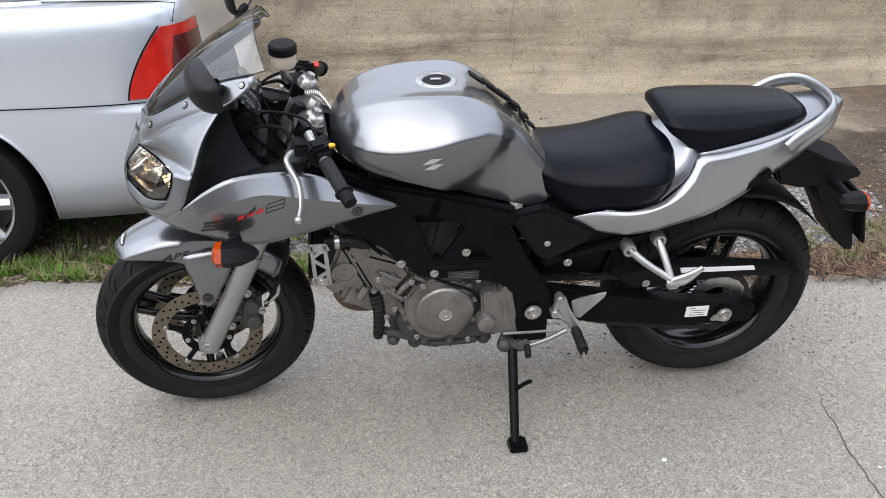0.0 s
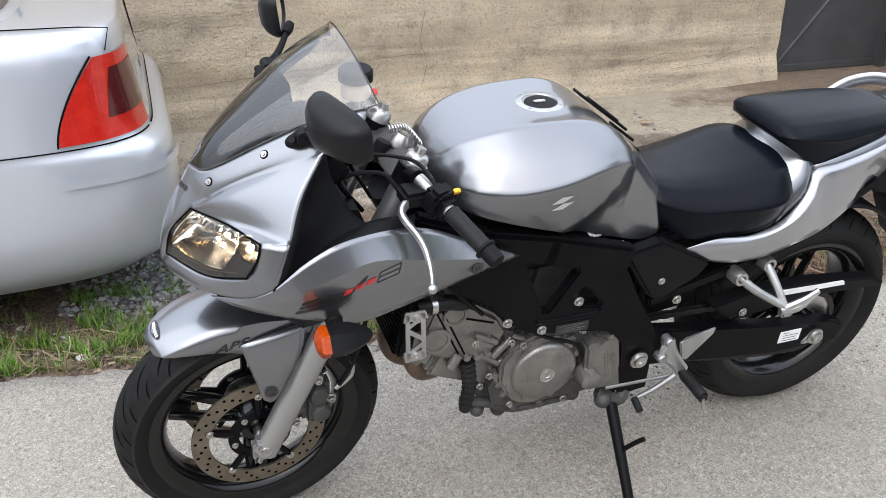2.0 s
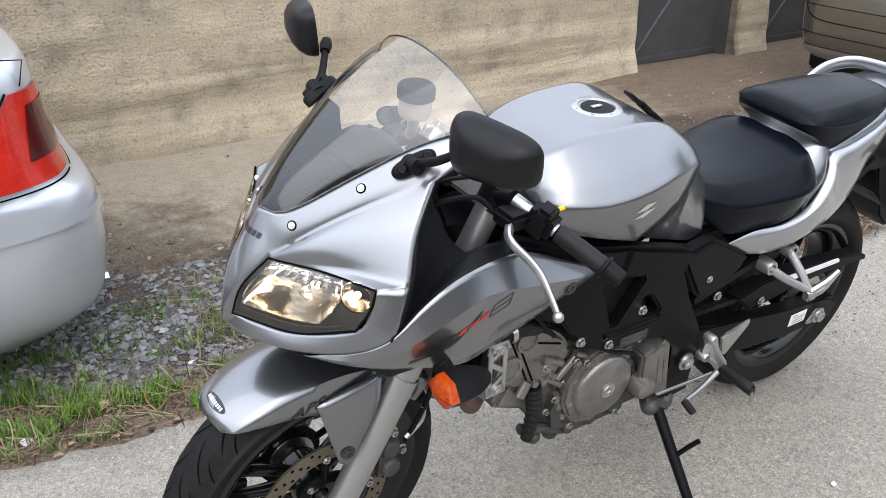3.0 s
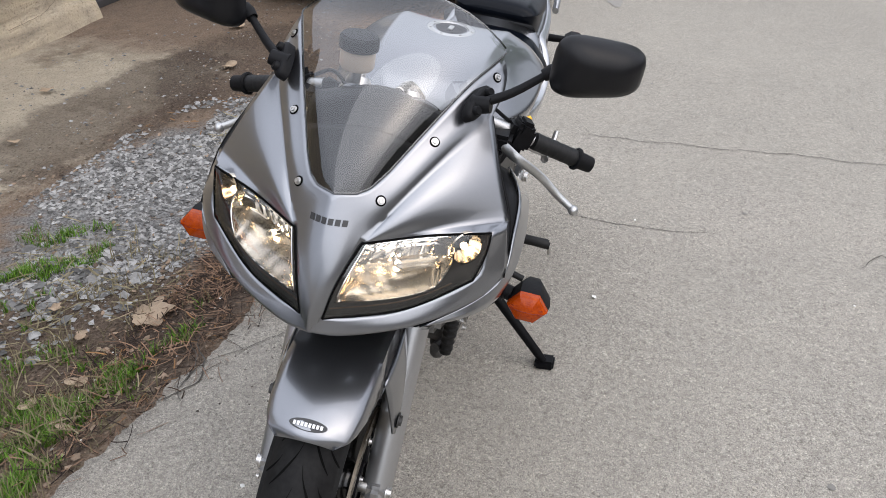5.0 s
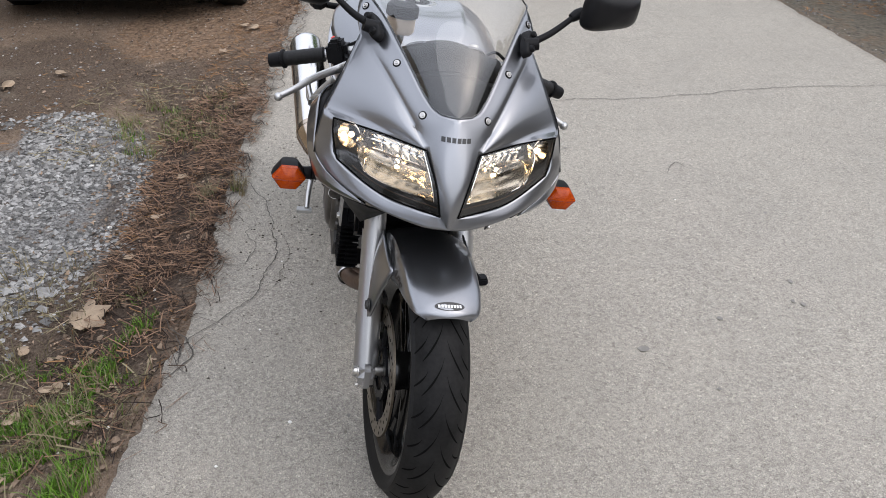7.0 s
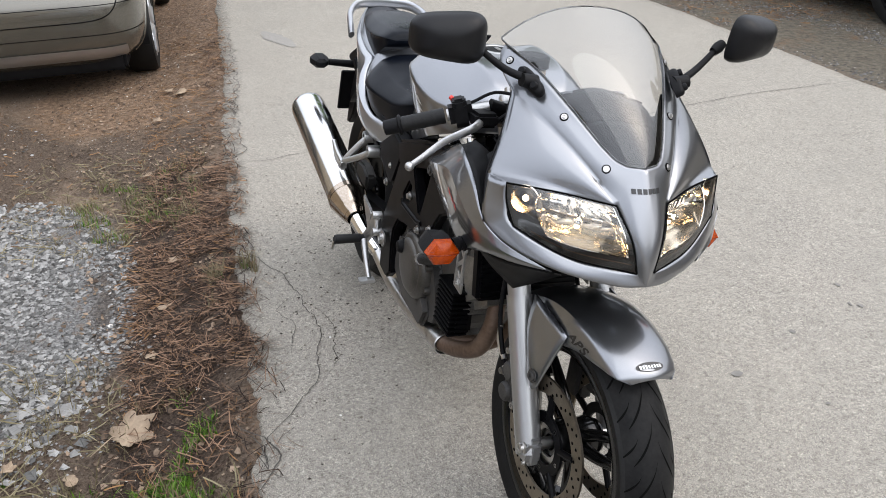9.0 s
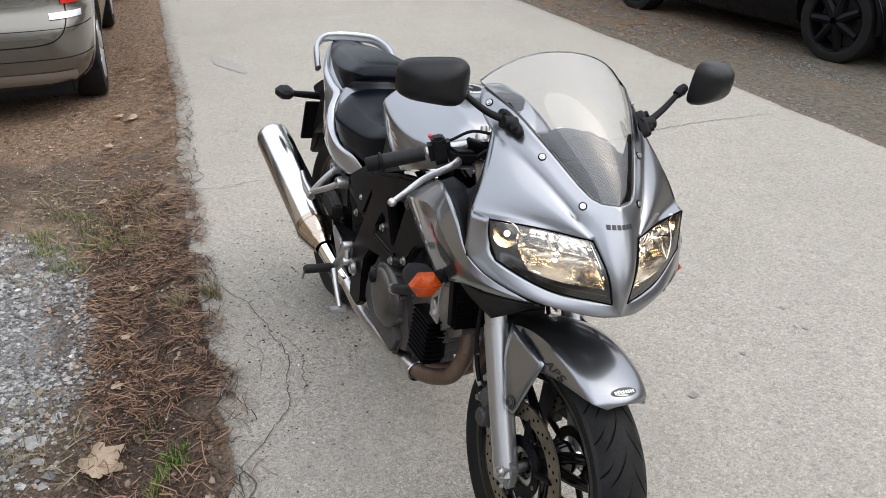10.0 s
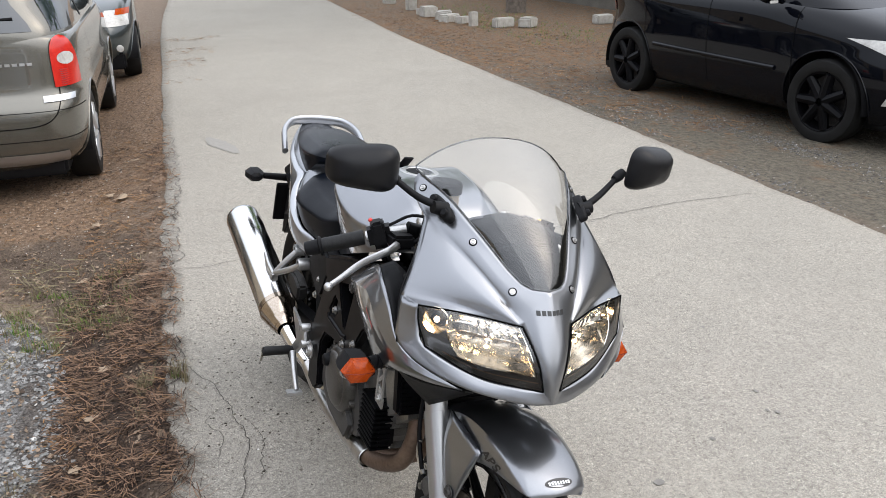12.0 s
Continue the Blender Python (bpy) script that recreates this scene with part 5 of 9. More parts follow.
def corner_line(pts, radii, steps, bulge):
    """An open line of straight runs with rounded corners, the same count of points for each call."""
    pts = [V(p) for p in pts]
    cut = [(pts[0], pts[0])]
    for k in range(1, len(pts) - 1):
        a, b, r = pts[k - 1] - pts[k], pts[k + 1] - pts[k], radii[k - 1]
        cut.append((pts[k] + a.normalized() * min(r, a.length * 0.45), pts[k] + b.normalized() * min(r, b.length * 0.45)))
    cut.append((pts[-1], pts[-1]))
    out = []
    for k in range(len(pts) - 1):
        p, q = cut[k][1], cut[k + 1][0]
        d = (q - p).normalized()
        n = V((0, -d.z, d.y))
        for i in range(steps + 1):
            u = i / steps
            out.append(p.lerp(q, u) + n * bulge[k] * 4 * u * (1 - u))
        if k < len(pts) - 2:
            e = cut[k + 1][1]
            for u in (0.25, 0.5, 0.75):
                out.append(p.lerp(pts[k + 1], 1) * 2 * u * (1 - u) + q * (1 - u) ** 2 + e * u ** 2)
    return out


# station: x, crest of the middle, deck edge (y, z), shoulder edge (y, z), lower edge (y, z)
tank_st = [(0.358, 0.872, 0.032, 0.868, 0.060, 0.850, 0.055, 0.835), (0.385, 0.912, 0.070, 0.908, 0.126, 0.866, 0.120, 0.832), (0.43, 0.944, 0.092, 0.942, 0.171, 0.872, 0.160, 0.818),
           (0.50, 0.961, 0.103, 0.963, 0.198, 0.872, 0.168, 0.793), (0.585, 0.963, 0.109, 0.970, 0.208, 0.886, 0.165, 0.763), (0.67, 0.961, 0.112, 0.967, 0.201, 0.907, 0.158, 0.733),
           (0.735, 0.938, 0.106, 0.940, 0.178, 0.902, 0.152, 0.708), (0.79, 0.896, 0.088, 0.894, 0.143, 0.858, 0.142, 0.688), (0.84, 0.848, 0.075, 0.845, 0.122, 0.800, 0.130, 0.672),
           (0.88, 0.798, 0.068, 0.795, 0.112, 0.755, 0.120, 0.676), (0.90, 0.775, 0.050, 0.770, 0.090, 0.740, 0.105, 0.685)]
t, rings = B(), []
for a, b, c in zip(cr([s[:3] for s in tank_st], 72), cr([(s[3], s[4], s[5]) for s in tank_st], 72), cr([(s[6], s[7], 0) for s in tank_st], 72)):
    x, zt, yd = a
    zd, ys, zs = b
    yl, zl = c[0], c[1]
    half = corner_line([(x, 0, zt), (x, yd * 0.62, zt + (zd - zt) * 0.35 - 0.001), (x, yd, zd), (x, ys, zs), (x, yl, zl)], (0.02, 0.009, 0.012), 5, (0.0, 0.0, 0.005, 0.004))
    ring = []
    for p in half:
        fold = 0.672 + 0.98 * (p.z - 0.805)              # knee recess behind a slanting fold
        p.y -= min(0.34 * max(p.x - fold, 0.0), 0.020) * min(max((p.y - 0.10) / 0.05, 0.0), 1.0)
        ring.append(p)
    rings.append([V((p.x, -p.y, p.z)) for p in ring[::-1]] + [V((p.x, p.y, p.z)) for p in ring[1:]])
loft(t, rings, True)
tank = part("fuel_tank", t, PAINT, bike, "grey metallic fuel tank with a folded shoulder", 50)
capm = Matrix.Translation((0.616, 0, 0.960)) @ V((-0.03, 0, 1)).to_track_quat("Z", "Y").to_matrix().to_4x4()
t = lathe(B(), [(0.0355, 0.003), (0.037, 0.006), (0.047, 0.006), (0.051, 0.003), (0.052, -0.006)], 40, capm)
cap = part("filler_cap", t, ALU, tank, "round filler cap with bright ring")
part("cap_centre", lathe(B(), [(0.0001, 0.0045), (0.020, 0.005), (0.034, 0.004), (0.0362, 0.002)], 32, capm), BLACK_PLASTIC, cap)
t = B()
for k in range(7):
    a = 2 * math.pi * k / 7
    bolt(t, capm @ V((0.043 * math.cos(a), 0.043 * math.sin(a), 0.005)), (0, 0, 1), 0.003, 0.002)
box(t, capm @ V((0, 0, 0.006)), (0.026, 0.010, 0.003), 0.001)
part("cap_bolt", t, STEEL, cap)["kind"] = "stuff"
# pad at the back of the tank
t = B()
for j, (x, z, ww) in enumerate(((0.735, 0.948, 0.050), (0.765, 0.930, 0.045), (0.795, 0.904, 0.040), (0.822, 0.873, 0.034), (0.846, 0.842, 0.028))):
    d = V((0.55, 0, 0.75)).normalized()
    m = Matrix.Translation((x, 0, z + 0.002)) @ d.to_track_quat("Z", "Y").to_matrix().to_4x4()
    for s in (-1, 1):
        slab(t, [(-ww, -0.002), (-0.004, -0.002), (-0.004, 0.004), (-ww, 0.004)], -0.013, 0.013, 0.0015, 1, m @ Matrix.Rotation(radians(90), 4, "Z") @ Matrix.Diagonal((s, 1, 1, 1)))
part("tank_pad", t, BLACK_PLASTIC, tank, "black protector pad")["kind"] = "stuff"
# maker's emblem on both flanks: two slanted bright bars
tank_tree = surface(tank)
for s in (-1, 1):
    m = Matrix.Translation((0.587, s * 0.4, 0.843)) @ Matrix.Rotation(radians(90), 4, "X")
    for q in ([(-0.024, 0.000), (0.000, 0.002), (0.022, 0.017), (-0.004, 0.017)], [(-0.020, -0.016), (0.004, -0.016), (0.026, 0.001), (0.002, 0.000)]):
        decal("emblem", tank_tree, q, m, (0, -s, 0), EMBLEM, tank, "silver emblem", 4)

seat_st = [(0.848, 0.085, 0.790, 0.765, 0.085, 0.745), (0.885, 0.122, 0.792, 0.752, 0.112, 0.705), (0.95, 0.146, 0.786, 0.736, 0.132, 0.664), (1.03, 0.164, 0.789, 0.738, 0.142, 0.660),
           (1.10, 0.176, 0.802, 0.742, 0.152, 0.664), (1.155, 0.174, 0.818, 0.746, 0.154, 0.676), (1.192, 0.156, 0.822, 0.752, 0.146, 0.702), (1.214, 0.120, 0.806, 0.760, 0.118, 0.738)]
part("rider_seat", body_loft(seat_st, 40, 24), VINYL, bike, "smooth black vinyl rider seat", 60)
pill_st = [(1.180, 0.080, 0.868, 0.862, 0.074, 0.856), (1.190, 0.104, 0.884, 0.866, 0.098, 0.846), (1.215, 0.116, 0.893, 0.866, 0.110, 0.830), (1.266, 0.121, 0.897, 0.860, 0.116, 0.797), (1.33, 0.121, 0.898, 0.856, 0.113, 0.804),
           (1.40, 0.115, 0.897, 0.860, 0.106, 0.815), (1.47, 0.103, 0.894, 0.864, 0.094, 0.829), (1.53, 0.085, 0.890, 0.868, 0.075, 0.845), (1.560, 0.062, 0.880, 0.866, 0.055, 0.858)]
part("pillion_seat", body_loft(pill_st, 44, 24), VINYL, bike, "raised black vinyl pillion seat", 60)

tail_top = [(0.949, -0.140, 0.641), (1.02, -0.150, 0.662), (1.10, -0.160, 0.665), (1.165, -0.160, 0.684), (1.200, -0.158, 0.712), (1.232, -0.150, 0.745), (1.252, -0.136, 0.775), (1.268, -0.121, 0.795), (1.34, -0.124, 0.805), (1.47, -0.112, 0.831), (1.60, -0.070, 0.868), (1.668, -0.030, 0.888)]
tail_crease = [(0.949, -0.141, 0.637), (1.03, -0.160, 0.645), (1.12, -0.174, 0.660), (1.20, -0.179, 0.698), (1.245, -0.168, 0.742), (1.275, -0.145, 0.782), (1.34, -0.143, 0.793), (1.44, -0.132, 0.812), (1.53, -0.106, 0.838), (1.61, -0.072, 0.858), (1.672, -0.030, 0.872)]
tail_low = [(0.949, -0.140, 0.634), (1.01, -0.150, 0.606), (1.077, -0.156, 0.592), (1.14, -0.166, 0.600), (1.21, -0.172, 0.622), (1.30, -0.160, 0.640), (1.38, -0.142, 0.672), (1.468, -0.112, 0.716), (1.56, -0.085, 0.765), (1.649, -0.050, 0.818), (1.668, -0.030, 0.852)]
for s in (-1, 1):
    t = B()
    coons(t, tail_top, tail_crease, [tail_top[0], tail_crease[0]], [tail_top[-1], tail_crease[-1]], 44, 6, 0.004, (0, -1, 0.2))
    coons(t, tail_crease, tail_low, [tail_crease[0], tail_low[0]], [tail_crease[-1], tail_low[-1]], 44, 6, 0.003, (0, -1, 0))
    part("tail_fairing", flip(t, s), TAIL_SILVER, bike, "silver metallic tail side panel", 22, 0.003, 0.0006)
# cowl takes the darker paint in place of the tail silver's dimmer reflection here
t = B()
coons(t, [(1.268, -0.121, 0.795), (1.240, -0.098, 0.826), (1.208, 0, 0.856), (1.240, 0.098, 0.826), (1.268, 0.121, 0.795)], [(1.165, -0.160, 0.685), (1.190, -0.126, 0.768), (1.165, 0, 0.810), (1.190, 0.126, 0.768), (1.165, 0.160, 0.685)],
      [(1.268, -0.121, 0.795), (1.232, -0.150, 0.746), (1.165, -0.160, 0.685)], [(1.268, 0.121, 0.795), (1.232, 0.150, 0.746), (1.165, 0.160, 0.685)], 28, 8)
coons(t, [(1.268, -0.121, 0.796), (1.34, -0.124, 0.806), (1.47, -0.112, 0.832), (1.60, -0.070, 0.869), (1.668, -0.030, 0.889)], [(1.268, 0.121, 0.796), (1.34, 0.124, 0.806), (1.47, 0.112, 0.832), (1.60, 0.070, 0.869), (1.668, 0.030, 0.889)],
      [(1.268, -0.121, 0.796), (1.25, 0, 0.815), (1.268, 0.121, 0.796)], [(1.668, -0.030, 0.889), (1.672, 0, 0.891), (1.668, 0.030, 0.889)], 20, 12, 0.010, (0, 0, 1))
part("tail_cowl", t, PAINT, bike, "tail cowl in darker paint for shade, between and behind the seats", 40, 0.003)
t = B()
coons(t, [(1.668, -0.030, 0.876), (1.674, 0, 0.878), (1.668, 0.030, 0.876)], [(1.668, -0.030, 0.852), (1.674, 0, 0.850), (1.668, 0.030, 0.852)], [(1.668, -0.030, 0.876), (1.672, -0.030, 0.865), (1.668, -0.030, 0.852)], [(1.668, 0.030, 0.876), (1.672, 0.030, 0.865), (1.668, 0.030, 0.852)], 8, 4)
part("tail_light", t, RED_LENS, bike, "red tail light", thick=0.01)
# grab rail: flattened loop round the tail
t = B()
tube(t, [(1.488, -0.138, 0.814), (1.515, -0.136, 0.842), (1.560, -0.126, 0.872), (1.606, -0.092, 0.892), (1.628, -0.035, 0.897), (1.628, 0.035, 0.897), (1.606, 0.092, 0.892), (1.560, 0.126, 0.872), (1.515, 0.136, 0.842), (1.488, 0.138, 0.814)], 0.0098, 12, 48, 1.9)
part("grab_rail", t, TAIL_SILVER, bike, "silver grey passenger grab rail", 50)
# rear mudguard with number plate carrier
t = slab(B(), [(1.50, 0.735), (1.57, 0.775), (1.66, 0.735), (1.755, 0.700), (1.765, 0.676), (1.70, 0.672), (1.655, 0.655), (1.60, 0.650), (1.53, 0.668)], -0.075, 0.075, 0.008)
mud = part("rear_mudguard", t, BLACK_PLASTIC, bike, "black rear mudguard and number plate carrier")
t = slab(B(), [(1.640, 0.665), (1.705, 0.680), (1.745, 0.620), (1.795, 0.545), (1.828, 0.425), (1.812, 0.418), (1.755, 0.465), (1.70, 0.560), (1.655, 0.625)], -0.055, 0.055, 0.006)
part("plate_flap", t, BLACK_PLASTIC, mud)
part("plate_board", box(B(), (1.80, 0, 0.55), (0.010, 0.19, 0.16), 0.003, Matrix.Translation((1.80, 0, 0.55)) @ Matrix.Rotation(radians(-16), 4, "Y") @ Matrix.Translation((-1.80, 0, -0.55))), BLACK_PLASTIC, mud)
for s in (-1, 1):
    t = B()
    tube(t, [(1.680, -0.06, 0.672), (1.672, -0.17, 0.682)], (0.014, 0.011), 10)
    ind = part("rear_indicator", flip(t, s), BLACK_PLASTIC, bike, "orange rear indicator with black housing")
    for nm, mat, prof in (("housing", BLACK_PLASTIC, ((1.625, 0.006), (1.635, 0.018), (1.665, 0.026), (1.688, 0.027))), ("lens", ORANGE, ((1.688, 0.0268), (1.696, 0.025), (1.704, 0.015)))):
        t = B()
        loft(t, [[V((u, -0.200 + rr * 1.25 * math.cos(a), 0.685 + rr * 0.95 * math.sin(a))) for a in [2 * math.pi * k / 8 + math.pi / 8 for k in range(8)]] for u, rr in prof])
        part(nm, flip(t, s), mat, ind, "orange lens" if nm == "lens" else "", 30)

# ---- frame, side covers ----
def beam(bm, pts, y, w_, d):
    """A flat bar with rounded edges along pts of (x, z), at y."""
    for (x0, z0), (x1, z1) in zip(pts, pts[1:]):
        a = math.atan2(z1 - z0, x1 - x0)
        ux, uz = -math.sin(a) * w_ / 2, math.cos(a) * w_ / 2
        ex, ez = math.cos(a) * w_ * 0.28, math.sin(a) * w_ * 0.28
        slab(bm, [(x0 + ux - ex, z0 + uz - ez), (x0 - ux - ex, z0 - uz - ez), (x1 - ux + ex, z1 - uz + ez), (x1 + ux + ex, z1 + uz + ez)], y - d / 2, y + d / 2, min(w_, d) * 0.22)


def pierced(bm, outline, holes, y0, y1, bevel):
    """A thick plate of (x, z) outline with windows cut through it."""
    one = B()
    es = []
    for loop in [outline] + holes:
        vs = [one.verts.new((x, y0, z)) for x, z in loop]
        es += [one.edges.new((vs[i], vs[(i + 1) % len(vs)])) for i in range(len(vs))]
    bmesh.ops.triangle_fill(one, use_beauty=True, edges=es)
    ex = bmesh.ops.extrude_face_region(one, geom=list(one.faces))
    bmesh.ops.translate(one, vec=(0, y1 - y0, 0), verts=[g for g in ex["geom"] if isinstance(g, bmesh.types.BMVert)])
    bmesh.ops.recalc_face_normals(one, faces=one.faces)
    es = [e for e in one.edges if len(e.link_faces) == 2 and e.calc_face_angle(0.0) > 1.2]
    bmesh.ops.bevel(one, geom=es, offset=bevel, segments=2, affect="EDGES", clamp_overlap=True)
    me = bpy.data.meshes.new("plate")
    one.to_mesh(me)
    one.free()
    bm.from_mesh(me)
    bpy.data.meshes.remove(me)


for s in (-1, 1):
    t = B()
    beam(t, [(0.31, 0.800), (0.45, 0.745), (0.60, 0.710), (0.78, 0.655)], -0.150, 0.068, 0.040)
    pierced(t, [(0.37, 0.690), (0.430, 0.735), (0.52, 0.735), (0.694, 0.700), (0.759, 0.668), (0.800, 0.617), (0.838, 0.544), (0.893, 0.457), (0.914, 0.416), (0.912, 0.332), (0.915, 0.262), (0.850, 0.255), (0.815, 0.285), (0.820, 0.361), (0.811, 0.420), (0.775, 0.463), (0.718, 0.477), (0.630, 0.489), (0.574, 0.504), (0.519, 0.541), (0.463, 0.606), (0.403, 0.636)],
            [[(0.548, 0.682), (0.560, 0.690), (0.664, 0.658), (0.670, 0.646), (0.614, 0.556), (0.600, 0.556)], [(0.680, 0.597), (0.698, 0.602), (0.706, 0.596), (0.740, 0.552), (0.734, 0.546), (0.692, 0.552)]], -0.166, -0.138, 0.005)
    tube(t, [(0.585, -0.165, 0.535), (0.612, -0.166, 0.528), (0.735, -0.166, 0.528), (0.745, -0.165, 0.538)], 0.0065, 8)
    fo = part("main_frame", flip(t, s), BLACK_PAINT, bike, "black aluminium truss side frame")
    for x, z in ((0.516, 0.548), (0.600, 0.512), (0.680, 0.572)):
        part("engine_bolt", flip(bolt(B(), (x, -0.167, z), (0, -1, 0), 0.0078, 0.009), s), STEEL, fo)
    t = bolt(B(), (0.866, -0.174, 0.370), (0, -1, 0), 0.016, 0.013)
    part("pivot_nut", flip(t, s), STEEL, fo)
    t = slab(B(), [(0.783, 0.662), (0.88, 0.682), (1.02, 0.605), (0.985, 0.575), (0.90, 0.520), (0.868, 0.535)], -0.160, -0.120, 0.008)
    sc = part("side_cover", flip(t, s), BLACK_PLASTIC, bike, "black plastic side cover below the seat")
    part("cover_bolt", flip(bolt(B(), (0.889, -0.161, 0.580), (0, -1, 0), 0.006, 0.005), s), STEEL, sc)
    t = B()
    beam(t, [(0.90, 0.500), (1.16, 0.565), (1.30, 0.635), (1.46, 0.735)], -0.122, 0.030, 0.024)
    beam(t, [(0.84, 0.660), (1.05, 0.660), (1.30, 0.740)], -0.105, 0.030, 0.024)
    part("subframe", flip(t, s), BLACK_PAINT, bike, "black rear subframe")
    part("subframe_bolt", flip(bolt(B(), (0.953, -0.148, 0.508), (0, -1, 0), 0.008, 0.008), s), STEEL, sc)
t = B()
for zz in (0.62, 0.56):
    rod(t, (0.70, 0, zz), (0.78, 0, zz - 0.16), 0.03)
coil = [V((0.74 + 0.12 * i / 140, 0, 0.60 - 0.24 * i / 140)) + V((0.040 * math.cos(i * 0.32), 0.045 * math.sin(i * 0.32), 0.018 * math.cos(i * 0.32))) for i in range(141)]
tube(t, coil, 0.0065, 6)
part("rear_shock", t, ENGINE_DARK, bike, "dark coil-over rear shock")
t = slab(B(), [(0.90, 0.37), (1.085, 0.40), (1.105, 0.50), (1.09, 0.57), (0.92, 0.60)], -0.055, 0.055, 0.012)
part("inner_mudguard", t, BLACK_PLASTIC, bike, "black inner mudguard ahead of the rear wheel")
# maker's data plate on the frame
t = box(B(), (0.676, -0.1668, 0.500), (0.080, 0.0015, 0.026), 0.0)
dp = part("data_plate", t, DECAL_BLACK, bike, "small black data plate with fine white print")
for j, ww in enumerate((0.066, 0.040, 0.070, 0.052)):
    part("print_bar", box(B(), (0.676, -0.1678, 0.508 - 0.0052 * j), (ww * 0.9, 0.0006, 0.0008), 0.0), ALU_DULL, dp)

# ---- engine ----
t = slab(B(), [(0.53, 0.44), (0.60, 0.49), (0.72, 0.50), (0.80, 0.46), (0.85, 0.36), (0.85, 0.27), (0.78, 0.240), (0.58, 0.235), (0.50, 0.265), (0.48, 0.34)], -0.132, 0.135, 0.025, 3)
engine = part("engine", t, ENGINE_DARK, bike, "grey V-twin engine with dark castings")
gm = Matrix.Translation((0.633, -0.130, 0.374)) @ AX
t = lathe(B(), [(0.080, -0.01), (0.080, 0.018), (0.0775, 0.026), (0.071, 0.031), (0.055, 0.0345), (0.020, 0.036), (0.0001, 0.036)], 56, gm)
gc = part("generator_cover", t, ENGINE_GREY, engine, "round grey generator cover")
t = B()
for k in range(8):
    a = radians(20 + 45 * k)
    m = gm @ Matrix.Translation((0.085 * math.cos(a), 0.085 * math.sin(a), 0.006))
    lathe(t, [(0.0001, 0.012), (0.009, 0.012), (0.011, 0.006), (0.011, -0.02)], 12, m)
part("cover_boss", t, ENGINE_GREY, gc)["kind"] = "stuff"
t = slab(B(), [(0.655, 0.425), (0.672, 0.452), (0.706, 0.458), (0.704, 0.436), (0.690, 0.430), (0.682, 0.405)], -0.152, -0.125, 0.006)
part("cover_ridge", t, ENGINE_GREY, gc)
t = bolt(B(), (0.633, -0.1662, 0.374), (0, -1, 0), 0.013, 0.003)
lathe(t, [(0.016, 0), (0.019, 0.002), (0.019, 0.0)], 20, Matrix.Translation((0.633, -0.1662, 0.374)) @ AX)
part("inspection_plug", t, STEEL, gc)
t = slab(B(), [(0.724, 0.432), (0.760, 0.440), (0.768, 0.430), (0.780, 0.448), (0.797, 0.456), (0.806, 0.440), (0.838, 0.290), (0.735, 0.300)], -0.170, -0.12, 0.007)
spc = part("sprocket_cover", t, ENGINE_GREY, engine, "grey sprocket cover")
t = lathe(B(), [(0.0001, 0.030), (0.018, 0.030), (0.024, 0.026), (0.026, 0.010), (0.028, -0.01)], 24, Matrix.Translation((0.742, -0.158, 0.342)) @ AX)
part("clutch_release", t, ENGINE_GREY, spc)
t = B()
for a, b in (((0.795, 0.40), (0.81, 0.33)), ((0.775, 0.41), (0.79, 0.335))):
    tube(t, [(a[0], -0.169, a[1]), (b[0], -0.169, b[1])], 0.004, 6)
part("cover_rib", t, ENGINE_GREY, spc)
# front cylinder, lying forward, with head cover
def block_along(p0, p1, w0, h0, w1, h1, bm, bev=0.012):
    p0, p1 = V(p0), V(p1)
    m = Matrix.Translation(p0) @ (p1 - p0).to_track_quat("Z", "Y").to_matrix().to_4x4()
    L = (p1 - p0).length
    rings = [[V((sx * w_, sy * h_, z)) for sx, sy in ((-1, -1), (1, -1), (1, 1), (-1, 1))] for z, w_, h_ in ((0, w0, h0), (L, w1, h1))]
    n0 = len(bm.verts)
    loft(bm, [[m @ q for q in r] for r in rings])
    bm.verts.ensure_lookup_table()
    es = {e for v in bm.verts[n0:] for e in v.link_edges}
    bmesh.ops.bevel(bm, geom=list(es), offset=bev, segments=2, affect="EDGES", clamp_overlap=True)


t = B()
block_along((0.56, 0, 0.39), (0.395, 0, 0.475), 0.110, 0.085, 0.118, 0.088, t)
part("front_cylinder", t, ENGINE_GREY, engine, "grey front cylinder")
t = B()
for k in range(9):
    p = V((0.53, 0, 0.405)).lerp(V((0.42, 0, 0.462)), k / 8)
    block_along(p, p + V((-0.0035, 0, 0.0018)), 0.098, 0.089, 0.098, 0.089, t, 0.001)
part("cooling_fin", t, ENGINE_DARK, engine)["kind"] = "stuff"
t = B()
block_along((0.40, 0, 0.473), (0.318, 0, 0.515), 0.124, 0.080, 0.105, 0.062, t, 0.02)
part("cylinder_head", t, ENGINE_GREY, engine, "grey cylinder head cover")
# machined left flank of the head and cylinder: a plate with cam caps, lugs and ribs
t = slab(B(), [(0.338, 0.505), (0.362, 0.578), (0.440, 0.586), (0.520, 0.530), (0.545, 0.485), (0.505, 0.425), (0.448, 0.432), (0.392, 0.440), (0.352, 0.470)], -0.126, -0.095, 0.010, 3)
flank = part("head_flank", t, ENGINE_GREY, engine, "machined grey flank of the cylinder head")
t = B()
for x, z, r in ((0.375, 0.500, 0.034), (0.414, 0.560, 0.028)):
    lathe(t, [(0.0001, 0.006), (r * 0.72, 0.006), (r * 0.76, 0.010), (r * 0.94, 0.010), (r, 0.004), (r, -0.02)], 28, Matrix.Translation((x, -0.122, z)) @ AX)
part("cam_cap", t, ENGINE_GREY, flank)["kind"] = "stuff"
t = B()
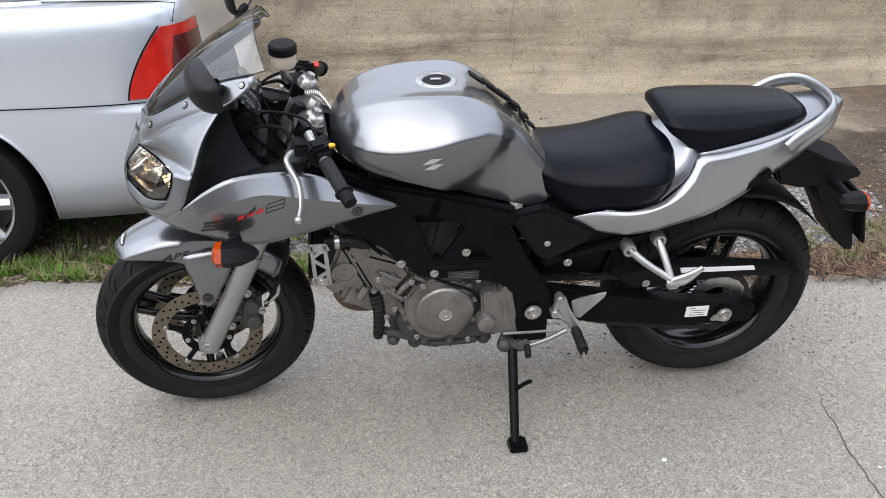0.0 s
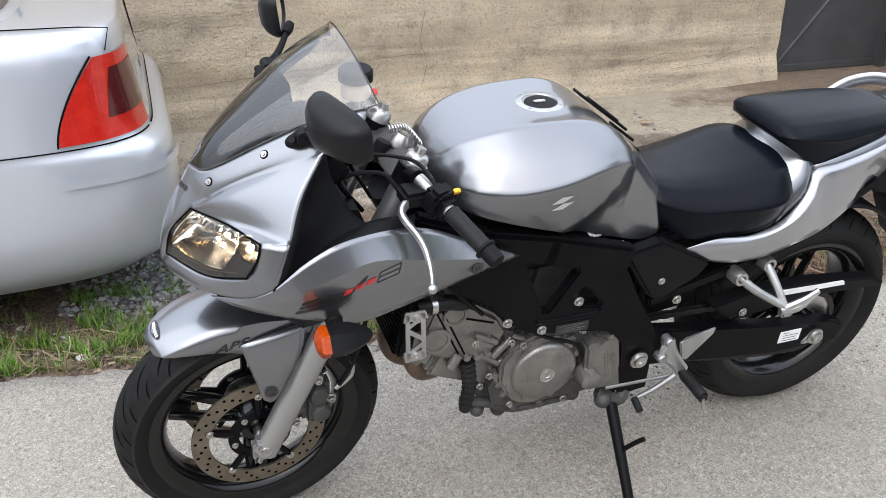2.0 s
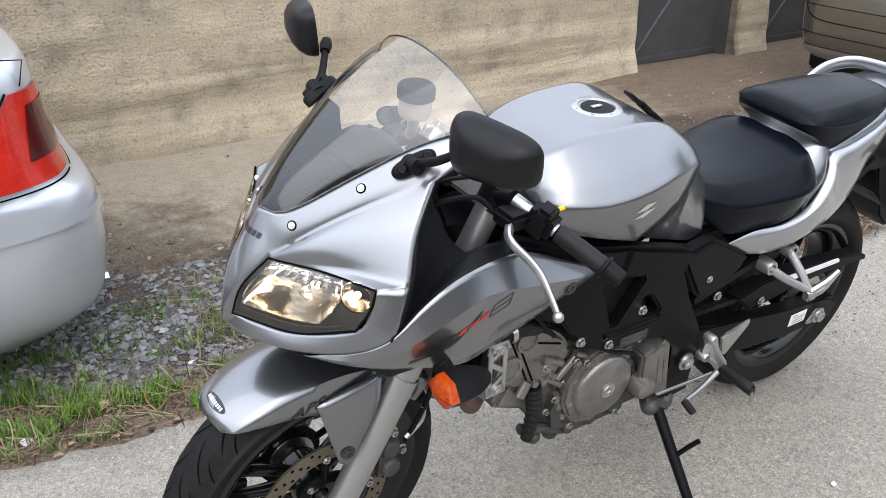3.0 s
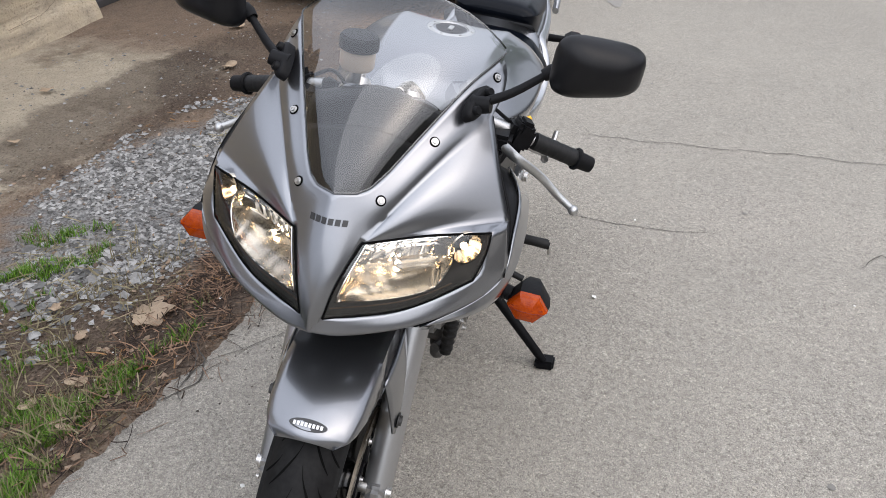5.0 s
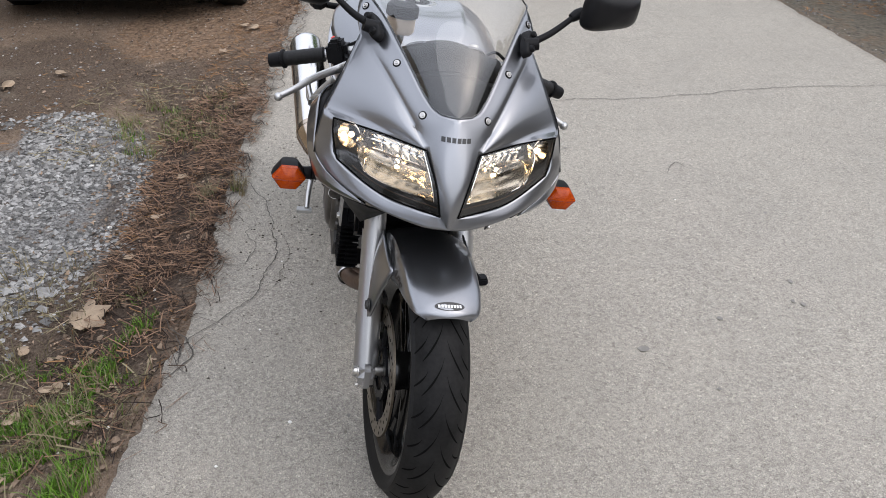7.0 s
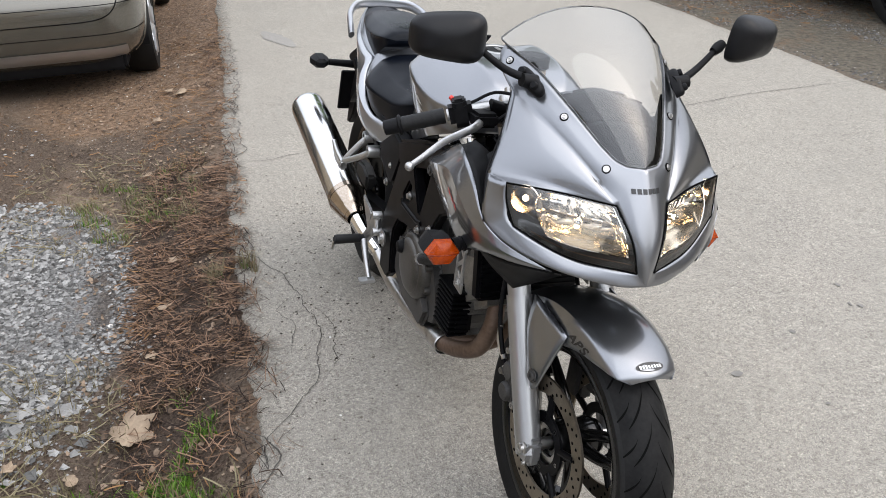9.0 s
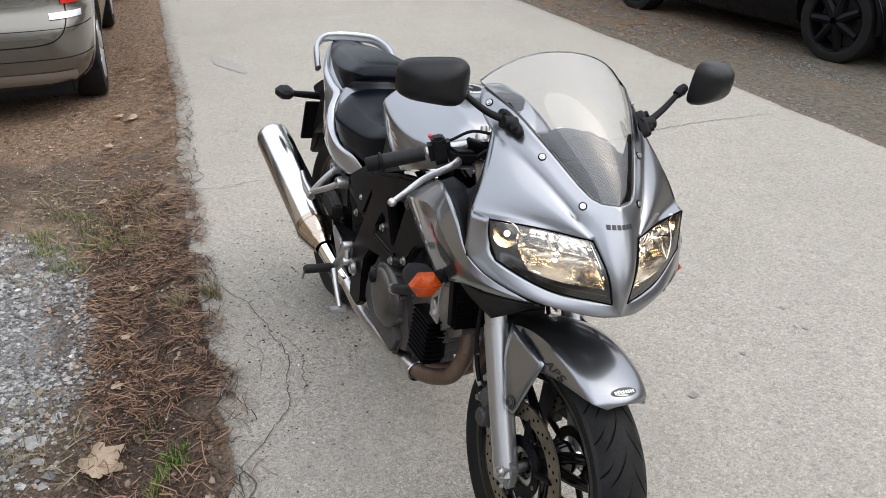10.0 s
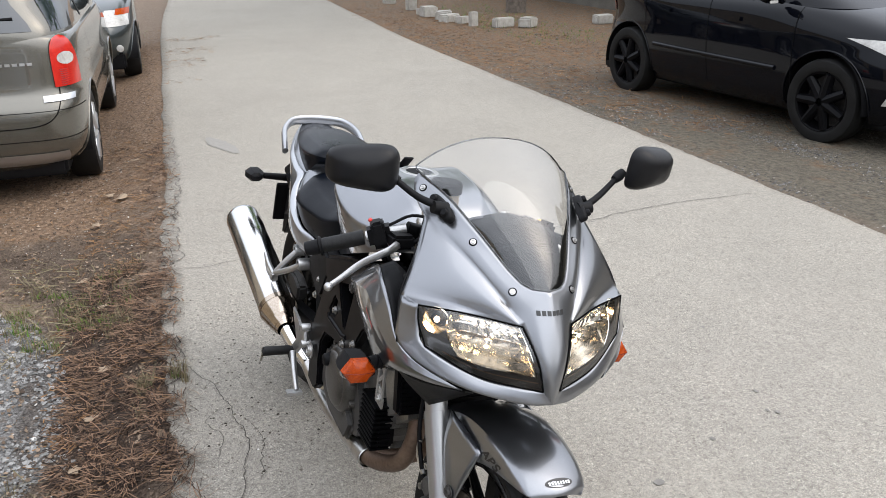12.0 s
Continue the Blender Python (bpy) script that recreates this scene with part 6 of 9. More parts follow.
for p in (((0.372, -0.127, 0.575), (0.432, -0.127, 0.445)), ((0.384, -0.127, 0.578), (0.444, -0.127, 0.447)), ((0.440, -0.127, 0.545), (0.505, -0.127, 0.520))):
    tube(t, p, 0.0022, 6)
part("head_seam", t, GROOVE, flank)["kind"] = "stuff"
t = B()
for p0, p1, r in (((0.463, 0.497), (0.515, 0.468), 0.0085), ((0.512, 0.425), (0.552, 0.472), 0.009), ((0.430, 0.452), (0.412, 0.420), 0.012), ((0.552, 0.478), (0.580, 0.462), 0.008), ((0.478, 0.440), (0.520, 0.408), 0.007), ((0.530, 0.345), (0.515, 0.385), 0.007), ((0.520, 0.400), (0.560, 0.430), 0.006)):
    tube(t, [(p0[0], -0.127, p0[1]), (p1[0], -0.130, p1[1])], r, 10)
for x, z in ((0.472, 0.485), (0.472, 0.437), (0.500, 0.480), (0.530, 0.343), (0.536, 0.405), (0.556, 0.445), (0.520, 0.372), (0.545, 0.310), (0.448, 0.440), (0.352, 0.470), (0.585, 0.458), (0.497, 0.440)):
    lathe(t, [(0.0001, 0.018), (0.0075, 0.018), (0.0095, 0.012), (0.0095, -0.04)], 12, Matrix.Translation((x, -0.118, z)) @ AX)
part("casting_lug", t, ENGINE_GREY, flank)["kind"] = "stuff"
t = slab(B(), [(0.548, 0.315), (0.527, 0.360), (0.528, 0.412), (0.555, 0.452), (0.605, 0.474), (0.660, 0.472), (0.698, 0.448), (0.712, 0.400), (0.710, 0.335), (0.680, 0.288), (0.620, 0.270), (0.575, 0.283)], -0.146, -0.12, 0.007, 2)
part("case_flange", t, ENGINE_GREY, engine, "grey flange of the crankcase")
t = B()
for x, z in ((0.545, 0.47), (0.575, 0.455), (0.50, 0.385), (0.48, 0.36), (0.62, 0.475), (0.72, 0.465), (0.56, 0.285), (0.70, 0.265), (0.80, 0.262), (0.46, 0.485)):
    bolt(t, (x, -0.141, z), (0, -1, 0), 0.0055, 0.010)
part("case_bolt", t, STEEL, engine)["kind"] = "stuff"
t = B()
block_along((0.665, 0, 0.46), (0.700, 0, 0.66), 0.085, 0.09, 0.075, 0.075, t, 0.015)
part("rear_cylinder", t, ENGINE_DARK, engine, "dark rear cylinder inside the frame")
t = B()
box(t, (0.56, 0, 0.66), (0.26, 0.20, 0.10), 0.02)
part("air_box", t, BLACK_PLASTIC, engine, "black air box and throttle bodies")
# underside: sump, plugs, cable clutter
t = B()
for x, y, z, r in ((0.62, -0.08, 0.215, 0.022), (0.56, -0.09, 0.225, 0.020), (0.69, -0.07, 0.215, 0.026), (0.50, -0.10, 0.245, 0.018), (0.755, -0.09, 0.225, 0.022), (0.60, -0.02, 0.20, 0.03), (0.655, -0.11, 0.238, 0.016), (0.72, -0.115, 0.242, 0.014), (0.585, -0.115, 0.245, 0.015)):
    ball(t, (x, y, z), r, 10)
tube(t, [(0.455, -0.10, 0.285), (0.53, -0.115, 0.27), (0.60, -0.10, 0.225), (0.72, -0.10, 0.225)], 0.012, 8, 12)
part("sump_clutter", t, ENGINE_DARK, engine)["kind"] = "stuff"
cm = Matrix.Translation((0.652, 0.130, 0.388)) @ AX.inverted()
t = lathe(B(), [(0.092, -0.01), (0.092, 0.018), (0.088, 0.026), (0.080, 0.033), (0.074, 0.034), (0.070, 0.040), (0.055, 0.045), (0.03, 0.048), (0.0001, 0.048)], 48, cm)
cc = part("clutch_cover", t, ENGINE_SHADE, engine, "round grey clutch cover in a shaded tone")
t = B()
for k in range(9):
    a = radians(40 * k)
    lathe(t, [(0.0001, 0.016), (0.009, 0.016), (0.011, 0.008), (0.011, -0.03)], 12, cm @ Matrix.Translation((0.094 * math.cos(a), 0.094 * math.sin(a), 0.004)))
part("cover_boss", t, ENGINE_SHADE, cc)["kind"] = "stuff"
t = lathe(B(), [(0.0001, 0.016), (0.007, 0.018), (0.014, 0.016), (0.017, 0.012), (0.018, 0.0), (0.022, -0.002), (0.022, -0.03)], 20, Matrix.Translation((0.690, 0.172, 0.426)) @ AX.inverted())
part("filler_plug", t, BLACK_PLASTIC, cc, "black oil filler plug")
t = tube(B(), [(0.575, 0.160, 0.442), (0.530, 0.164, 0.462), (0.470, 0.160, 0.492), (0.425, 0.148, 0.520)], 0.0135, 14, 16)
wh = part("water_hose", t, RUBBER_CLEAN, engine, "black water hose beside the clutch cover")
t = tube(B(), [(0.580, 0.160, 0.440), (0.566, 0.161, 0.446)], 0.0155, 16)
part("hose_clip", t, STEEL, wh)
t = slab(B(), [(0.69, 0.44), (0.80, 0.42), (0.84, 0.30), (0.74, 0.24), (0.58, 0.235), (0.54, 0.30)], 0.125, 0.150, 0.012)
part("right_case", t, ENGINE_DARK, engine)
t = B()
for k in range(10):
    z = 0.335 + 0.013 * k
    box(t, (0.415 + 0.10 * (0.40 - z), 0.128, z), (0.105, 0.050, 0.005), 0.0015)
part("cooler_fin", t, BLACK_PAINT, engine)["kind"] = "stuff"
t = B()
box(t, (0.415, 0.115, 0.395), (0.085, 0.050, 0.125), 0.008)
part("oil_cooler", t, BLACK_PAINT, engine, "black finned oil cooler block")
# radiator, its brackets, hoses, horn
t = box(B(), (0.318, 0, 0.565), (0.038, 0.250, 0.200), 0.008, Matrix.Translation((0.318, 0, 0.56)) @ Matrix.Rotation(radians(8), 4, "Y") @ Matrix.Translation((-0.318, 0, -0.56)))
rad = part("radiator", t, BLACK_PAINT, bike, "dark finned radiator")
t = B()
for k in range(16):
    z = 0.480 + 0.011 * k
    box(t, (0.296 + 0.14 * (z - 0.56), 0, z), (0.004, 0.235, 0.003), 0.0)
part("radiator_fin", t, BLACK_PAINT, rad)["kind"] = "stuff"
for s in (-1, 1):
    t = B()
    x0, x1 = 0.292, 0.334
    for z0, z1 in ((0.486, 0.513), (0.591, 0.616)):
        slab(t, [(x0 + 0.010 * (0.55 - z0) * 8, z0), (x1 + 0.008, z0 + 0.004), (x1, z1), (x0, z1)], -0.163, -0.158, 0.001)
    slab(t, [(x0 + 0.006, 0.492), (x0 + 0.016, 0.492), (x0 + 0.009, 0.612), (x0, 0.612)], -0.163, -0.158, 0.001)
    slab(t, [(x1 - 0.002, 0.492), (x1 + 0.008, 0.492), (x1, 0.612), (x1 - 0.010, 0.612)], -0.163, -0.158, 0.001)
    for k in range(3):
        z = 0.505 + 0.036 * k
        a, b = (x0 + 0.007, z), (x1 + 0.001, z + 0.028)
        if k % 2:
            a, b = (x0 + 0.007, z + 0.028), (x1 + 0.001, z)
        slab(t, [(a[0], a[1] - 0.006), (b[0], b[1] - 0.006), (b[0], b[1] + 0.006), (a[0], a[1] + 0.006)], -0.1625, -0.158, 0.0)
    br = part("radiator_bracket", flip(t, s), ALU, rad, "pierced aluminium bracket")
    for z in (0.504, 0.598):
        part("bracket_bolt", flip(bolt(B(), (0.318, -0.163, z), (0, -1, 0), 0.007, 0.006), s), STEEL, br)
t = B()
tube(t, [(0.330, -0.130, 0.600), (0.385, -0.135, 0.605), (0.44, -0.125, 0.590), (0.50, -0.08, 0.60)], 0.017, 12, 14)
hs = part("coolant_hose", t, RUBBER_CLEAN, bike, "black ribbed coolant hose")
t = lathe(B(), [(0.018, -0.006), (0.0205, -0.006), (0.0205, 0.006), (0.018, 0.006)], 20, Matrix.Translation((0.360, -0.133, 0.603)) @ Matrix.Rotation(radians(90), 4, "Y"))
part("hose_clip", t, STEEL, hs)
t = B()
tube(t, [(0.452, -0.125, 0.425), (0.461, -0.128, 0.36), (0.457, -0.125, 0.280)], (0.0165, 0.0135), 12, 56, ribs=9, rib=0.0022)
part("lower_hose", t, RUBBER_CLEAN, bike, "black ribbed lower hose")
t = B()
tube(t, [(0.40, -0.135, 0.60), (0.34, -0.15, 0.66), (0.30, -0.13, 0.74), (0.27, -0.09, 0.82)], 0.006, 8, 14)
tube(t, [(0.47, -0.14, 0.56), (0.40, -0.15, 0.64), (0.33, -0.14, 0.72), (0.29, -0.10, 0.80)], 0.005, 8, 14)
tube(t, [(0.74, -0.15, 0.36), (0.70, -0.158, 0.44), (0.60, -0.155, 0.49), (0.50, -0.15, 0.60), (0.38, -0.14, 0.72)], 0.0045, 8, 20)
part("cable_loom", t, BLACK_PLASTIC, bike, "black cables along the frame")
# exhaust
t = B()
tube(t, [(0.375, -0.03, 0.43), (0.362, -0.025, 0.375), (0.385, -0.01, 0.318), (0.44, 0.045, 0.262), (0.50, 0.100, 0.235)], 0.0225, 16, 24)
tube(t, [(0.335, 0.05, 0.44), (0.325, 0.06, 0.38), (0.355, 0.075, 0.305), (0.43, 0.095, 0.258), (0.50, 0.108, 0.235)], 0.0215, 16, 24)
ex = part("exhaust_header", t, HEADER, bike, "brown heat-stained exhaust header")
t = B()
tube(t, [(0.50, 0.108, 0.235), (0.70, 0.120, 0.215), (0.90, 0.125, 0.215), (1.02, 0.135, 0.25)], 0.024, 16, 20)
lathe(t, [(0.026, -0.03), (0.029, -0.028), (0.029, 0.028), (0.026, 0.03)], 20, Matrix.Translation((0.52, 0.109, 0.233)) @ V((1, 0.05, -0.09)).to_track_quat("Z", "Y").to_matrix().to_4x4())
tube(t, [(0.70, 0.02, 0.52), (0.80, 0.05, 0.42), (0.86, 0.09, 0.28), (0.90, 0.125, 0.215)], 0.021, 14, 14)
part("collector_pipe", t, STEEL, ex, "dull steel collector pipe")
M0, M1 = V((1.155, 0.188, 0.335)), V((1.700, 0.232, 0.520))
t = B()
tube(t, [(1.02, 0.135, 0.25), (1.09, 0.165, 0.290), M0], (0.024, 0.030), 16, 12)
part("link_pipe", t, CHROME, ex, "polished link pipe")
mq = Matrix.Translation(M0) @ (M1 - M0).to_track_quat("Z", "Y").to_matrix().to_4x4()
L = (M1 - M0).length
t = lathe(B(), [(0.028, -0.03), (0.040, 0.0), (0.056, 0.045), (0.060, 0.06), (0.061, 0.065), (0.061, L - 0.025), (0.058, L - 0.008), (0.050, L), (0.034, L), (0.030, L - 0.02), (0.0001, L - 0.02)], 48, mq)
muf = part("muffler", t, POLISHED, bike, "polished chrome muffler")
t = lathe(B(), [(0.0612, 0.058), (0.0628, 0.058), (0.0628, 0.078), (0.0612, 0.078)], 48, mq)
lathe(t, [(0.036, -0.022), (0.046, 0.0), (0.044, 0.016), (0.040, 0.018)], 32, mq)
part("muffler_band", t, HEAT_CHROME, muf)
t = lathe(B(), [(0.030, -0.034), (0.043, -0.004), (0.0590, 0.044), (0.0615, 0.058)], 48, mq)
part("inlet_cone", t, HEAT_CHROME, muf, "heat-browned inlet cone")

# ---- swingarm, chain, guards ----
for s, yy in ((-1, -0.118), (1, 0.112)):
    t = slab(B(), [(0.84, 0.410), (0.92, 0.420), (1.02, 0.395), (1.30, 0.358), (1.47, 0.345), (1.525, 0.335), (1.535, 0.315), (1.520, 0.268), (1.30, 0.272), (1.05, 0.300), (0.90, 0.315), (0.84, 0.330)], yy - 0.020, yy + 0.020, 0.010)
    for v in t.verts:
        v.co.z -= 0.020 * max(0.0, v.co.x - 0.86) / 0.58
    sw = part("swingarm", t, BLACK_PAINT, bike, "black box-section swingarm")
    t = bolt(B(), (1.427, yy + s * 0.030, 0.294), (0, s, 0), 0.016, 0.014)
    part("axle_nut", t, STEEL, sw)
    t = slab(B(), [(1.392, 0.276), (1.424, 0.312), (1.440, 0.310), (1.452, 0.282), (1.446, 0.268), (1.396, 0.268)], yy + s * 0.021, yy + s * 0.028, 0.003)
    part("chain_adjuster", t, ALU, sw)
t = box(B(), (1.350, -0.1395, 0.304), (0.066, 0.0012, 0.036), 0.0)
lab = part("swingarm_label", t, WHITE, bike, "small white printed label")
for j, ww in enumerate((0.020, 0.052, 0.046, 0.050)):
    part("print_bar", box(B(), (1.326 + ww / 2, -0.1405, 0.316 - 0.008 * j), (ww * 0.9, 0.0006, 0.0014), 0.0), DECAL_BLACK, lab)
SPR, FSP = 0.094, 0.036
t = B()
rings = []
sm = Matrix.Translation(REAR + V((0, -0.088, 0))) @ AX
for zz in (-0.003, 0.003):
    rings.append([sm @ V((r_ * math.cos(a), r_ * math.sin(a), zz)) for r_, a in [(SPR - (0.008 if k % 2 else 0.0), math.pi * k / 45) for k in range(90)]])
loft(t, rings, True, (False, False))
lathe(t, [(0.050, -0.003), (SPR - 0.007, -0.003)], 90, sm)
lathe(t, [(0.050, 0.003), (SPR - 0.007, 0.003), ], 90, sm)
part("sprocket", t, STEEL, rw, "steel chain sprocket")
t = B()
path = []
c0, c1 = V((0.785, -0.088, 0.385)), REAR + V((0, -0.088, 0))

top0, top1 = c0 + V((0.01, 0, FSP)), c1 + V((0.02, 0, SPR))
bot0, bot1 = c0 + V((0.01, 0, -FSP)), c1 + V((0.0, 0, -SPR))
for i in range(40):
    path.append(top0.lerp(top1, i / 40))
for i in range(14):
    a = radians(85 - 175 * i / 14)
    path.append(c1 + V((SPR * math.cos(a), 0, SPR * math.sin(a))))
for i in range(40):
    path.append(bot1.lerp(bot0, i / 40) + V((0, 0, -0.028 * math.sin(math.pi * i / 40))))
for i in range(len(path)):
    a, b = path[i], path[(i + 1) % len(path)]
    d = (b - a).normalized()
    u = V((-d.z, 0, d.x))
    for y in (-0.006, 0.006):
        k = 0.0075 if i % 2 else 0.0060
        q = [a - d * 0.002 + u * k, b + d * 0.002 + u * k, b + d * 0.002 - u * k, a - d * 0.002 - u * k]
        slab(t, [(p.x, p.z) for p in q], -0.088 + y - 0.0015, -0.088 + y + 0.0015)
part("drive_chain", t, CHAIN_STEEL, bike, "oily drive chain")["kind"] = "stuff"
t = slab(B(), [(1.10, 0.425), (1.20, 0.448), (1.40, 0.440), (1.60, 0.420), (1.655, 0.395), (1.64, 0.385), (1.45, 0.400), (1.30, 0.395), (1.22, 0.378), (1.16, 0.375)], -0.112, -0.070, 0.005)
cg = part("chain_guard", t, BLACK_PLASTIC, bike, "black chain guard with silver strip")
part("guard_strip", slab(B(), [(1.285, 0.440), (1.50, 0.432), (1.505, 0.420), (1.29, 0.424)], -0.1165, -0.110, 0.001), WHITE, cg)
part("guard_bolt", bolt(B(), (1.195, -0.114, 0.395), (0, -1, 0), 0.008, 0.006), STEEL, cg)
t = slab(B(), [(1.27, 0.405), (1.33, 0.425), (1.40, 0.420), (1.41, 0.375), (1.36, 0.352), (1.28, 0.352)], 0.085, 0.120, 0.008)
part("rear_caliper", t, ENGINE_DARK, bike, "dark rear brake caliper")
# wheel hugger hint above the rear tyre: inner fender
t = B()
rings = []
for i in range(15):
    a = radians(150 - 105 * i / 14)
    rings.append([REAR + V((0.348 * math.cos(a), y, 0.348 * math.sin(a) - 0.35 * y * y)) for y in (-0.085, -0.05, 0, 0.05, 0.085)])
loft(t, rings, False)
part("inner_fender", t, BLACK_PLASTIC, bike, "black inner fender under the tail", 60, 0.003)

# ---- footrests, pedals, stand ----
for s in (-1, 1):
    t = B()
    tube(t, [(1.110, -0.150, 0.545), (1.150, -0.178, 0.515), (1.218, -0.212, 0.478)], (0.0115, 0.0095), 10, 6)
    tube(t, [(1.190, -0.142, 0.565), (1.203, -0.178, 0.525), (1.218, -0.212, 0.478)], (0.0115, 0.0095), 10, 6)
    for p in ((1.110, -0.150, 0.545), (1.190, -0.142, 0.565)):
        lathe(t, [(0.010, 0.018), (0.017, 0.018), (0.019, 0.010), (0.019, -0.02)], 16, Matrix.Translation(p) @ AX)
    tube(t, [(1.218, -0.215, 0.476), (1.255, -0.225, 0.500), (1.288, -0.228, 0.523)], (0.010, 0.007), 8, 6)
    tube(t, [(1.205, -0.215, 0.470), (1.245, -0.225, 0.478), (1.288, -0.228, 0.523)], (0.010, 0.007), 8, 6)
    box(t, (1.222, -0.214, 0.466), (0.032, 0.022, 0.028), 0.005)
    pg = part("pillion_footrest", flip(t, s), ALU, bike, "folded aluminium pillion footrest on a V hanger")
    t = slab(B(), [(0.965, 0.405), (0.985, 0.412), (1.060, 0.430), (1.056, 0.412), (0.995, 0.345), (0.978, 0.355)], -0.186, -0.178, 0.003)
    hp = part("heel_guard", flip(t, s), ALU, bike, "brushed aluminium heel guard")
    t = B()
    tube(t, [(0.935, -0.176, 0.412), (0.955, -0.182, 0.365), (0.985, -0.190, 0.322)], 0.012, 8, 6, 1.4)
    tube(t, [(0.925, -0.176, 0.365), (0.95, -0.182, 0.35), (0.985, -0.190, 0.322)], 0.010, 8, 6)
    tube(t, [(0.935, -0.176, 0.412), (0.925, -0.176, 0.365)], 0.010, 8)
    for p in ((0.935, -0.178, 0.412), (0.925, -0.178, 0.365)):
        lathe(t, [(0.0001, 0.012), (0.010, 0.012), (0.012, 0.008), (0.012, -0.015)], 14, Matrix.Translation(p) @ AX)
    part("hanger", flip(t, s), ALU, hp)
    t = B()
    tube(t, [(0.982, -0.196, 0.322), (0.980, -0.290, 0.318)], 0.011, 12)
    lathe(t, [(0.0115, -0.004), (0.014, 0.002), (0.0135, 0.040), (0.0145, 0.072), (0.0120, 0.078)], 16, Matrix.Translation((0.981, -0.208, 0.3215)) @ AX)
    fp = part("footrest", flip(t, s), RUBBER_CLEAN, bike, "rubber covered footrest")
    part("bank_feeler", flip(rod(B(), (0.980, -0.288, 0.318), (0.984, -0.292, 0.290), 0.004, 8), s), STEEL, fp)
t = B()
tube(t, [(0.955, -0.205, 0.325), (0.90, -0.210, 0.300), (0.850, -0.212, 0.285)], (0.0075, 0.0050), 10, 8)
sl = part("gear_lever", t, ALU_DULL, bike, "dull aluminium gear lever with rubber toe peg")
t = rod(B(), (0.850, -0.212, 0.285), (0.846, -0.245, 0.278), 0.009)
part("toe_peg", t, RUBBER_CLEAN, sl)
part("link_rod", rod(B(), (0.95, -0.196, 0.318), (0.79, -0.176, 0.302), 0.004, 8), ALU_DULL, sl)
t = B()
tube(t, [(0.955, 0.205, 0.325), (0.88, 0.215, 0.290), (0.835, 0.218, 0.262)], (0.010, 0.007), 10, 8)
box(t, (0.832, 0.225, 0.258), (0.028, 0.045, 0.010), 0.002)
part("brake_pedal", t, ALU, bike, "aluminium rear brake pedal")
t = B()
S0, S1 = V((0.825, -0.130, 0.275)), V((0.805, -0.348, 0.066))
tube(t, [S0, S0.lerp(S1, 0.15), S0.lerp(S1, 0.9), S1], (0.016, 0.0105), 12)
stand = part("side_stand", t, BLACK_PAINT, bike, "black side stand resting on the asphalt")
t = B()
slab(t, [(-0.020, -0.012), (0.030, -0.012), (0.034, 0.0), (0.026, 0.010), (-0.014, 0.010)], -0.026, 0.026, 0.005, 2, Matrix.Translation((0.805, -0.352, 0.062)) @ Matrix.Rotation(radians(-8), 4, "X"))
part("stand_foot", t, BLACK_PAINT, stand)
t = B()
tube(t, [S0.lerp(S1, 0.55), S0.lerp(S1, 0.50) + V((0.020, -0.030, 0.030)), S0.lerp(S1, 0.48) + V((0.035, -0.045, 0.045))], 0.006, 8, 6)
part("stand_tang", t, BLACK_PAINT, stand)
t = B()
tube(t, [(0.79, -0.145, 0.265), (0.84, -0.165, 0.245), (0.86, -0.155, 0.260)], 0.016, 8, 8)
ball(t, (0.80, -0.16, 0.25), 0.022, 10)
part("stand_bracket", t, ENGINE_DARK, stand)

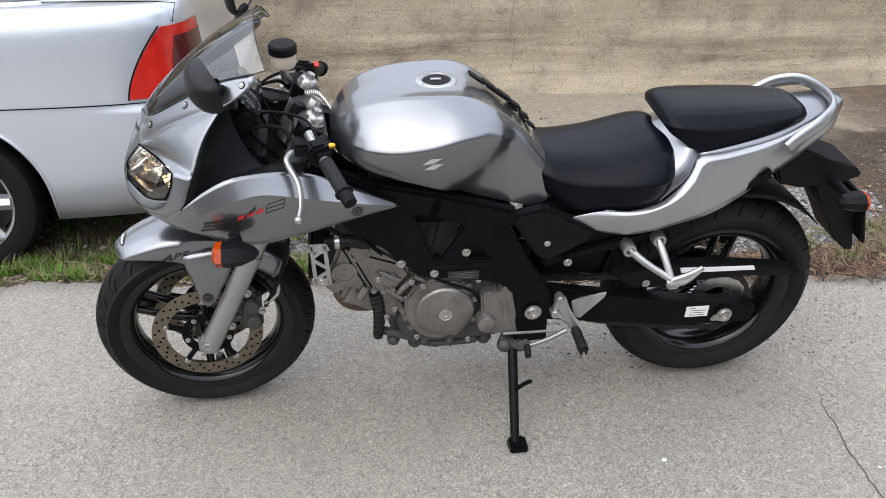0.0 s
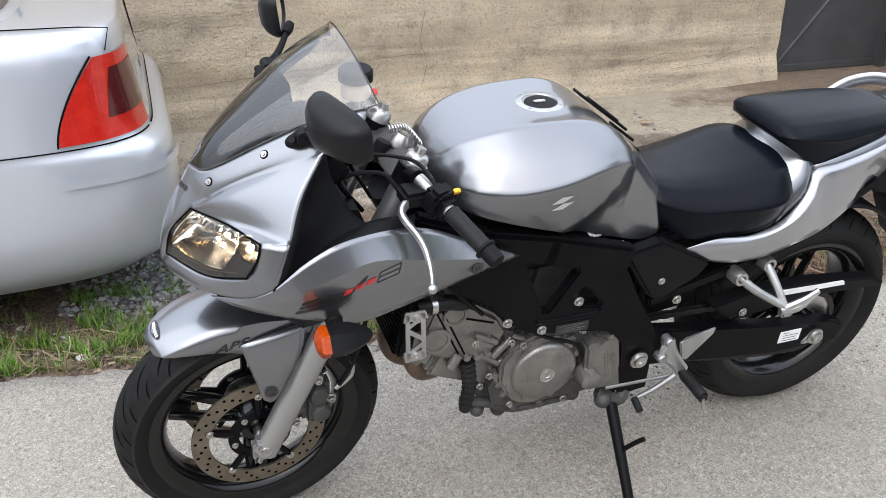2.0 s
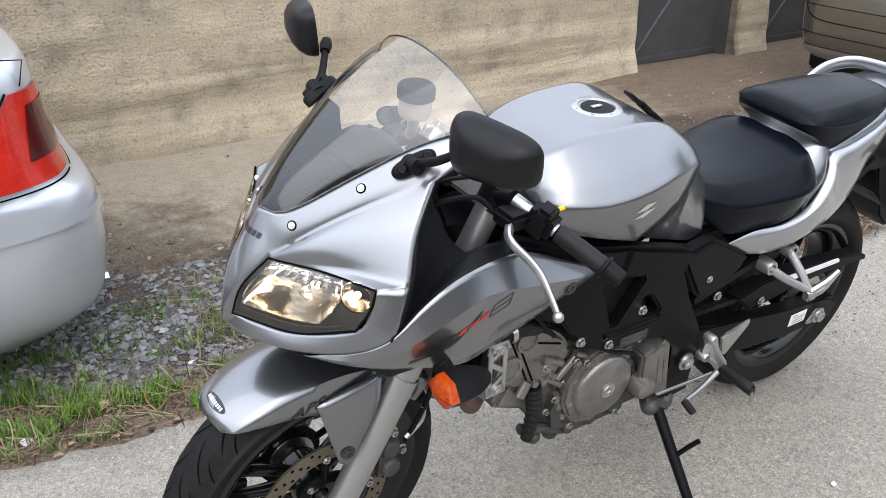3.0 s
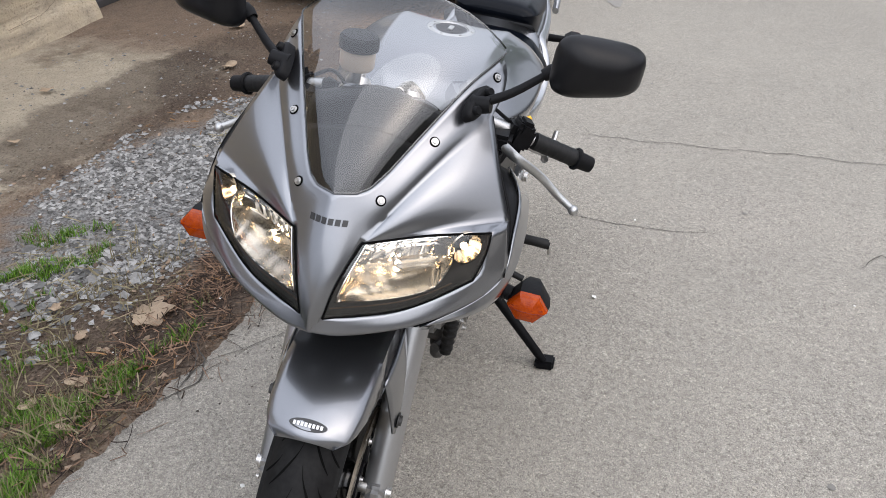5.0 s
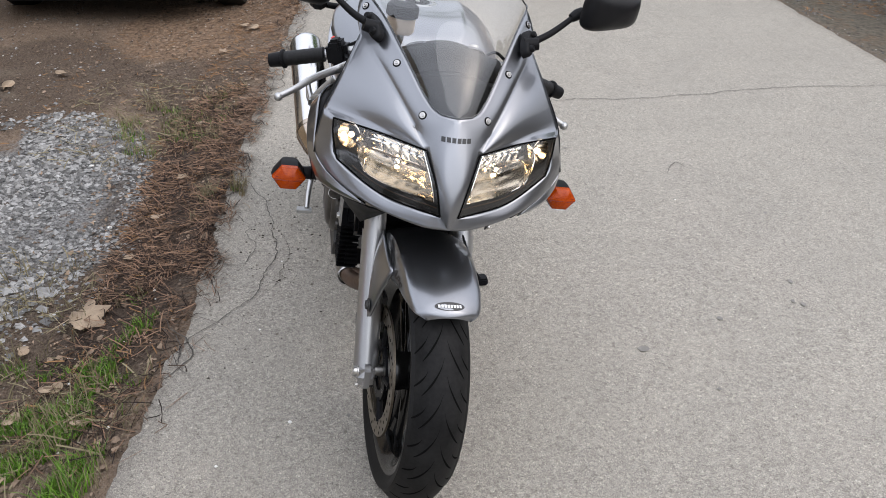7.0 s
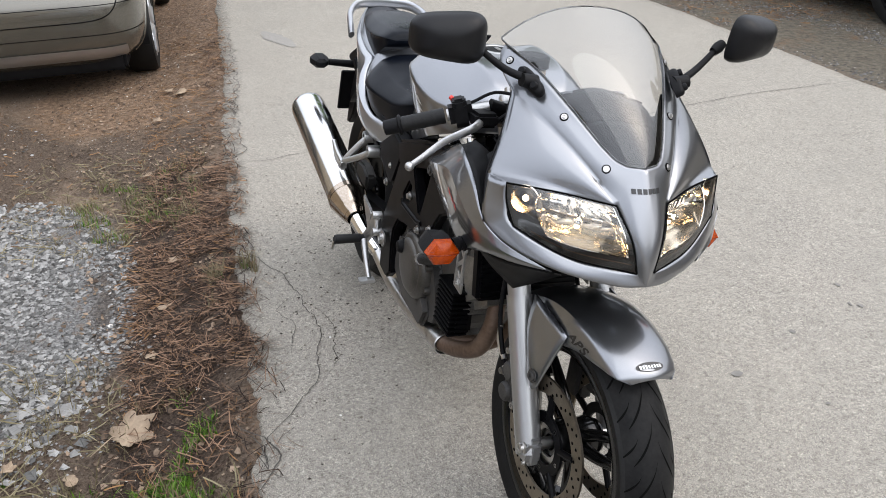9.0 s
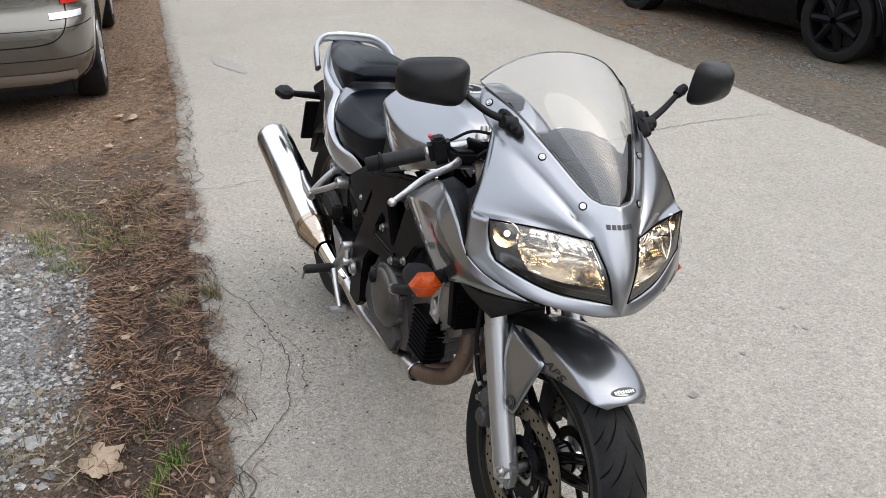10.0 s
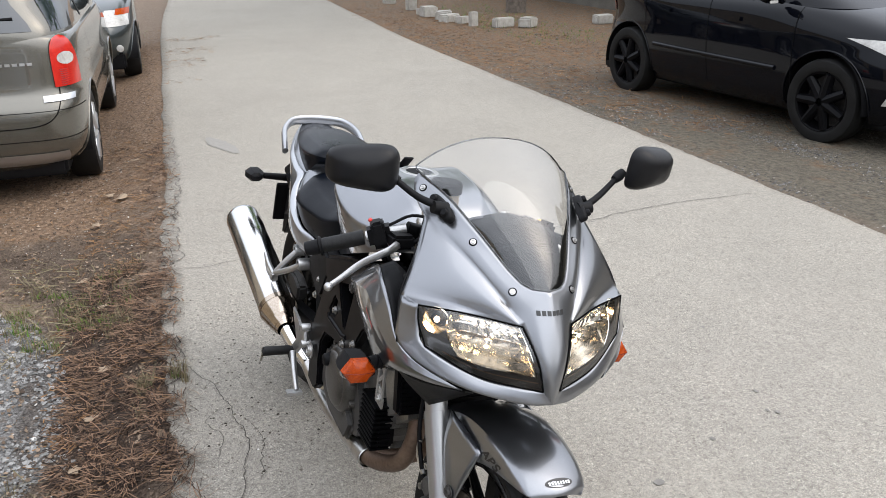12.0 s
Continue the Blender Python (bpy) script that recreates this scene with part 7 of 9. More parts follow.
# ---- handlebars, controls, cockpit ----
t = slab(B(), [(0.265, 0.885), (0.30, 0.905), (0.335, 0.905), (0.350, 0.885), (0.30, 0.870)], -0.135, 0.135, 0.008)
part("top_yoke", steered(t), ENGINE_DARK, bike, "dark top yoke")
t = lathe(B(), [(0.0001, 0.030), (0.014, 0.030), (0.016, 0.024), (0.020, 0.010), (0.020, 0.0)], 20, Matrix.Translation((0.318, 0, 0.898)) @ RAKE.to_track_quat("Z", "Y").to_matrix().to_4x4())
part("steering_nut", steered(t), STEEL, bike)
for s, y_ in ((-1, 1), (1, 1)):
    clamp, inner, end = V((0.292, -0.108, 0.905)), V((0.300, -0.150, 0.915)), V((0.372, -0.345, 0.846))
    t = B()
    tube(t, [inner, inner.lerp(end, 0.40)], 0.012, 12)
    ct = lathe(B(), [(0.025, -0.018), (0.032, -0.018), (0.032, 0.018), (0.025, 0.018)], 24, Matrix.Translation(leg_at(-0.104, 0.675)) @ RAKE.to_track_quat("Z", "Y").to_matrix().to_4x4())
    tube(ct, [clamp, inner], 0.016, 12)
    hb = part("handlebar", steered(flip(t, s)), ALU, bike, "clip-on handlebar with black rubber grip")
    part("bar_clamp", steered(flip(ct, s)), BLACK_PAINT, hb, "black bar clamp")
    d = (end - inner).normalized()
    g0 = inner.lerp(end, 0.42)
    t = tube(B(), [g0.lerp(end - d * 0.030, i / 84) for i in range(85)], 0.0160, 20, ribs=5, rib=0.0004)
    gm2 = d.to_track_quat("Z", "Y").to_matrix().to_4x4()
    part("grip", steered(flip(t, s)), RUBBER_CLEAN, hb, "black rubber grip")
    t = lathe(B(), [(0.0175, -0.006), (0.021, -0.004), (0.021, 0.0), (0.0165, 0.002), (0.0150, 0.030), (0.010, 0.032), (0.0001, 0.032)], 20, Matrix.Translation(end - d * 0.032) @ gm2)
    part("bar_end", steered(flip(t, s)), BLACK_PLASTIC, hb)
    c = inner.lerp(end, 0.27)
    m = Matrix.Translation(c) @ gm2
    t = B()
    box(t, (0, 0, 0), (0.052, 0.056, 0.048), 0.011, m)
    box(t, (-0.008, 0.018, 0.0), (0.040, 0.030, 0.030), 0.007, m)
    sb = part("switch_box", steered(flip(t, s)), BLACK_PLASTIC, hb, "black switch housing")
    t = B()
    up = V((0, -0.15, 1)).normalized()
    btn = c + V((0.014, 0.010, 0.026))
    slab(t, [(-0.006, -0.006), (0.007, -0.008), (0.009, 0.003), (0.002, 0.008), (-0.006, 0.006)], -0.004, 0.004, 0.0015, 1, Matrix.Translation(btn + V((0.012, -0.02, -0.006))) @ Matrix.Rotation(radians(40), 4, "X"))
    part("switch_button", steered(flip(t, s)), YELLOW if s < 0 else RED_PLASTIC, sb, "yellow signal button" if s < 0 else "red stop switch")
    # lever with ball end
    t = B()
    p0 = c + V((-0.052, 0.022, -0.006))
    tube(t, [p0 + V((0.012, 0.02, 0)), p0, V((0.246, -0.208, 0.884)), V((0.262, -0.243, 0.860)), V((0.269, -0.266, 0.843)), V((0.268, -0.296, 0.820)), V((0.260, -0.325, 0.805))], (0.0085, 0.0052), 10, 28, 1.3)
    ball(t, (0.259, -0.327, 0.804), 0.0095, 12)
    part("lever", steered(flip(t, s)), ALU, hb, "silver hand lever with ball end")
    t = B()
    box(t, p0 + V((0.016, 0.012, 0.004)), (0.050, 0.052, 0.030), 0.007)
    tube(t, [c + V((-0.01, 0.02, 0)), p0 + V((0.02, 0.01, 0))], 0.013, 10)
    part("lever_perch", steered(flip(t, s)), BLACK_PLASTIC, hb)
    t = B()
    tube(t, [p0 + V((0.0, 0.03, 0.0)), p0 + V((-0.03, 0.06, 0.03)), V((0.17, -0.09, 0.90)), V((0.23, -0.05, 0.80))], 0.0045, 8, 18)
    tube(t, [c + V((0, 0.02, 0.02)), c + V((-0.03, 0.07, 0.05)), V((0.20, -0.07, 0.93)), V((0.25, -0.04, 0.82))], 0.0035, 8, 18)
    part("control_cable", steered(flip(t, s)), BLACK_PLASTIC, hb)
t = lathe(B(), [(0.0001, 0.0), (0.026, 0.0), (0.030, 0.006), (0.030, 0.034)], 28, Matrix.Translation((0.262, 0.090, 0.972)))
rv_ = part("brake_reservoir", steered(t), FLUID, bike, "translucent brake fluid reservoir with black lid")
t = lathe(B(), [(0.031, 0.034), (0.034, 0.036), (0.034, 0.054), (0.030, 0.059), (0.0001, 0.060)], 28, Matrix.Translation((0.262, 0.090, 0.972)))
part("lid", steered(t), BLACK_PLASTIC, rv_, "black ribbed lid")
t = B()
tube(t, [(0.262, 0.090, 0.985), (0.262, 0.092, 0.950), (0.270, 0.11, 0.925)], 0.011, 10, 6)
part("reservoir_bracket", steered(t), ALU, rv_)
# coiled lanyard by the key
t = B()
base = cr([(0.305, 0.02, 0.930), (0.335, 0.005, 0.935), (0.362, -0.015, 0.905)], 90)
tube(t, [p + V((0, 0.007 * math.cos(i * 0.9), 0.007 * math.sin(i * 0.9))) for i, p in enumerate(base)], 0.0018, 5)
part("key_coil", steered(t), STEEL, bike, "coiled spring keyring cord")
t = B()
lathe(t, [(0.0001, 0.012), (0.014, 0.012), (0.016, 0.0), (0.016, -0.03)], 20, Matrix.Translation((0.285, 0, 0.905)) @ RAKE.to_track_quat("Z", "Y").to_matrix().to_4x4())
part("ignition_lock", steered(t), BLACK_PLASTIC, bike)
t = slab(B(), [(0.075, 0.885), (0.155, 0.955), (0.185, 0.950), (0.205, 0.920), (0.185, 0.890), (0.12, 0.865)], -0.105, 0.105, 0.012)
ip = part("instrument_panel", t, BLACK_PLASTIC, bike, "black instrument panel")
for y in (-0.05, 0.045):
    t = lathe(B(), [(0.0001, 0.004), (0.036, 0.004), (0.040, 0.006), (0.042, 0.0)], 28, Matrix.Translation((0.172, y, 0.955)) @ V((0.75, 0, 0.65)).to_track_quat("Z", "Y").to_matrix().to_4x4())
    part("dial", t, CAR_GLASS, ip)
t = B()
coons(t, [(-0.060, -0.03, 0.885), (-0.066, 0, 0.895), (-0.060, 0.03, 0.885)], [(0.085, -0.105, 0.935), (0.075, 0, 0.955), (0.085, 0.105, 0.935)], [(-0.060, -0.03, 0.885), (0.0, -0.075, 0.905), (0.085, -0.105, 0.935)], [(-0.060, 0.03, 0.885), (0.0, 0.075, 0.905), (0.085, 0.105, 0.935)], 10, 10)
part("screen_liner", t, LINER, bike, "black liner under the windscreen", 60, 0.002)
t = B()
coons(t, [(0.083, -0.105, 0.934), (0.073, 0, 0.953), (0.083, 0.105, 0.934)], [(0.158, -0.118, 0.962), (0.150, 0, 0.996), (0.158, 0.118, 0.962)], [(0.083, -0.105, 0.934), (0.118, -0.114, 0.954), (0.158, -0.118, 0.962)], [(0.083, 0.105, 0.934), (0.118, 0.114, 0.954), (0.158, 0.118, 0.962)], 14, 8, 0.004, (-0.4, 0, 0.9))
part("instrument_hood", t, LINER, bike, "smooth black hood over the instruments", 60, 0.003)
t = slab(B(), [(0.00, 0.76), (0.08, 0.88), (0.20, 0.86), (0.25, 0.74), (0.14, 0.69), (0.02, 0.70)], -0.14, 0.14, 0.02)
part("inner_cowl", t, BLACK_PLASTIC, bike, "black inner cowl behind the headlights")
t = B()
tube(t, [(0.36, 0, 0.70), (0.30, 0, 0.82)], 0.045, 16)
part("steering_head", t, BLACK_PAINT, bike)
for z in (0.66,):
    t = slab(B(), [(0.150, 0.640), (0.215, 0.640), (0.225, 0.680), (0.160, 0.680)], -0.135, 0.135, 0.010)
    part("lower_yoke", steered(t), BLACK_PAINT, bike)

# ---- parked cars: x to the tail, nose at -x, wheels on z = 0 ----
def ring_point(lv, a):
    """A point of a rounded plan outline: lv is (z, tail x, nose x, half width, squareness)."""
    z, xr, xf, hw, n = lv
    c, s = math.cos(a), math.sin(a)
    return V(((xr + xf) / 2 + (xr - xf) / 2 * math.copysign(abs(c) ** (2 / n), c), hw * math.copysign(abs(s) ** (2 / n), s), z))


def level_at(levels, z):
    zs = [q[0] for q in levels]
    return tuple([z] + [float(np.interp(z, zs, [q[i] for q in levels])) for i in range(1, 5)])


def smooth_levels(levels, n):
    a, b = cr([q[:3] for q in levels], n), cr([(q[3], q[4], 0) for q in levels], n)
    return [(p.x, p.y, p.z, q.x, max(q.y, 2.0)) for p, q in zip(a, b)]


def side_angle(lv, x, s):
    """The angle at which the outline passes x on side s."""
    xc, a = (lv[1] + lv[2]) / 2, (lv[1] - lv[2]) / 2
    c = max(-1.0, min(1.0, (x - xc) / a))
    c = math.copysign(abs(c) ** (lv[4] / 2), c)
    return s * math.acos(c)


def rear_angle(lv, y, s):
    """The angle at which the tail of the outline passes |y| on side s."""
    return s * math.asin(min(1.0, abs(y) / lv[3]) ** (lv[4] / 2))


def skin_patch(levels, z0, z1, a0, a1, nz, na, lift):
    """A piece of the body's skin, moved outwards; a0 and a1 are functions of 0..1 up the patch."""
    bm = B()
    rows = []
    for j in range(nz + 1):
        u = j / nz
        lv = level_at(levels, z0 + (z1 - z0) * u)
        row = []
        for i in range(na + 1):
            a = a0(u, lv) + (a1(u, lv) - a0(u, lv)) * i / na
            p, q = ring_point(lv, a), ring_point(lv, a + 0.01)
            t = (q - p).normalized()
            nrm = V((t.y, -t.x, 0.1)).normalized()
            row.append(p + nrm * lift)
        rows.append(row)
    loft(bm, rows, False)
    return bm


def car_wheel(parent, c, r, w_, out, spokes, rim_mat, turn=0.0):
    m = Matrix.Translation(c) @ Matrix.Rotation(radians(turn), 4, "Z") @ (AX if out < 0 else AX.inverted())
    rr = r * 0.70
    t = B()
    lathe(t, [(rr, -w_ * 0.45), (r * 0.80, -w_ * 0.52), (r * 0.95, -w_ * 0.48), (r, -w_ * 0.36), (r * 1.0, 0.0), (r, w_ * 0.36), (r * 0.95, w_ * 0.48), (r * 0.80, w_ * 0.52), (rr + 0.004, w_ * 0.47), (rr, w_ * 0.40)], 56, m)
    ty = B()
    lathe(ty, [(rr - 0.001, w_ * 0.46), (rr - 0.012, w_ * 0.44), (rr - 0.020, w_ * 0.25), (rr - 0.03, -w_ * 0.4)], 56, m)
    arms = []
    for k in range(spokes):
        a = 2 * math.pi * k / spokes
        arms.append(tube(B(), [m @ V((0.03 * math.cos(a), 0.03 * math.sin(a), w_ * 0.34)), m @ V(((rr - 0.012) * math.cos(a), (rr - 0.012) * math.sin(a), w_ * 0.36))], (r * 0.14, r * 0.105), 8, 0))
    lathe(ty, [(0.0001, w_ * 0.40), (0.030, w_ * 0.40), (0.050, w_ * 0.34), (0.06, w_ * 0.2)], 20, m)
    wo = part("wheel", ty, rim_mat, parent)
    part("tyre", t, RUBBER, wo)
    d = lathe(B(), [(0.0001, -0.01), (rr - 0.03, -0.01), (rr - 0.03, -0.03)], 40, m)
    part("brake_drum", d, ENGINE_DARK, wo)
    for arm in arms:
        part("spoke", arm, rim_mat, wo)
    return wo


def car(name, m, label, paint, lower, cabin, glass, wheels, r, rim_mat, spokes, group="parked cars", turn=0.0):
    """A car body from stacked plan outlines, wheel arches cut through, glass band round the cabin."""
    root = thing(name, m, label, "car", group)
    lv = smooth_levels(lower, 44)
    t = B()
    n = 128
    rings = [[ring_point(q, 2 * math.pi * k / n) for k in range(n)] for q in lv]
    loft(t, rings)
    bmesh.ops.recalc_face_normals(t, faces=t.faces)
    me = bpy.data.meshes.new("body")
    t.to_mesh(me)
    t.free()
    tmp = bpy.data.objects.new("body", me)
    scene.collection.objects.link(tmp)
    cut = B()
    hw = max(q[3] for q in lower)
    for x in wheels:
        for s in (-1, 1):
            mm = Matrix.Translation((x, s * hw, r)) @ AX
            lathe(cut, [(0.0001, -0.24), (r + 0.055, -0.24), (r + 0.055, 0.24), (0.0001, 0.24)], 40, mm)
    bmesh.ops.recalc_face_normals(cut, faces=cut.faces)
    cme = bpy.data.meshes.new("arch")
    cut.to_mesh(cme)
    cut.free()
    tool = bpy.data.objects.new("arch", cme)
    scene.collection.objects.link(tool)
    bo = tmp.modifiers.new("arches", "BOOLEAN")
    bo.operation, bo.object, bo.solver = "DIFFERENCE", tool, "EXACT"
    done = bpy.data.meshes.new_from_object(tmp.evaluated_get(bpy.context.evaluated_depsgraph_get()))
    bpy.data.objects.remove(tmp)
    bpy.data.objects.remove(tool)
    done.name = "body"
    done.materials.clear()
    done.materials.append(paint)
    done.shade_smooth()
    done.set_sharp_from_angle(angle=radians(35))
    body = new("body", done)
    body.parent = root
    cv = smooth_levels(cabin, 24)
    t = B()
    loft(t, [[ring_point(q, 2 * math.pi * k / 96) for k in range(96)] for q in cv])
    part("cabin", t, paint, root, "", 40)
    z0, z1 = glass
    for nm, x0, x1, sides in (("side_window", 0, 0, (-1, 1)),):
        for s in sides:
            a = skin_patch(cv, z0, z1, lambda u, l, s=s: side_angle(l, l[1] - 0.10 - 0.05 * u, s), lambda u, l, s=s: side_angle(l, l[2] + 0.14 + 0.05 * u, s), 8, 40, 0.004)
            w_ = part("side_window", a, CAR_GLASS, root, "dark side window", 60)
            for k in (0.36, 0.66):
                pl = skin_patch(cv, z0, z1, lambda u, l, s=s, k=k: side_angle(l, l[1] + (l[2] - l[1]) * k - 0.03, s), lambda u, l, s=s, k=k: side_angle(l, l[1] + (l[2] - l[1]) * k + 0.03, s), 8, 2, 0.007)
                part("pillar", pl, BLACK_PLASTIC, w_)
    rear = skin_patch(cv, z0 + 0.01, z1, lambda u, l: -side_angle(l, l[1] - 0.03, 1) * 0.93, lambda u, l: side_angle(l, l[1] - 0.03, 1) * 0.93, 8, 16, 0.005)
    part("rear_window", rear, CAR_GLASS, root, "dark rear window", 60)
    front = skin_patch(cv, z0 + 0.01, z1, lambda u, l: side_angle(l, l[2] + 0.05, 1) * 1.01, lambda u, l: 2 * math.pi - side_angle(l, l[2] + 0.05, 1) * 1.01, 8, 16, 0.005)
    part("windscreen", front, CAR_GLASS, root, "dark windscreen", 60)
    for x in wheels:
        for s in (-1, 1):
            car_wheel(root, (x, s * (hw - 0.115), r), r, 0.195, s, spokes, rim_mat, turn if x == wheels[-1] else 0.0)
            t = B()
            lathe(t, [(r + 0.0535, -0.20), (r + 0.0535, 0.0)], 40, Matrix.Translation((x, s * (hw - 0.03), r)) @ (AX if s < 0 else AX.inverted()), (-8, 188) if s < 0 else (172, 368))
            ring = [(x + (r + 0.060) * math.cos(radians(a)), r + (r + 0.060) * math.sin(radians(a))) for a in range(-12, 193, 8)]
            lip = tube(B(), [ring_point(level_at(lv, pz), side_angle(level_at(lv, pz), px, s)) for px, pz in ring if pz > lv[0][0] + 0.01], 0.007, 8)
            part("arch_lip", lip, paint, root)
            part("arch_liner", t, BLACK_PLASTIC, root)
    t = box(B(), ((wheels[0] + wheels[-1]) / 2, 0, 0.25), (abs(wheels[0] - wheels[-1]) + 1.2, hw * 1.6, 0.18), 0.02)
    part("underbody", t, BLACK_PLASTIC, root)
    return root, lv, cv


def seam(root, lv, z, a0, a1, h=0.006, lift=0.005, mat=None, name="panel_gap"):
    """A horizontal gap or strip in the skin between two angles."""
    part(name, skin_patch(lv, z - h / 2, z + h / 2, lambda u, l: a0(l), lambda u, l: a1(l), 1, 40, lift), mat or GROOVE, root)


def upright_gap(root, lv, z0, z1, x0, x1, s, wd=0.005):
    part("door_gap", skin_patch(lv, z0, z1, lambda u, l: side_angle(l, x0 + (x1 - x0) * u - wd, s), lambda u, l: side_angle(l, x0 + (x1 - x0) * u, s), 16, 1, 0.0045), GROOVE, root)


# silver saloon beside the wall, tail towards the gates
low = [(0.20, -0.12, -4.30, 0.76, 8), (0.26, -0.04, -4.40, 0.81, 8), (0.34, -0.015, -4.44, 0.835, 8), (0.47, 0.0, -4.46, 0.845, 8), (0.58, -0.005, -4.45, 0.85, 8), (0.645, -0.02, -4.42, 0.85, 8), (0.69, -0.075, -4.38, 0.848, 8), (0.80, -0.10, -4.20, 0.845, 8),
       (0.90, -0.115, -3.85, 0.838, 8), (0.98, -0.125, -3.45, 0.825, 8), (1.02, -0.135, -3.20, 0.80, 8), (1.035, -0.155, -3.0, 0.765, 8), (1.04, -0.25, -2.9, 0.66, 8)]
cab = [(0.98, -0.36, -3.20, 0.765, 6), (1.06, -0.48, -3.02, 0.745, 6), (1.20, -0.74, -2.62, 0.68, 5.5), (1.33, -1.02, -2.25, 0.61, 8), (1.40, -1.25, -2.05, 0.53, 4.5), (1.425, -1.45, -1.90, 0.38, 4)]
silver, lv, cv = car("saloon_car", pose(-0.045, 1.925, -0.145), "silver saloon car parked on the verge beside the wall", SILVER_CAR, low, cab, (1.05, 1.34), (-1.06, -3.72), 0.305, PAINT_SILVER, 7)
for s in (-1, 1):
    t = skin_patch(lv, 0.700, 0.955, lambda u, l, s=s: side_angle(l, -0.355 + 0.13 * u ** 1.6, s), lambda u, l, s=s: rear_angle(l, l[3] - 0.30, s), 14, 26, 0.006)
    tl = part("tail_lamp", t, RED_LENS, silver, "red tail lamp with a smoked rear part", 60)
    t = skin_patch(lv, 0.765, 0.915, lambda u, l, s=s: side_angle(l, l[1] - 0.11 + 0.04 * u, s), lambda u, l, s=s: rear_angle(l, l[3] - 0.298, s), 6, 14, 0.0085)
    part("smoked_panel", t, SMOKED_RED, tl)
    edge = []
    for u in np.linspace(0, 1, 18):
        l = level_at(lv, 0.697 + 0.262 * u)
        edge.append(ring_point(l, side_angle(l, -0.360 + 0.13 * u ** 1.6, s)) + V((0.002, s * 0.004, 0)))
    t = tube(B(), edge, 0.003, 6)
    part("lamp_seal", t, GROOVE, tl)
    seam(silver, lv, 0.686, lambda l, s=s: side_angle(l, -1.06, s), lambda l, s=s: rear_angle(l, l[3] - 0.25, s), 0.0045)
    t = tube(B(), [ring_point(level_at(lv, 0.965), rear_angle(level_at(lv, 0.965), 0.70, s)) + V((0.002, 0, 0)), (-0.165, s * 0.70, 1.034), (-0.25, s * 0.70, 1.040), (-0.75, s * 0.69, 1.042)], 0.002, 6)
    part("lid_gap", t, GROOVE, silver)
    t = skin_patch(lv, 0.565, 0.592, lambda u, l, s=s: side_angle(l, -0.36, s), lambda u, l, s=s: 0.0, 4, 30, 0.012)
    part("bumper_strip", t, SILVER_CAR, silver, "", 40)
    upright_gap(silver, lv, 0.30, 0.98, -1.55, -1.50, s)
    upright_gap(silver, lv, 0.30, 0.98, -2.45, -2.45, s)
seam(silver, lv, 0.686, lambda l: -side_angle(l, l[1] - 0.02, 1) * 0.75, lambda l: side_angle(l, l[1] - 0.02, 1) * 0.75, 0.005)
tagged(part("tail_pipe", lathe(B(), [(0.020, -0.12), (0.026, -0.12), (0.026, 0.03), (0.022, 0.03), (0.020, -0.10)], 20, Matrix.Translation((-0.035, -0.42, 0.215)) @ Matrix.Rotation(radians(90), 4, "Y")), CHROME, silver), "bright exhaust tip")
t = tube(B(), [(-0.50, -0.02, 1.03), (-0.48, -0.02, 1.10), (-0.47, -0.02, 1.13)], (0.012, 0.008), 8)
part("aerial_base", t, BLACK_PLASTIC, silver)

# tan people carrier further along, seen from its tail
low = [(0.22, -0.12, -4.10, 0.76, 9), (0.30, -0.03, -4.20, 0.83, 9), (0.42, 0.0, -4.25, 0.86, 9), (0.58, 0.0, -4.26, 0.872, 9), (0.66, -0.03, -4.22, 0.872, 9), (0.72, -0.06, -4.15, 0.868, 9), (0.90, -0.075, -3.80, 0.86, 9), (1.02, -0.085, -3.45, 0.835, 9), (1.06, -0.11, -3.3, 0.80, 9)]
cab = [(1.00, -0.08, -3.50, 0.83, 8), (1.10, -0.10, -3.35, 0.805, 8), (1.30, -0.20, -2.90, 0.745, 5.5), (1.48, -0.34, -2.50, 0.68, 9), (1.58, -0.48, -2.25, 0.60, 4.5), (1.625, -0.70, -1.95, 0.45, 4)]
tan, lv, cv = car("people_carrier", pose(4.58, 1.62, -0.135, 0, 0, 176.5), "tan metallic people carrier parked on the leafy verge", TAN_CAR, low, cab, (1.07, 1.50), (-0.72, -3.28), 0.31, PAINT_SILVER, 7)
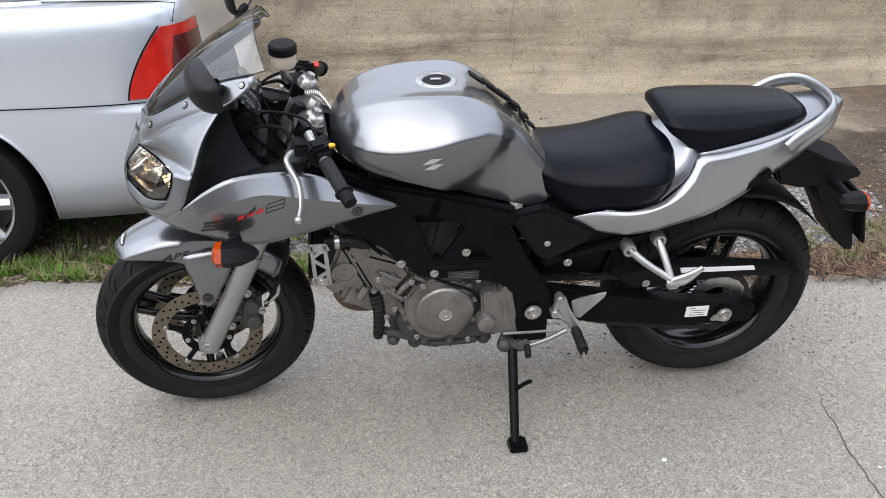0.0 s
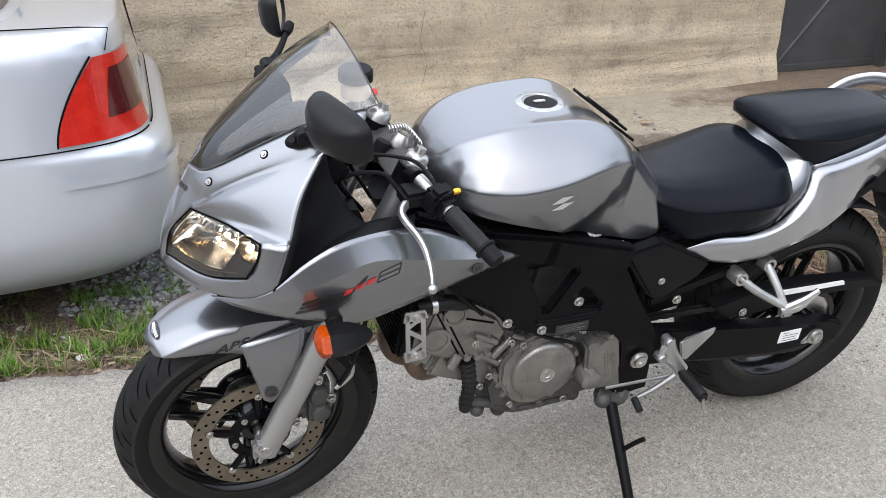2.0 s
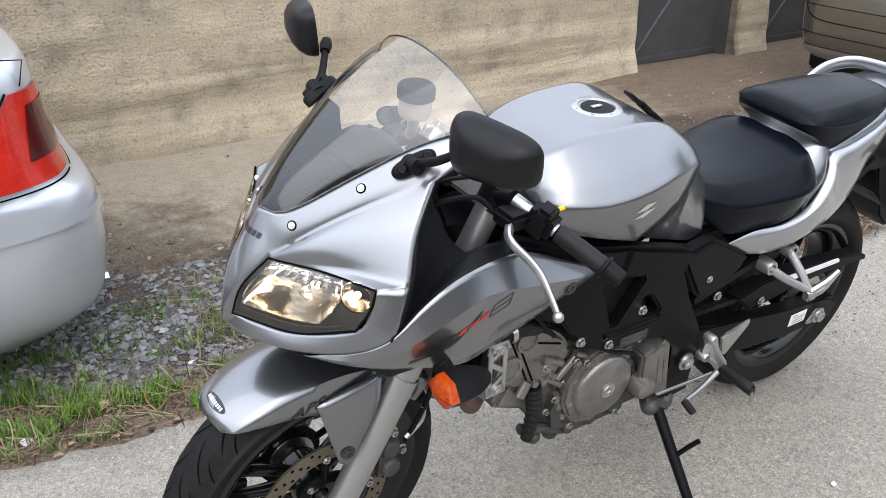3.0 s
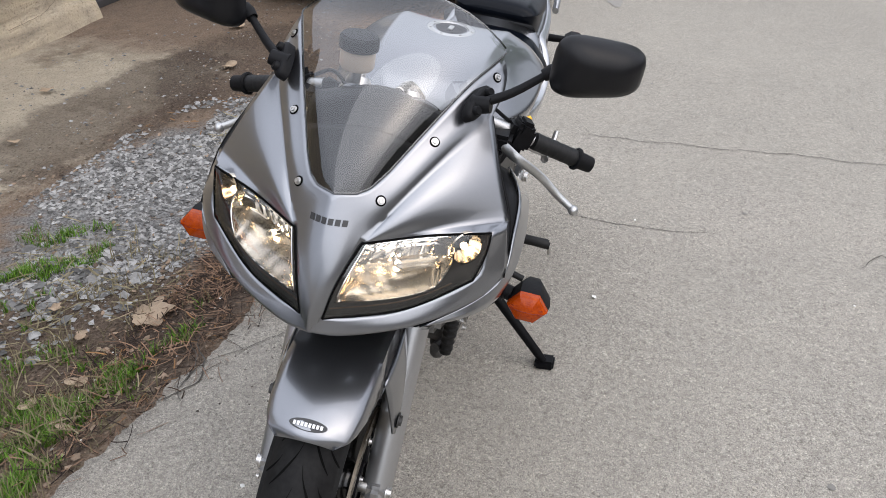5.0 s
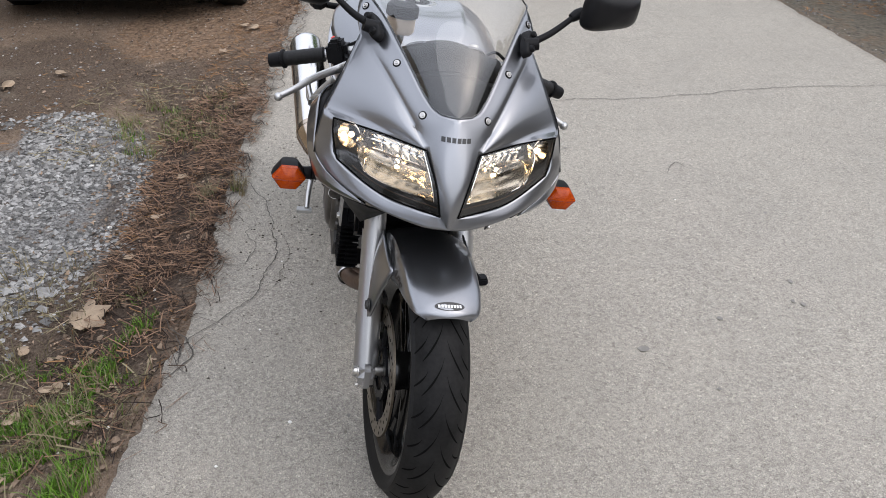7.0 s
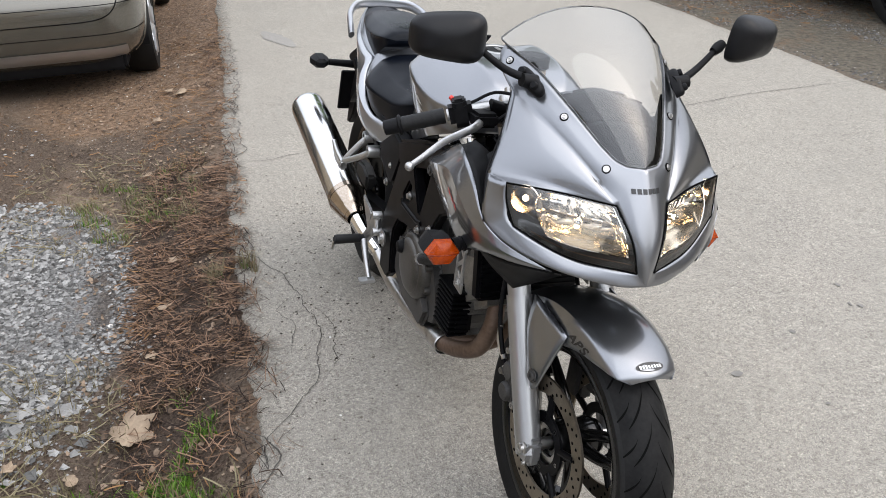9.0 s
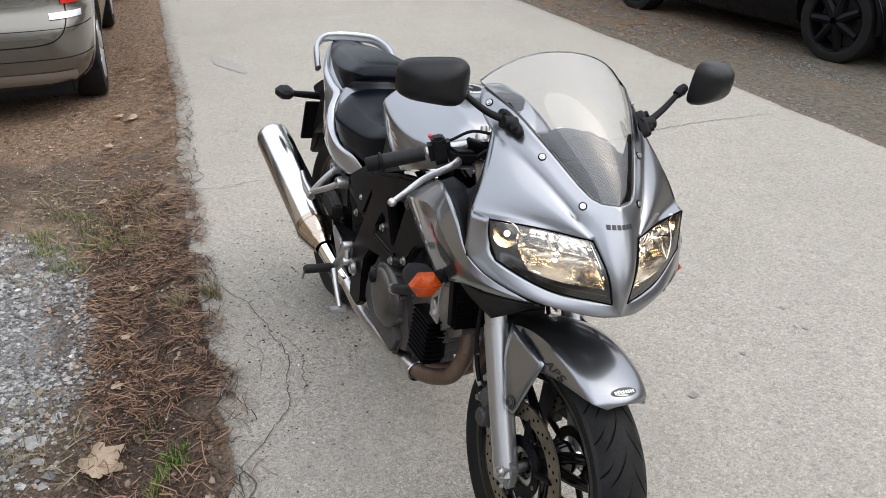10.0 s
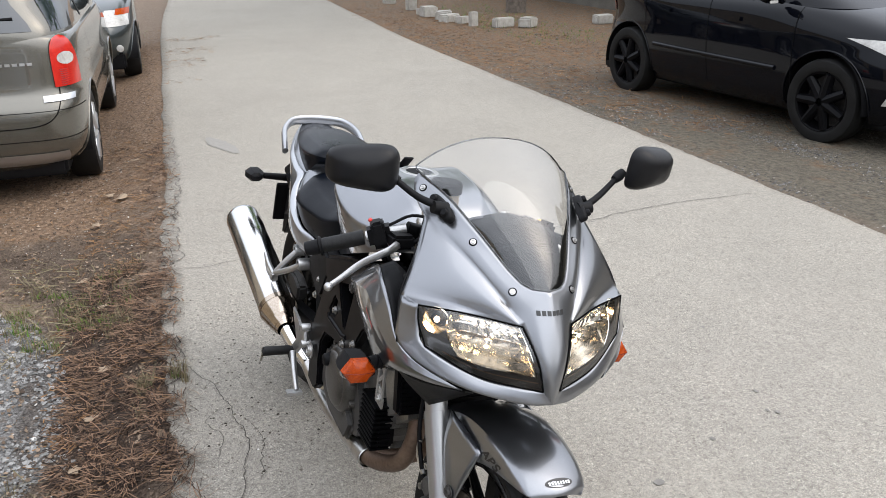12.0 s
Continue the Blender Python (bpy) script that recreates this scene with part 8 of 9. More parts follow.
for s in (-1, 1):
    t = skin_patch(lv, 0.735, 1.045, lambda u, l, s=s: s * radians(44 + 14 * (1 - u ** 5) ** 0.5), lambda u, l, s=s: s * radians(40 - 17 * (1 - u ** 5) ** 0.5), 22, 20, 0.010)
    tl = part("tail_lamp", t, RED_LENS, tan, "tall red tail lamp with a white reversing band", 60)
    t = skin_patch(lv, 0.865, 0.945, lambda u, l, s=s: s * radians(40 + 11 * (1 - (2 * u - 1) ** 2) ** 0.5), lambda u, l, s=s: s * radians(40 - 11 * (1 - (2 * u - 1) ** 2) ** 0.5), 10, 12, 0.0135)
    part("reversing_lens", t, WHITE_LENS, tl)
    t = skin_patch(lv, 0.655, 0.690, lambda u, l, s=s: side_angle(l, l[1] - 0.14, s), lambda u, l, s=s: rear_angle(l, l[3] - 0.24, s), 4, 14, 0.012)
    part("bumper_insert", t, PAINT_SILVER, tan)
    seam(tan, lv, 0.60, lambda l, s=s: side_angle(l, -0.34, s), lambda l, s=s: 0.0, 0.004, 0.003)
    seam(tan, lv, 0.42, lambda l, s=s: side_angle(l, -0.34, s), lambda l, s=s: 0.0, 0.004, 0.003)
    t = skin_patch(lv, 0.255, 0.335, lambda u, l, s=s: s * radians(36 - 6 * u), lambda u, l, s=s: 0.0, 5, 24, 0.010)
    part("bumper_valance", t, FORK_GREY, tan, "light grey lower bumper valance", 40)
    lid = []
    for u in np.linspace(0, 1, 26):
        zz = 0.74 - 0.235 * math.sin(u * math.pi / 2)
        l_ = level_at(lv, zz)
        lid.append(ring_point(l_, s * radians(27 * (1 - u ** 2.2))) + V((0.004, 0, 0)))
    part("tailgate_gap", tube(B(), lid, 0.0028, 6), GROOVE, tan)
    ribs = B()
    for k in range(8):
        zz = 0.748 + 0.013 * k
        l_ = level_at(lv, zz)
        tube(ribs, [ring_point(l_, s * radians(a)) + V((0.012, s * 0.004, 0)) for a in (30, 36, 42, 48, 54)], 0.0014, 5)
    part("lens_rib", ribs, SMOKED_RED, tl)["kind"] = "stuff"
    for x in (-1.12, -2.05, -2.95):
        upright_gap(tan, lv, 0.32, 1.0, x, x, s)
    t = skin_patch(lv, 0.52, 0.57, lambda u, l, s=s: side_angle(l, -1.15, s), lambda u, l, s=s: side_angle(l, -2.9, s), 4, 30, 0.010)
    part("rubbing_strip", t, TAN_CAR, tan)
    t = B()
    ball(t, (-2.95, s * 0.95, 1.12), 0.10, 14, (0.6, 1.0, 0.72))
    part("door_mirror", t, GREEN_CAR, tan, "dark door mirror")
for j in range(5):
    t = skin_patch(lv, 0.880, 0.897, lambda u, l, j=j: rear_angle(l, 0.40 + 0.042 * j, 1), lambda u, l, j=j: rear_angle(l, 0.43 + 0.042 * j, 1), 1, 2, 0.006)
    part("name_bar", t, STEEL, tan)
t = tube(B(), [ring_point(level_at(cv, 1.16), side_angle(level_at(cv, 1.16), level_at(cv, 1.16)[1] - 0.02, 1) * 0.8) + V((0.012, 0, 0)), ring_point(level_at(cv, 1.14), 0.0) + V((0.012, 0, 0))], 0.009, 6)
part("wiper", t, BLACK_PLASTIC, tan)

# small dark car beyond it, nose towards the lane's near end
low = [(0.22, -0.08, -3.62, 0.74, 5), (0.32, -0.02, -3.72, 0.80, 4.5), (0.46, 0.0, -3.76, 0.82, 4.5), (0.60, -0.01, -3.74, 0.825, 4.5), (0.72, -0.03, -3.62, 0.82, 4.5), (0.85, -0.04, -3.35, 0.81, 5), (0.96, -0.05, -2.95, 0.78, 5), (1.0, -0.09, -2.8, 0.74, 5)]
cab = [(0.94, -0.06, -3.0, 0.77, 6), (1.10, -0.12, -2.65, 0.72, 6), (1.30, -0.25, -2.25, 0.64, 5), (1.42, -0.42, -1.95, 0.56, 4.5), (1.46, -0.65, -1.6, 0.42, 4)]
dark, lv, cv = car("hatchback_car", pose(12.75, 0.90, -0.12, 0, 0, -2.5), "dark teal hatchback parked nose-on along the verge", GREEN_CAR, low, cab, (1.0, 1.36), (-0.55, -3.02), 0.29, ENGINE_GREY, 6)
for s in (-1, 1):
    t = skin_patch(lv, 0.63, 0.79, lambda u, l, s=s: side_angle(l, l[2] + 0.34, s), lambda u, l, s=s: side_angle(l, l[2] + 0.035, s), 8, 10, 0.008)
    h = part("headlamp", t, WHITE_LENS, dark, "large clear headlamp with orange corner", 60)
    t = skin_patch(lv, 0.74, 0.80, lambda u, l, s=s: side_angle(l, l[2] + 0.36, s), lambda u, l, s=s: side_angle(l, l[2] + 0.10, s), 4, 8, 0.011)
    part("corner_lens", t, ORANGE, h)
    t = B()
    lathe(t, [(0.0001, 0.012), (0.034, 0.010), (0.040, 0.0)], 20, Matrix.Translation((-3.70, s * 0.62, 0.40)) @ Matrix.Rotation(radians(-90), 4, "Y"))
    part("fog_lamp", t, WHITE_LENS, dark)
    t = B()
    ball(t, (-2.62, s * 0.90, 1.06), 0.10, 14, (0.6, 1.0, 0.75))
    part("door_mirror", t, GREEN_CAR, dark)
t = skin_patch(lv, 0.34, 0.50, lambda u, l: math.pi - 0.30, lambda u, l: math.pi + 0.30, 4, 20, 0.006)
part("grille", t, BLACK_PLASTIC, dark)

# black hatchback across the road
low = [(0.20, -0.10, -3.98, 0.78, 5), (0.30, -0.03, -4.12, 0.84, 4.2), (0.45, 0.0, -4.18, 0.868, 4.0), (0.58, -0.005, -4.19, 0.875, 3.8), (0.70, -0.03, -4.12, 0.872, 3.6), (0.82, -0.06, -3.92, 0.865, 3.8), (0.94, -0.09, -3.45, 0.845, 4.5), (1.00, -0.11, -3.15, 0.81, 5), (1.03, -0.14, -3.0, 0.77, 5)]
cab = [(0.98, -0.12, -3.25, 0.80, 6), (1.08, -0.16, -3.0, 0.775, 6), (1.25, -0.27, -2.55, 0.70, 5.5), (1.40, -0.45, -2.15, 0.62, 5), (1.47, -0.65, -1.85, 0.53, 4.5), (1.495, -0.9, -1.6, 0.40, 4)]
black, lv, cv = car("hatchback_car", pose(6.97, -5.04, -0.105, 0, 0, 3.4), "glossy black hatchback with black alloy wheels on the gravel strip", BLACK_CAR, low, cab, (1.05, 1.42), (-0.775, -3.22), 0.318, BLACK_PAINT, 7, turn=5.0)
for s in (-1, 1):
    t = skin_patch(lv, 0.66, 0.80, lambda u, l, s=s: side_angle(l, l[2] + 0.62 - 0.25 * (1 - u), s), lambda u, l, s=s: side_angle(l, l[2] + 0.05, s), 8, 12, 0.008)
    part("headlamp", t, WHITE_LENS, black, "long swept-back clear headlamp", 60)
    t = skin_patch(lv, 0.36, 0.54, lambda u, l, s=s: side_angle(l, l[2] + 0.46 - 0.05 * u, s), lambda u, l, s=s: side_angle(l, l[2] + 0.30 - 0.02 * u, s), 6, 6, 0.012)
    part("fog_lamp", t, WHITE_LENS, black)
    t = skin_patch(lv, 0.76, 0.96, lambda u, l, s=s: side_angle(l, l[1] - 0.30, s), lambda u, l, s=s: side_angle(l, l[1] - 0.02, s), 6, 8, 0.008)
    part("tail_lamp", t, RED_LENS, black, "red tail lamp", 60)
    t = tube(B(), [ring_point(level_at(lv, 0.53 - 0.02 * k / 12), side_angle(level_at(lv, 0.53 - 0.02 * k / 12), -1.20 - 1.55 * k / 12, s)) for k in range(13)], 0.020, 10, 0)
    part("rubbing_strip", t, BLACK_CAR, black)
    for x in (-1.05, -1.95, -2.92):
        upright_gap(black, lv, 0.28, 0.98, x, x + 0.03, s)
    for x in (-1.25, -2.15):
        t = skin_patch(lv, 0.83, 0.865, lambda u, l, s=s, x=x: side_angle(l, x, s), lambda u, l, s=s, x=x: side_angle(l, x - 0.17, s), 3, 6, 0.020)
        part("door_handle", t, BLACK_CAR, black)
    t = B()
    ball(t, (-2.72, s * 0.96, 1.08), 0.115, 16, (0.55, 1.0, 0.68))
    tube(t, [(-2.72, s * 0.83, 1.02), (-2.72, s * 0.92, 1.05)], 0.03, 8)
    mo = part("door_mirror", t, BLACK_CAR, black, "black door mirror")
    t = B()
    box(t, (-2.785, s * 0.985, 1.02), (0.012, 0.08, 0.022), 0.004)
    part("mirror_indicator", t, WHITE_LENS, mo)
seam(black, lv, 0.335, lambda l: -math.pi * 0.98, lambda l: -math.pi * 0.60, 0.012)
t = skin_patch(lv, 0.32, 0.56, lambda u, l: math.pi - 0.12, lambda u, l: math.pi + 0.12, 4, 20, 0.006)
part("grille", t, BLACK_PLASTIC, black)

# ---- what lies on the ground ----
rng = random.Random(11)


def leafy(name, dark, light, rough=0.7, low=0.0):
    """A material whose colour differs from piece to piece."""
    m = principled(name, light, rough, 0, 0, 0.3)
    n, k = m.node_tree.nodes, m.node_tree.links
    geo, ramp = n.new("ShaderNodeNewGeometry"), n.new("ShaderNodeValToRGB")
    ramp.color_ramp.elements[0].color, ramp.color_ramp.elements[1].color = (*dark, 1), (*light, 1)
    ramp.color_ramp.elements[0].position = low
    k.new(geo.outputs["Random Per Island"], ramp.inputs[0])
    tx, mx = n.new("ShaderNodeTexNoise"), n.new("ShaderNodeMix")
    tx.inputs["Scale"].default_value = 60
    mx.data_type, mx.blend_type = "RGBA", "MULTIPLY"
    mx.inputs["Factor"].default_value = 0.5
    k.new(ramp.outputs[0], mx.inputs["A"])
    k.new(tx.outputs[0], mx.inputs["B"])
    k.new(mx.outputs["Result"], n["Principled BSDF"].inputs["Base Color"])
    return m


STONE = leafy("grey_gravel", (0.10, 0.098, 0.094), (0.50, 0.495, 0.48), 0.85)
TWIG = leafy("dead_twigs", (0.024, 0.014, 0.010), (0.38, 0.235, 0.15), 0.85, 0.28)
NEEDLE = leafy("pine_needles", (0.13, 0.066, 0.028), (0.40, 0.225, 0.105), 0.85)
GRASS = leafy("green_grass", (0.042, 0.105, 0.008), (0.200, 0.390, 0.036), 0.6)
STRAW = leafy("dry_grass", (0.14, 0.115, 0.055), (0.36, 0.31, 0.19), 0.75)
PALE_LEAF = wear(principled("pale_dry_leaf", (0.34, 0.26, 0.18), 0.75), (0.23, 0.165, 0.11), (0.40, 0.31, 0.215), 30, 200, 0.25)
DEAD_LEAF = wear(principled("dead_leaf", (0.32, 0.24, 0.16), 0.8), (0.22, 0.15, 0.095), (0.42, 0.33, 0.23), 25, 200, 0.2)
CHIP = wear(principled("white_chip", (0.7, 0.69, 0.66), 0.7), (0.58, 0.57, 0.54), (0.78, 0.77, 0.74), 40, 200, 0.2)
BRICK = wear(principled("pale_block", (0.38, 0.36, 0.32), 0.9), (0.25, 0.235, 0.205), (0.46, 0.44, 0.395), 12, 120, 0.4)
BARK = wear(principled("tree_bark", (0.15, 0.12, 0.10), 0.95), (0.07, 0.055, 0.045), (0.24, 0.20, 0.165), 14, 90, 0.9, fine_amount=0.4, dist=0.03)
DARK_SPOT = wear(principled("oil_spot", (0.12, 0.113, 0.102), 0.8), (0.14, 0.133, 0.12), (0.22, 0.208, 0.19), 40, 200, 0.1)
STAIN = wear(principled("faint_stain", (0.25, 0.24, 0.22), 0.9, 0, 0, 0.1), (0.205, 0.195, 0.178), (0.315, 0.30, 0.276), 60, 190, 0.1)


def stones(name, zones, material, label):
    """Loose angular stones strewn over oval zones of (centre x, y, radius x, y, number, least, most)."""
    vs, fs = [], []
    for cx, cy, rx_, ry_, num, lo, hi in zones:
        for _ in range(num):
            a, q = rng.random() * 2 * math.pi, rng.random() ** 0.6
            x, y = cx + rx_ * q * math.cos(a), cy + ry_ * q * math.sin(a)
            if y < left_edge(x) + 0.03 and y > right_edge(x) - 0.03:
                continue
            if noise.noise((x * 2.6, y * 2.6, 2.0)) + 0.6 * noise.noise((x * 8, y * 8, 5.0)) < -0.22 + 0.3 * (rng.random() - 0.5):
                continue
            r = lo + (hi - lo) * rng.random() ** 2.2
            z = ground_z(x, y) + r * 0.15
            b = len(vs)
            t = rng.random() * 6.3
            for i in range(4):
                an = t + i * 1.571 + rng.uniform(-0.35, 0.35)
                rr = r * rng.uniform(0.75, 1.25)
                vs.append((x + rr * math.cos(an), y + rr * math.sin(an), z + r * rng.uniform(-0.15, 0.25)))
            vs.append((x + r * rng.uniform(-0.35, 0.35), y + r * rng.uniform(-0.35, 0.35), z + r * rng.uniform(0.45, 0.8)))
            vs.append((x + r * rng.uniform(-0.5, 0.5), y + r * rng.uniform(-0.5, 0.5), z + r * rng.uniform(0.35, 0.7)))
            fs += [(b, b + 1, b + 4), (b + 1, b + 5, b + 4), (b + 1, b + 2, b + 5), (b + 2, b + 3, b + 5), (b + 3, b + 4, b + 5), (b + 3, b, b + 4)]
    return tagged(mesh_from(name, vs, fs, material), label, "gravel", kind="stuff")


stones("gravel", [(1.85, 1.40, 0.98, 0.50, 10500, 0.003, 0.015), (2.35, 1.50, 0.60, 0.42, 2200, 0.006, 0.021), (0.9, 1.45, 0.5, 0.4, 420, 0.008, 0.03), (1.4, 1.25, 0.7, 0.40, 1300, 0.004, 0.012),
                  (1.5, 2.2, 4.0, 1.0, 1400, 0.004, 0.014), (-1.5, 1.9, 2.0, 1.0, 500, 0.006, 0.02)], STONE, "loose grey crushed stone gravel")
STONE_DARK = leafy("damp_stone", (0.09, 0.092, 0.095), (0.34, 0.345, 0.35), 0.8)
stones("gravel", [(0.05, 1.50, 0.60, 0.45, 3200, 0.006, 0.022), (-0.9, 1.6, 0.8, 0.4, 500, 0.005, 0.02)], STONE_DARK, "damp dark grey crushed stone among the grass")
GRIT = leafy("dark_grit", (0.06, 0.057, 0.053), (0.26, 0.25, 0.235), 0.9)
stones("grit", [(3.5, -4.0, 3.5, 1.0, 12000, 0.004, 0.013), (8.0, -4.6, 5.0, 1.4, 7000, 0.004, 0.015)], GRIT, "fine grey grit on the parking strip")


def strips(name, zones, material, label, category, width, length, flat=True, lift=0.012):
    """Thin bent pieces lying (flat) or standing (grass) in zones of (x0, x1, offset from the road edge lo, hi, number)."""
    vs, fs = [], []
    for x0, x1, d0, d1, num in zones:
        for _ in range(num):
            x = rng.uniform(x0, x1)
            q = rng.random()
            y = left_edge(x) + d0 + (d1 - d0) * q
            on_road = right_edge(x) < y < left_edge(x)
            z = 0.0025 + road_z(x, y) if on_road else ground_z(x, y)
            if on_road and name != "road_needles" and rng.random() < min(0.9, (left_edge(x) - y) * 9):
                continue
            if flat and noise.noise((x * 7, y * 7, 8.0)) + 0.5 * noise.noise((x * 21, y * 21, 3.0)) < -0.12:
                continue
            if not flat and noise.noise((x * 6.5, y * 6.5, 4.0)) + 0.35 * noise.noise((x * 22, y * 22, 1.0)) < 0.02:
                continue
            an = rng.random() * 6.283
            L = rng.uniform(*length)
            w_ = rng.uniform(*width)
            b = len(vs)
            if flat:
                bend = rng.uniform(-0.6, 0.6)
                px, py, pz = x, y, z + 0.002 + rng.random() ** 2 * lift
                tilt = rng.uniform(-0.25, 0.3)
                for i in range(4):
                    c, s = math.cos(an + bend * i / 3), math.sin(an + bend * i / 3)
                    vs.append((px - s * w_, py + c * w_, pz))
                    vs.append((px + s * w_, py - c * w_, pz + w_ * 0.8))
                    px, py, pz = px + c * L / 3, py + s * L / 3, max(pz + tilt * L / 3, (road_z(px, py) if on_road else ground_z(px, py)) + 0.002)
                k = 3
            else:
                lean = rng.uniform(0.1, 0.9)
                for i in range(4):
                    u = i / 3
                    r = lean * L * u * u
                    ww = w_ * (1 - 0.9 * u)
                    px, py, pz = x + math.cos(an) * r, y + math.sin(an) * r, z + L * u * (1 - 0.25 * lean * u)
                    vs.append((px - math.sin(an) * ww, py + math.cos(an) * ww, pz))
                    vs.append((px + math.sin(an) * ww, py - math.cos(an) * ww, pz))
                k = 3
            for i in range(k):
                fs.append((b + 2 * i, b + 2 * i + 1, b + 2 * i + 3, b + 2 * i + 2))
    return tagged(mesh_from(name, vs, fs, material), label, category, kind="stuff")


strips("leaf_litter", [(0.9, 3.0, -0.06, 0.38, 13500), (0.2, 5.5, -0.08, 0.12, 3400), (-0.8, 0.9, 0.02, 0.45, 2200), (3.0, 7.0, -0.05, 0.55, 2200)], TWIG, "dark brown twigs and rotting leaf litter along the road edge", "leaf litter", (0.0005, 0.0015), (0.02, 0.09), True, 0.028)
strips("brown_needles", [(1.4, 6.0, -0.09, 0.45, 3200), (6.0, 14.0, -0.08, 0.9, 2400), (2.4, 4.5, 0.4, 1.4, 700), (0.3, 2.0, 0.0, 0.4, 400)], NEEDLE, "rusty brown needles and leaf scraps", "needles", (0.0008, 0.0022), (0.015, 0.06), True, 0.010)
strips("road_needles", [(9.2, 9.8, -0.50, -0.05, 80), (10.3, 10.9, -0.70, -0.05, 110), (11.7, 12.2, -0.8, -0.1, 120), (8.1, 8.6, -0.40, -0.05, 25)], NEEDLE, "drifts of rusty needles blown on to the lane", "needles", (0.0015, 0.003), (0.03, 0.09), True, 0.006)
strips("grass", [(-1.6, 0.45, 0.06, 0.42, 6500), (-0.15, 0.62, 0.10, 0.46, 7500), (0.35, 1.05, 0.70, 1.12, 5200), (0.95, 1.35, 0.78, 1.02, 2400), (0.85, 1.45, 0.85, 1.15, 1500), (0.62, 0.95, 0.12, 0.24, 500), (1.45, 1.62, -0.05, 0.06, 200), (2.30, 2.95, 0.15, 0.70, 1500), (-0.9, 0.7, 0.40, 1.0, 5200), (10.0, 15.0, 0.2, 1.0, 300)],
       GRASS, "short green grass tufts", "grass", (0.0014, 0.0034), (0.010, 0.040), False)
strips("lot_needles", [(4.0, 14.0, -5.8, -3.6, 6500), (8.0, 16.0, -5.0, -3.2, 1800)], NEEDLE, "rusty pine needles strewn over the parking strip", "needles", (0.0015, 0.004), (0.03, 0.11), True, 0.012)
strips("lot_grass", [(9.5, 16.0, -6.4, -4.9, 2600)], GRASS, "thin grass by the stone blocks", "grass", (0.002, 0.004), (0.02, 0.06), False)
strips("tall_grass", [(-1.3, 0.15, 0.05, 0.45, 5600), (-0.5, -0.2, 0.45, 0.75, 700)], GRASS, "tufts of longer green grass beside the parked car", "grass", (0.0014, 0.0030), (0.02, 0.075), False)
strips("dry_grass", [(-1.6, 0.5, 0.02, 0.60, 4500), (0.1, 1.3, 0.45, 1.1, 1500), (1.40, 1.66, -0.08, 0.10, 1500), (2.2, 3.0, 0.10, 0.75, 2600), (0.0, 1.0, 0.1, 0.4, 700)], STRAW, "dry straw-coloured grass", "grass", (0.0010, 0.0022), (0.02, 0.09), False)
strips("straw_blades", [(-1.4, 0.5, 0.04, 0.5, 900), (0.2, 1.4, 0.4, 1.1, 700), (2.2, 3.4, 0.3, 1.0, 500)], STRAW, "fallen dry grass blades", "grass", (0.0010, 0.002), (0.04, 0.12), True, 0.03)


def flakes(name, zones, material, label, category, lo, hi):
    """Small flat curled scraps in boxes of (x0, x1, y0, y1, number)."""
    vs, fs = [], []
    for x0, x1, y0, y1, num in zones:
        for _ in range(num):
            x, y = rng.uniform(x0, x1), rng.uniform(y0, y1)
            if right_edge(x) - 0.02 < y < left_edge(x) + 0.02:
                continue
            r = lo + (hi - lo) * rng.random() ** 2.5
            z = ground_z(x, y) + 0.003 + 0.2 * r
            b, t = len(vs), rng.random() * 6.3
            vs.append((x, y, z + rng.uniform(-0.1, 0.5) * r))
            for i in range(5):
                an, rr = t + i * 1.2566, r * rng.uniform(0.45, 1.2)
                vs.append((x + rr * math.cos(an), y + rr * math.sin(an) * 0.8, z + rng.uniform(-0.3, 0.5) * r))
            fs += [(b, b + 1 + i, b + 1 + (i + 1) % 5) for i in range(5)]
    return tagged(mesh_from(name, vs, fs, material), label, category, kind="stuff")


def crumbs(name, zones, material, label):
    """Small lumps of soil on the lane, in ovals of (centre x, y, radius x, y, number)."""
    vs, fs = [], []
    for cx, cy, rx_, ry_, num in zones:
        for _ in range(num):
            a, q = rng.random() * 2 * math.pi, rng.random() ** 0.5
            x, y = cx + rx_ * q * math.cos(a), cy + ry_ * q * math.sin(a)
            if y > left_edge(x):
                continue
            r = 0.0012 + 0.0050 * rng.random() ** 4
            b, t, z = len(vs), rng.random() * 6.3, road_z(x, y)
            for i in range(4):
                rr = r * rng.uniform(0.6, 1.3)
                vs.append((x + rr * math.cos(t + 1.571 * i), y + rr * math.sin(t + 1.571 * i), z + 0.0005))
            vs.append((x, y, z + r * 0.7))
            fs += [(b + i, b + (i + 1) % 4, b + 4) for i in range(4)]
    return tagged(mesh_from(name, vs, fs, material), label, "soil", kind="stuff")


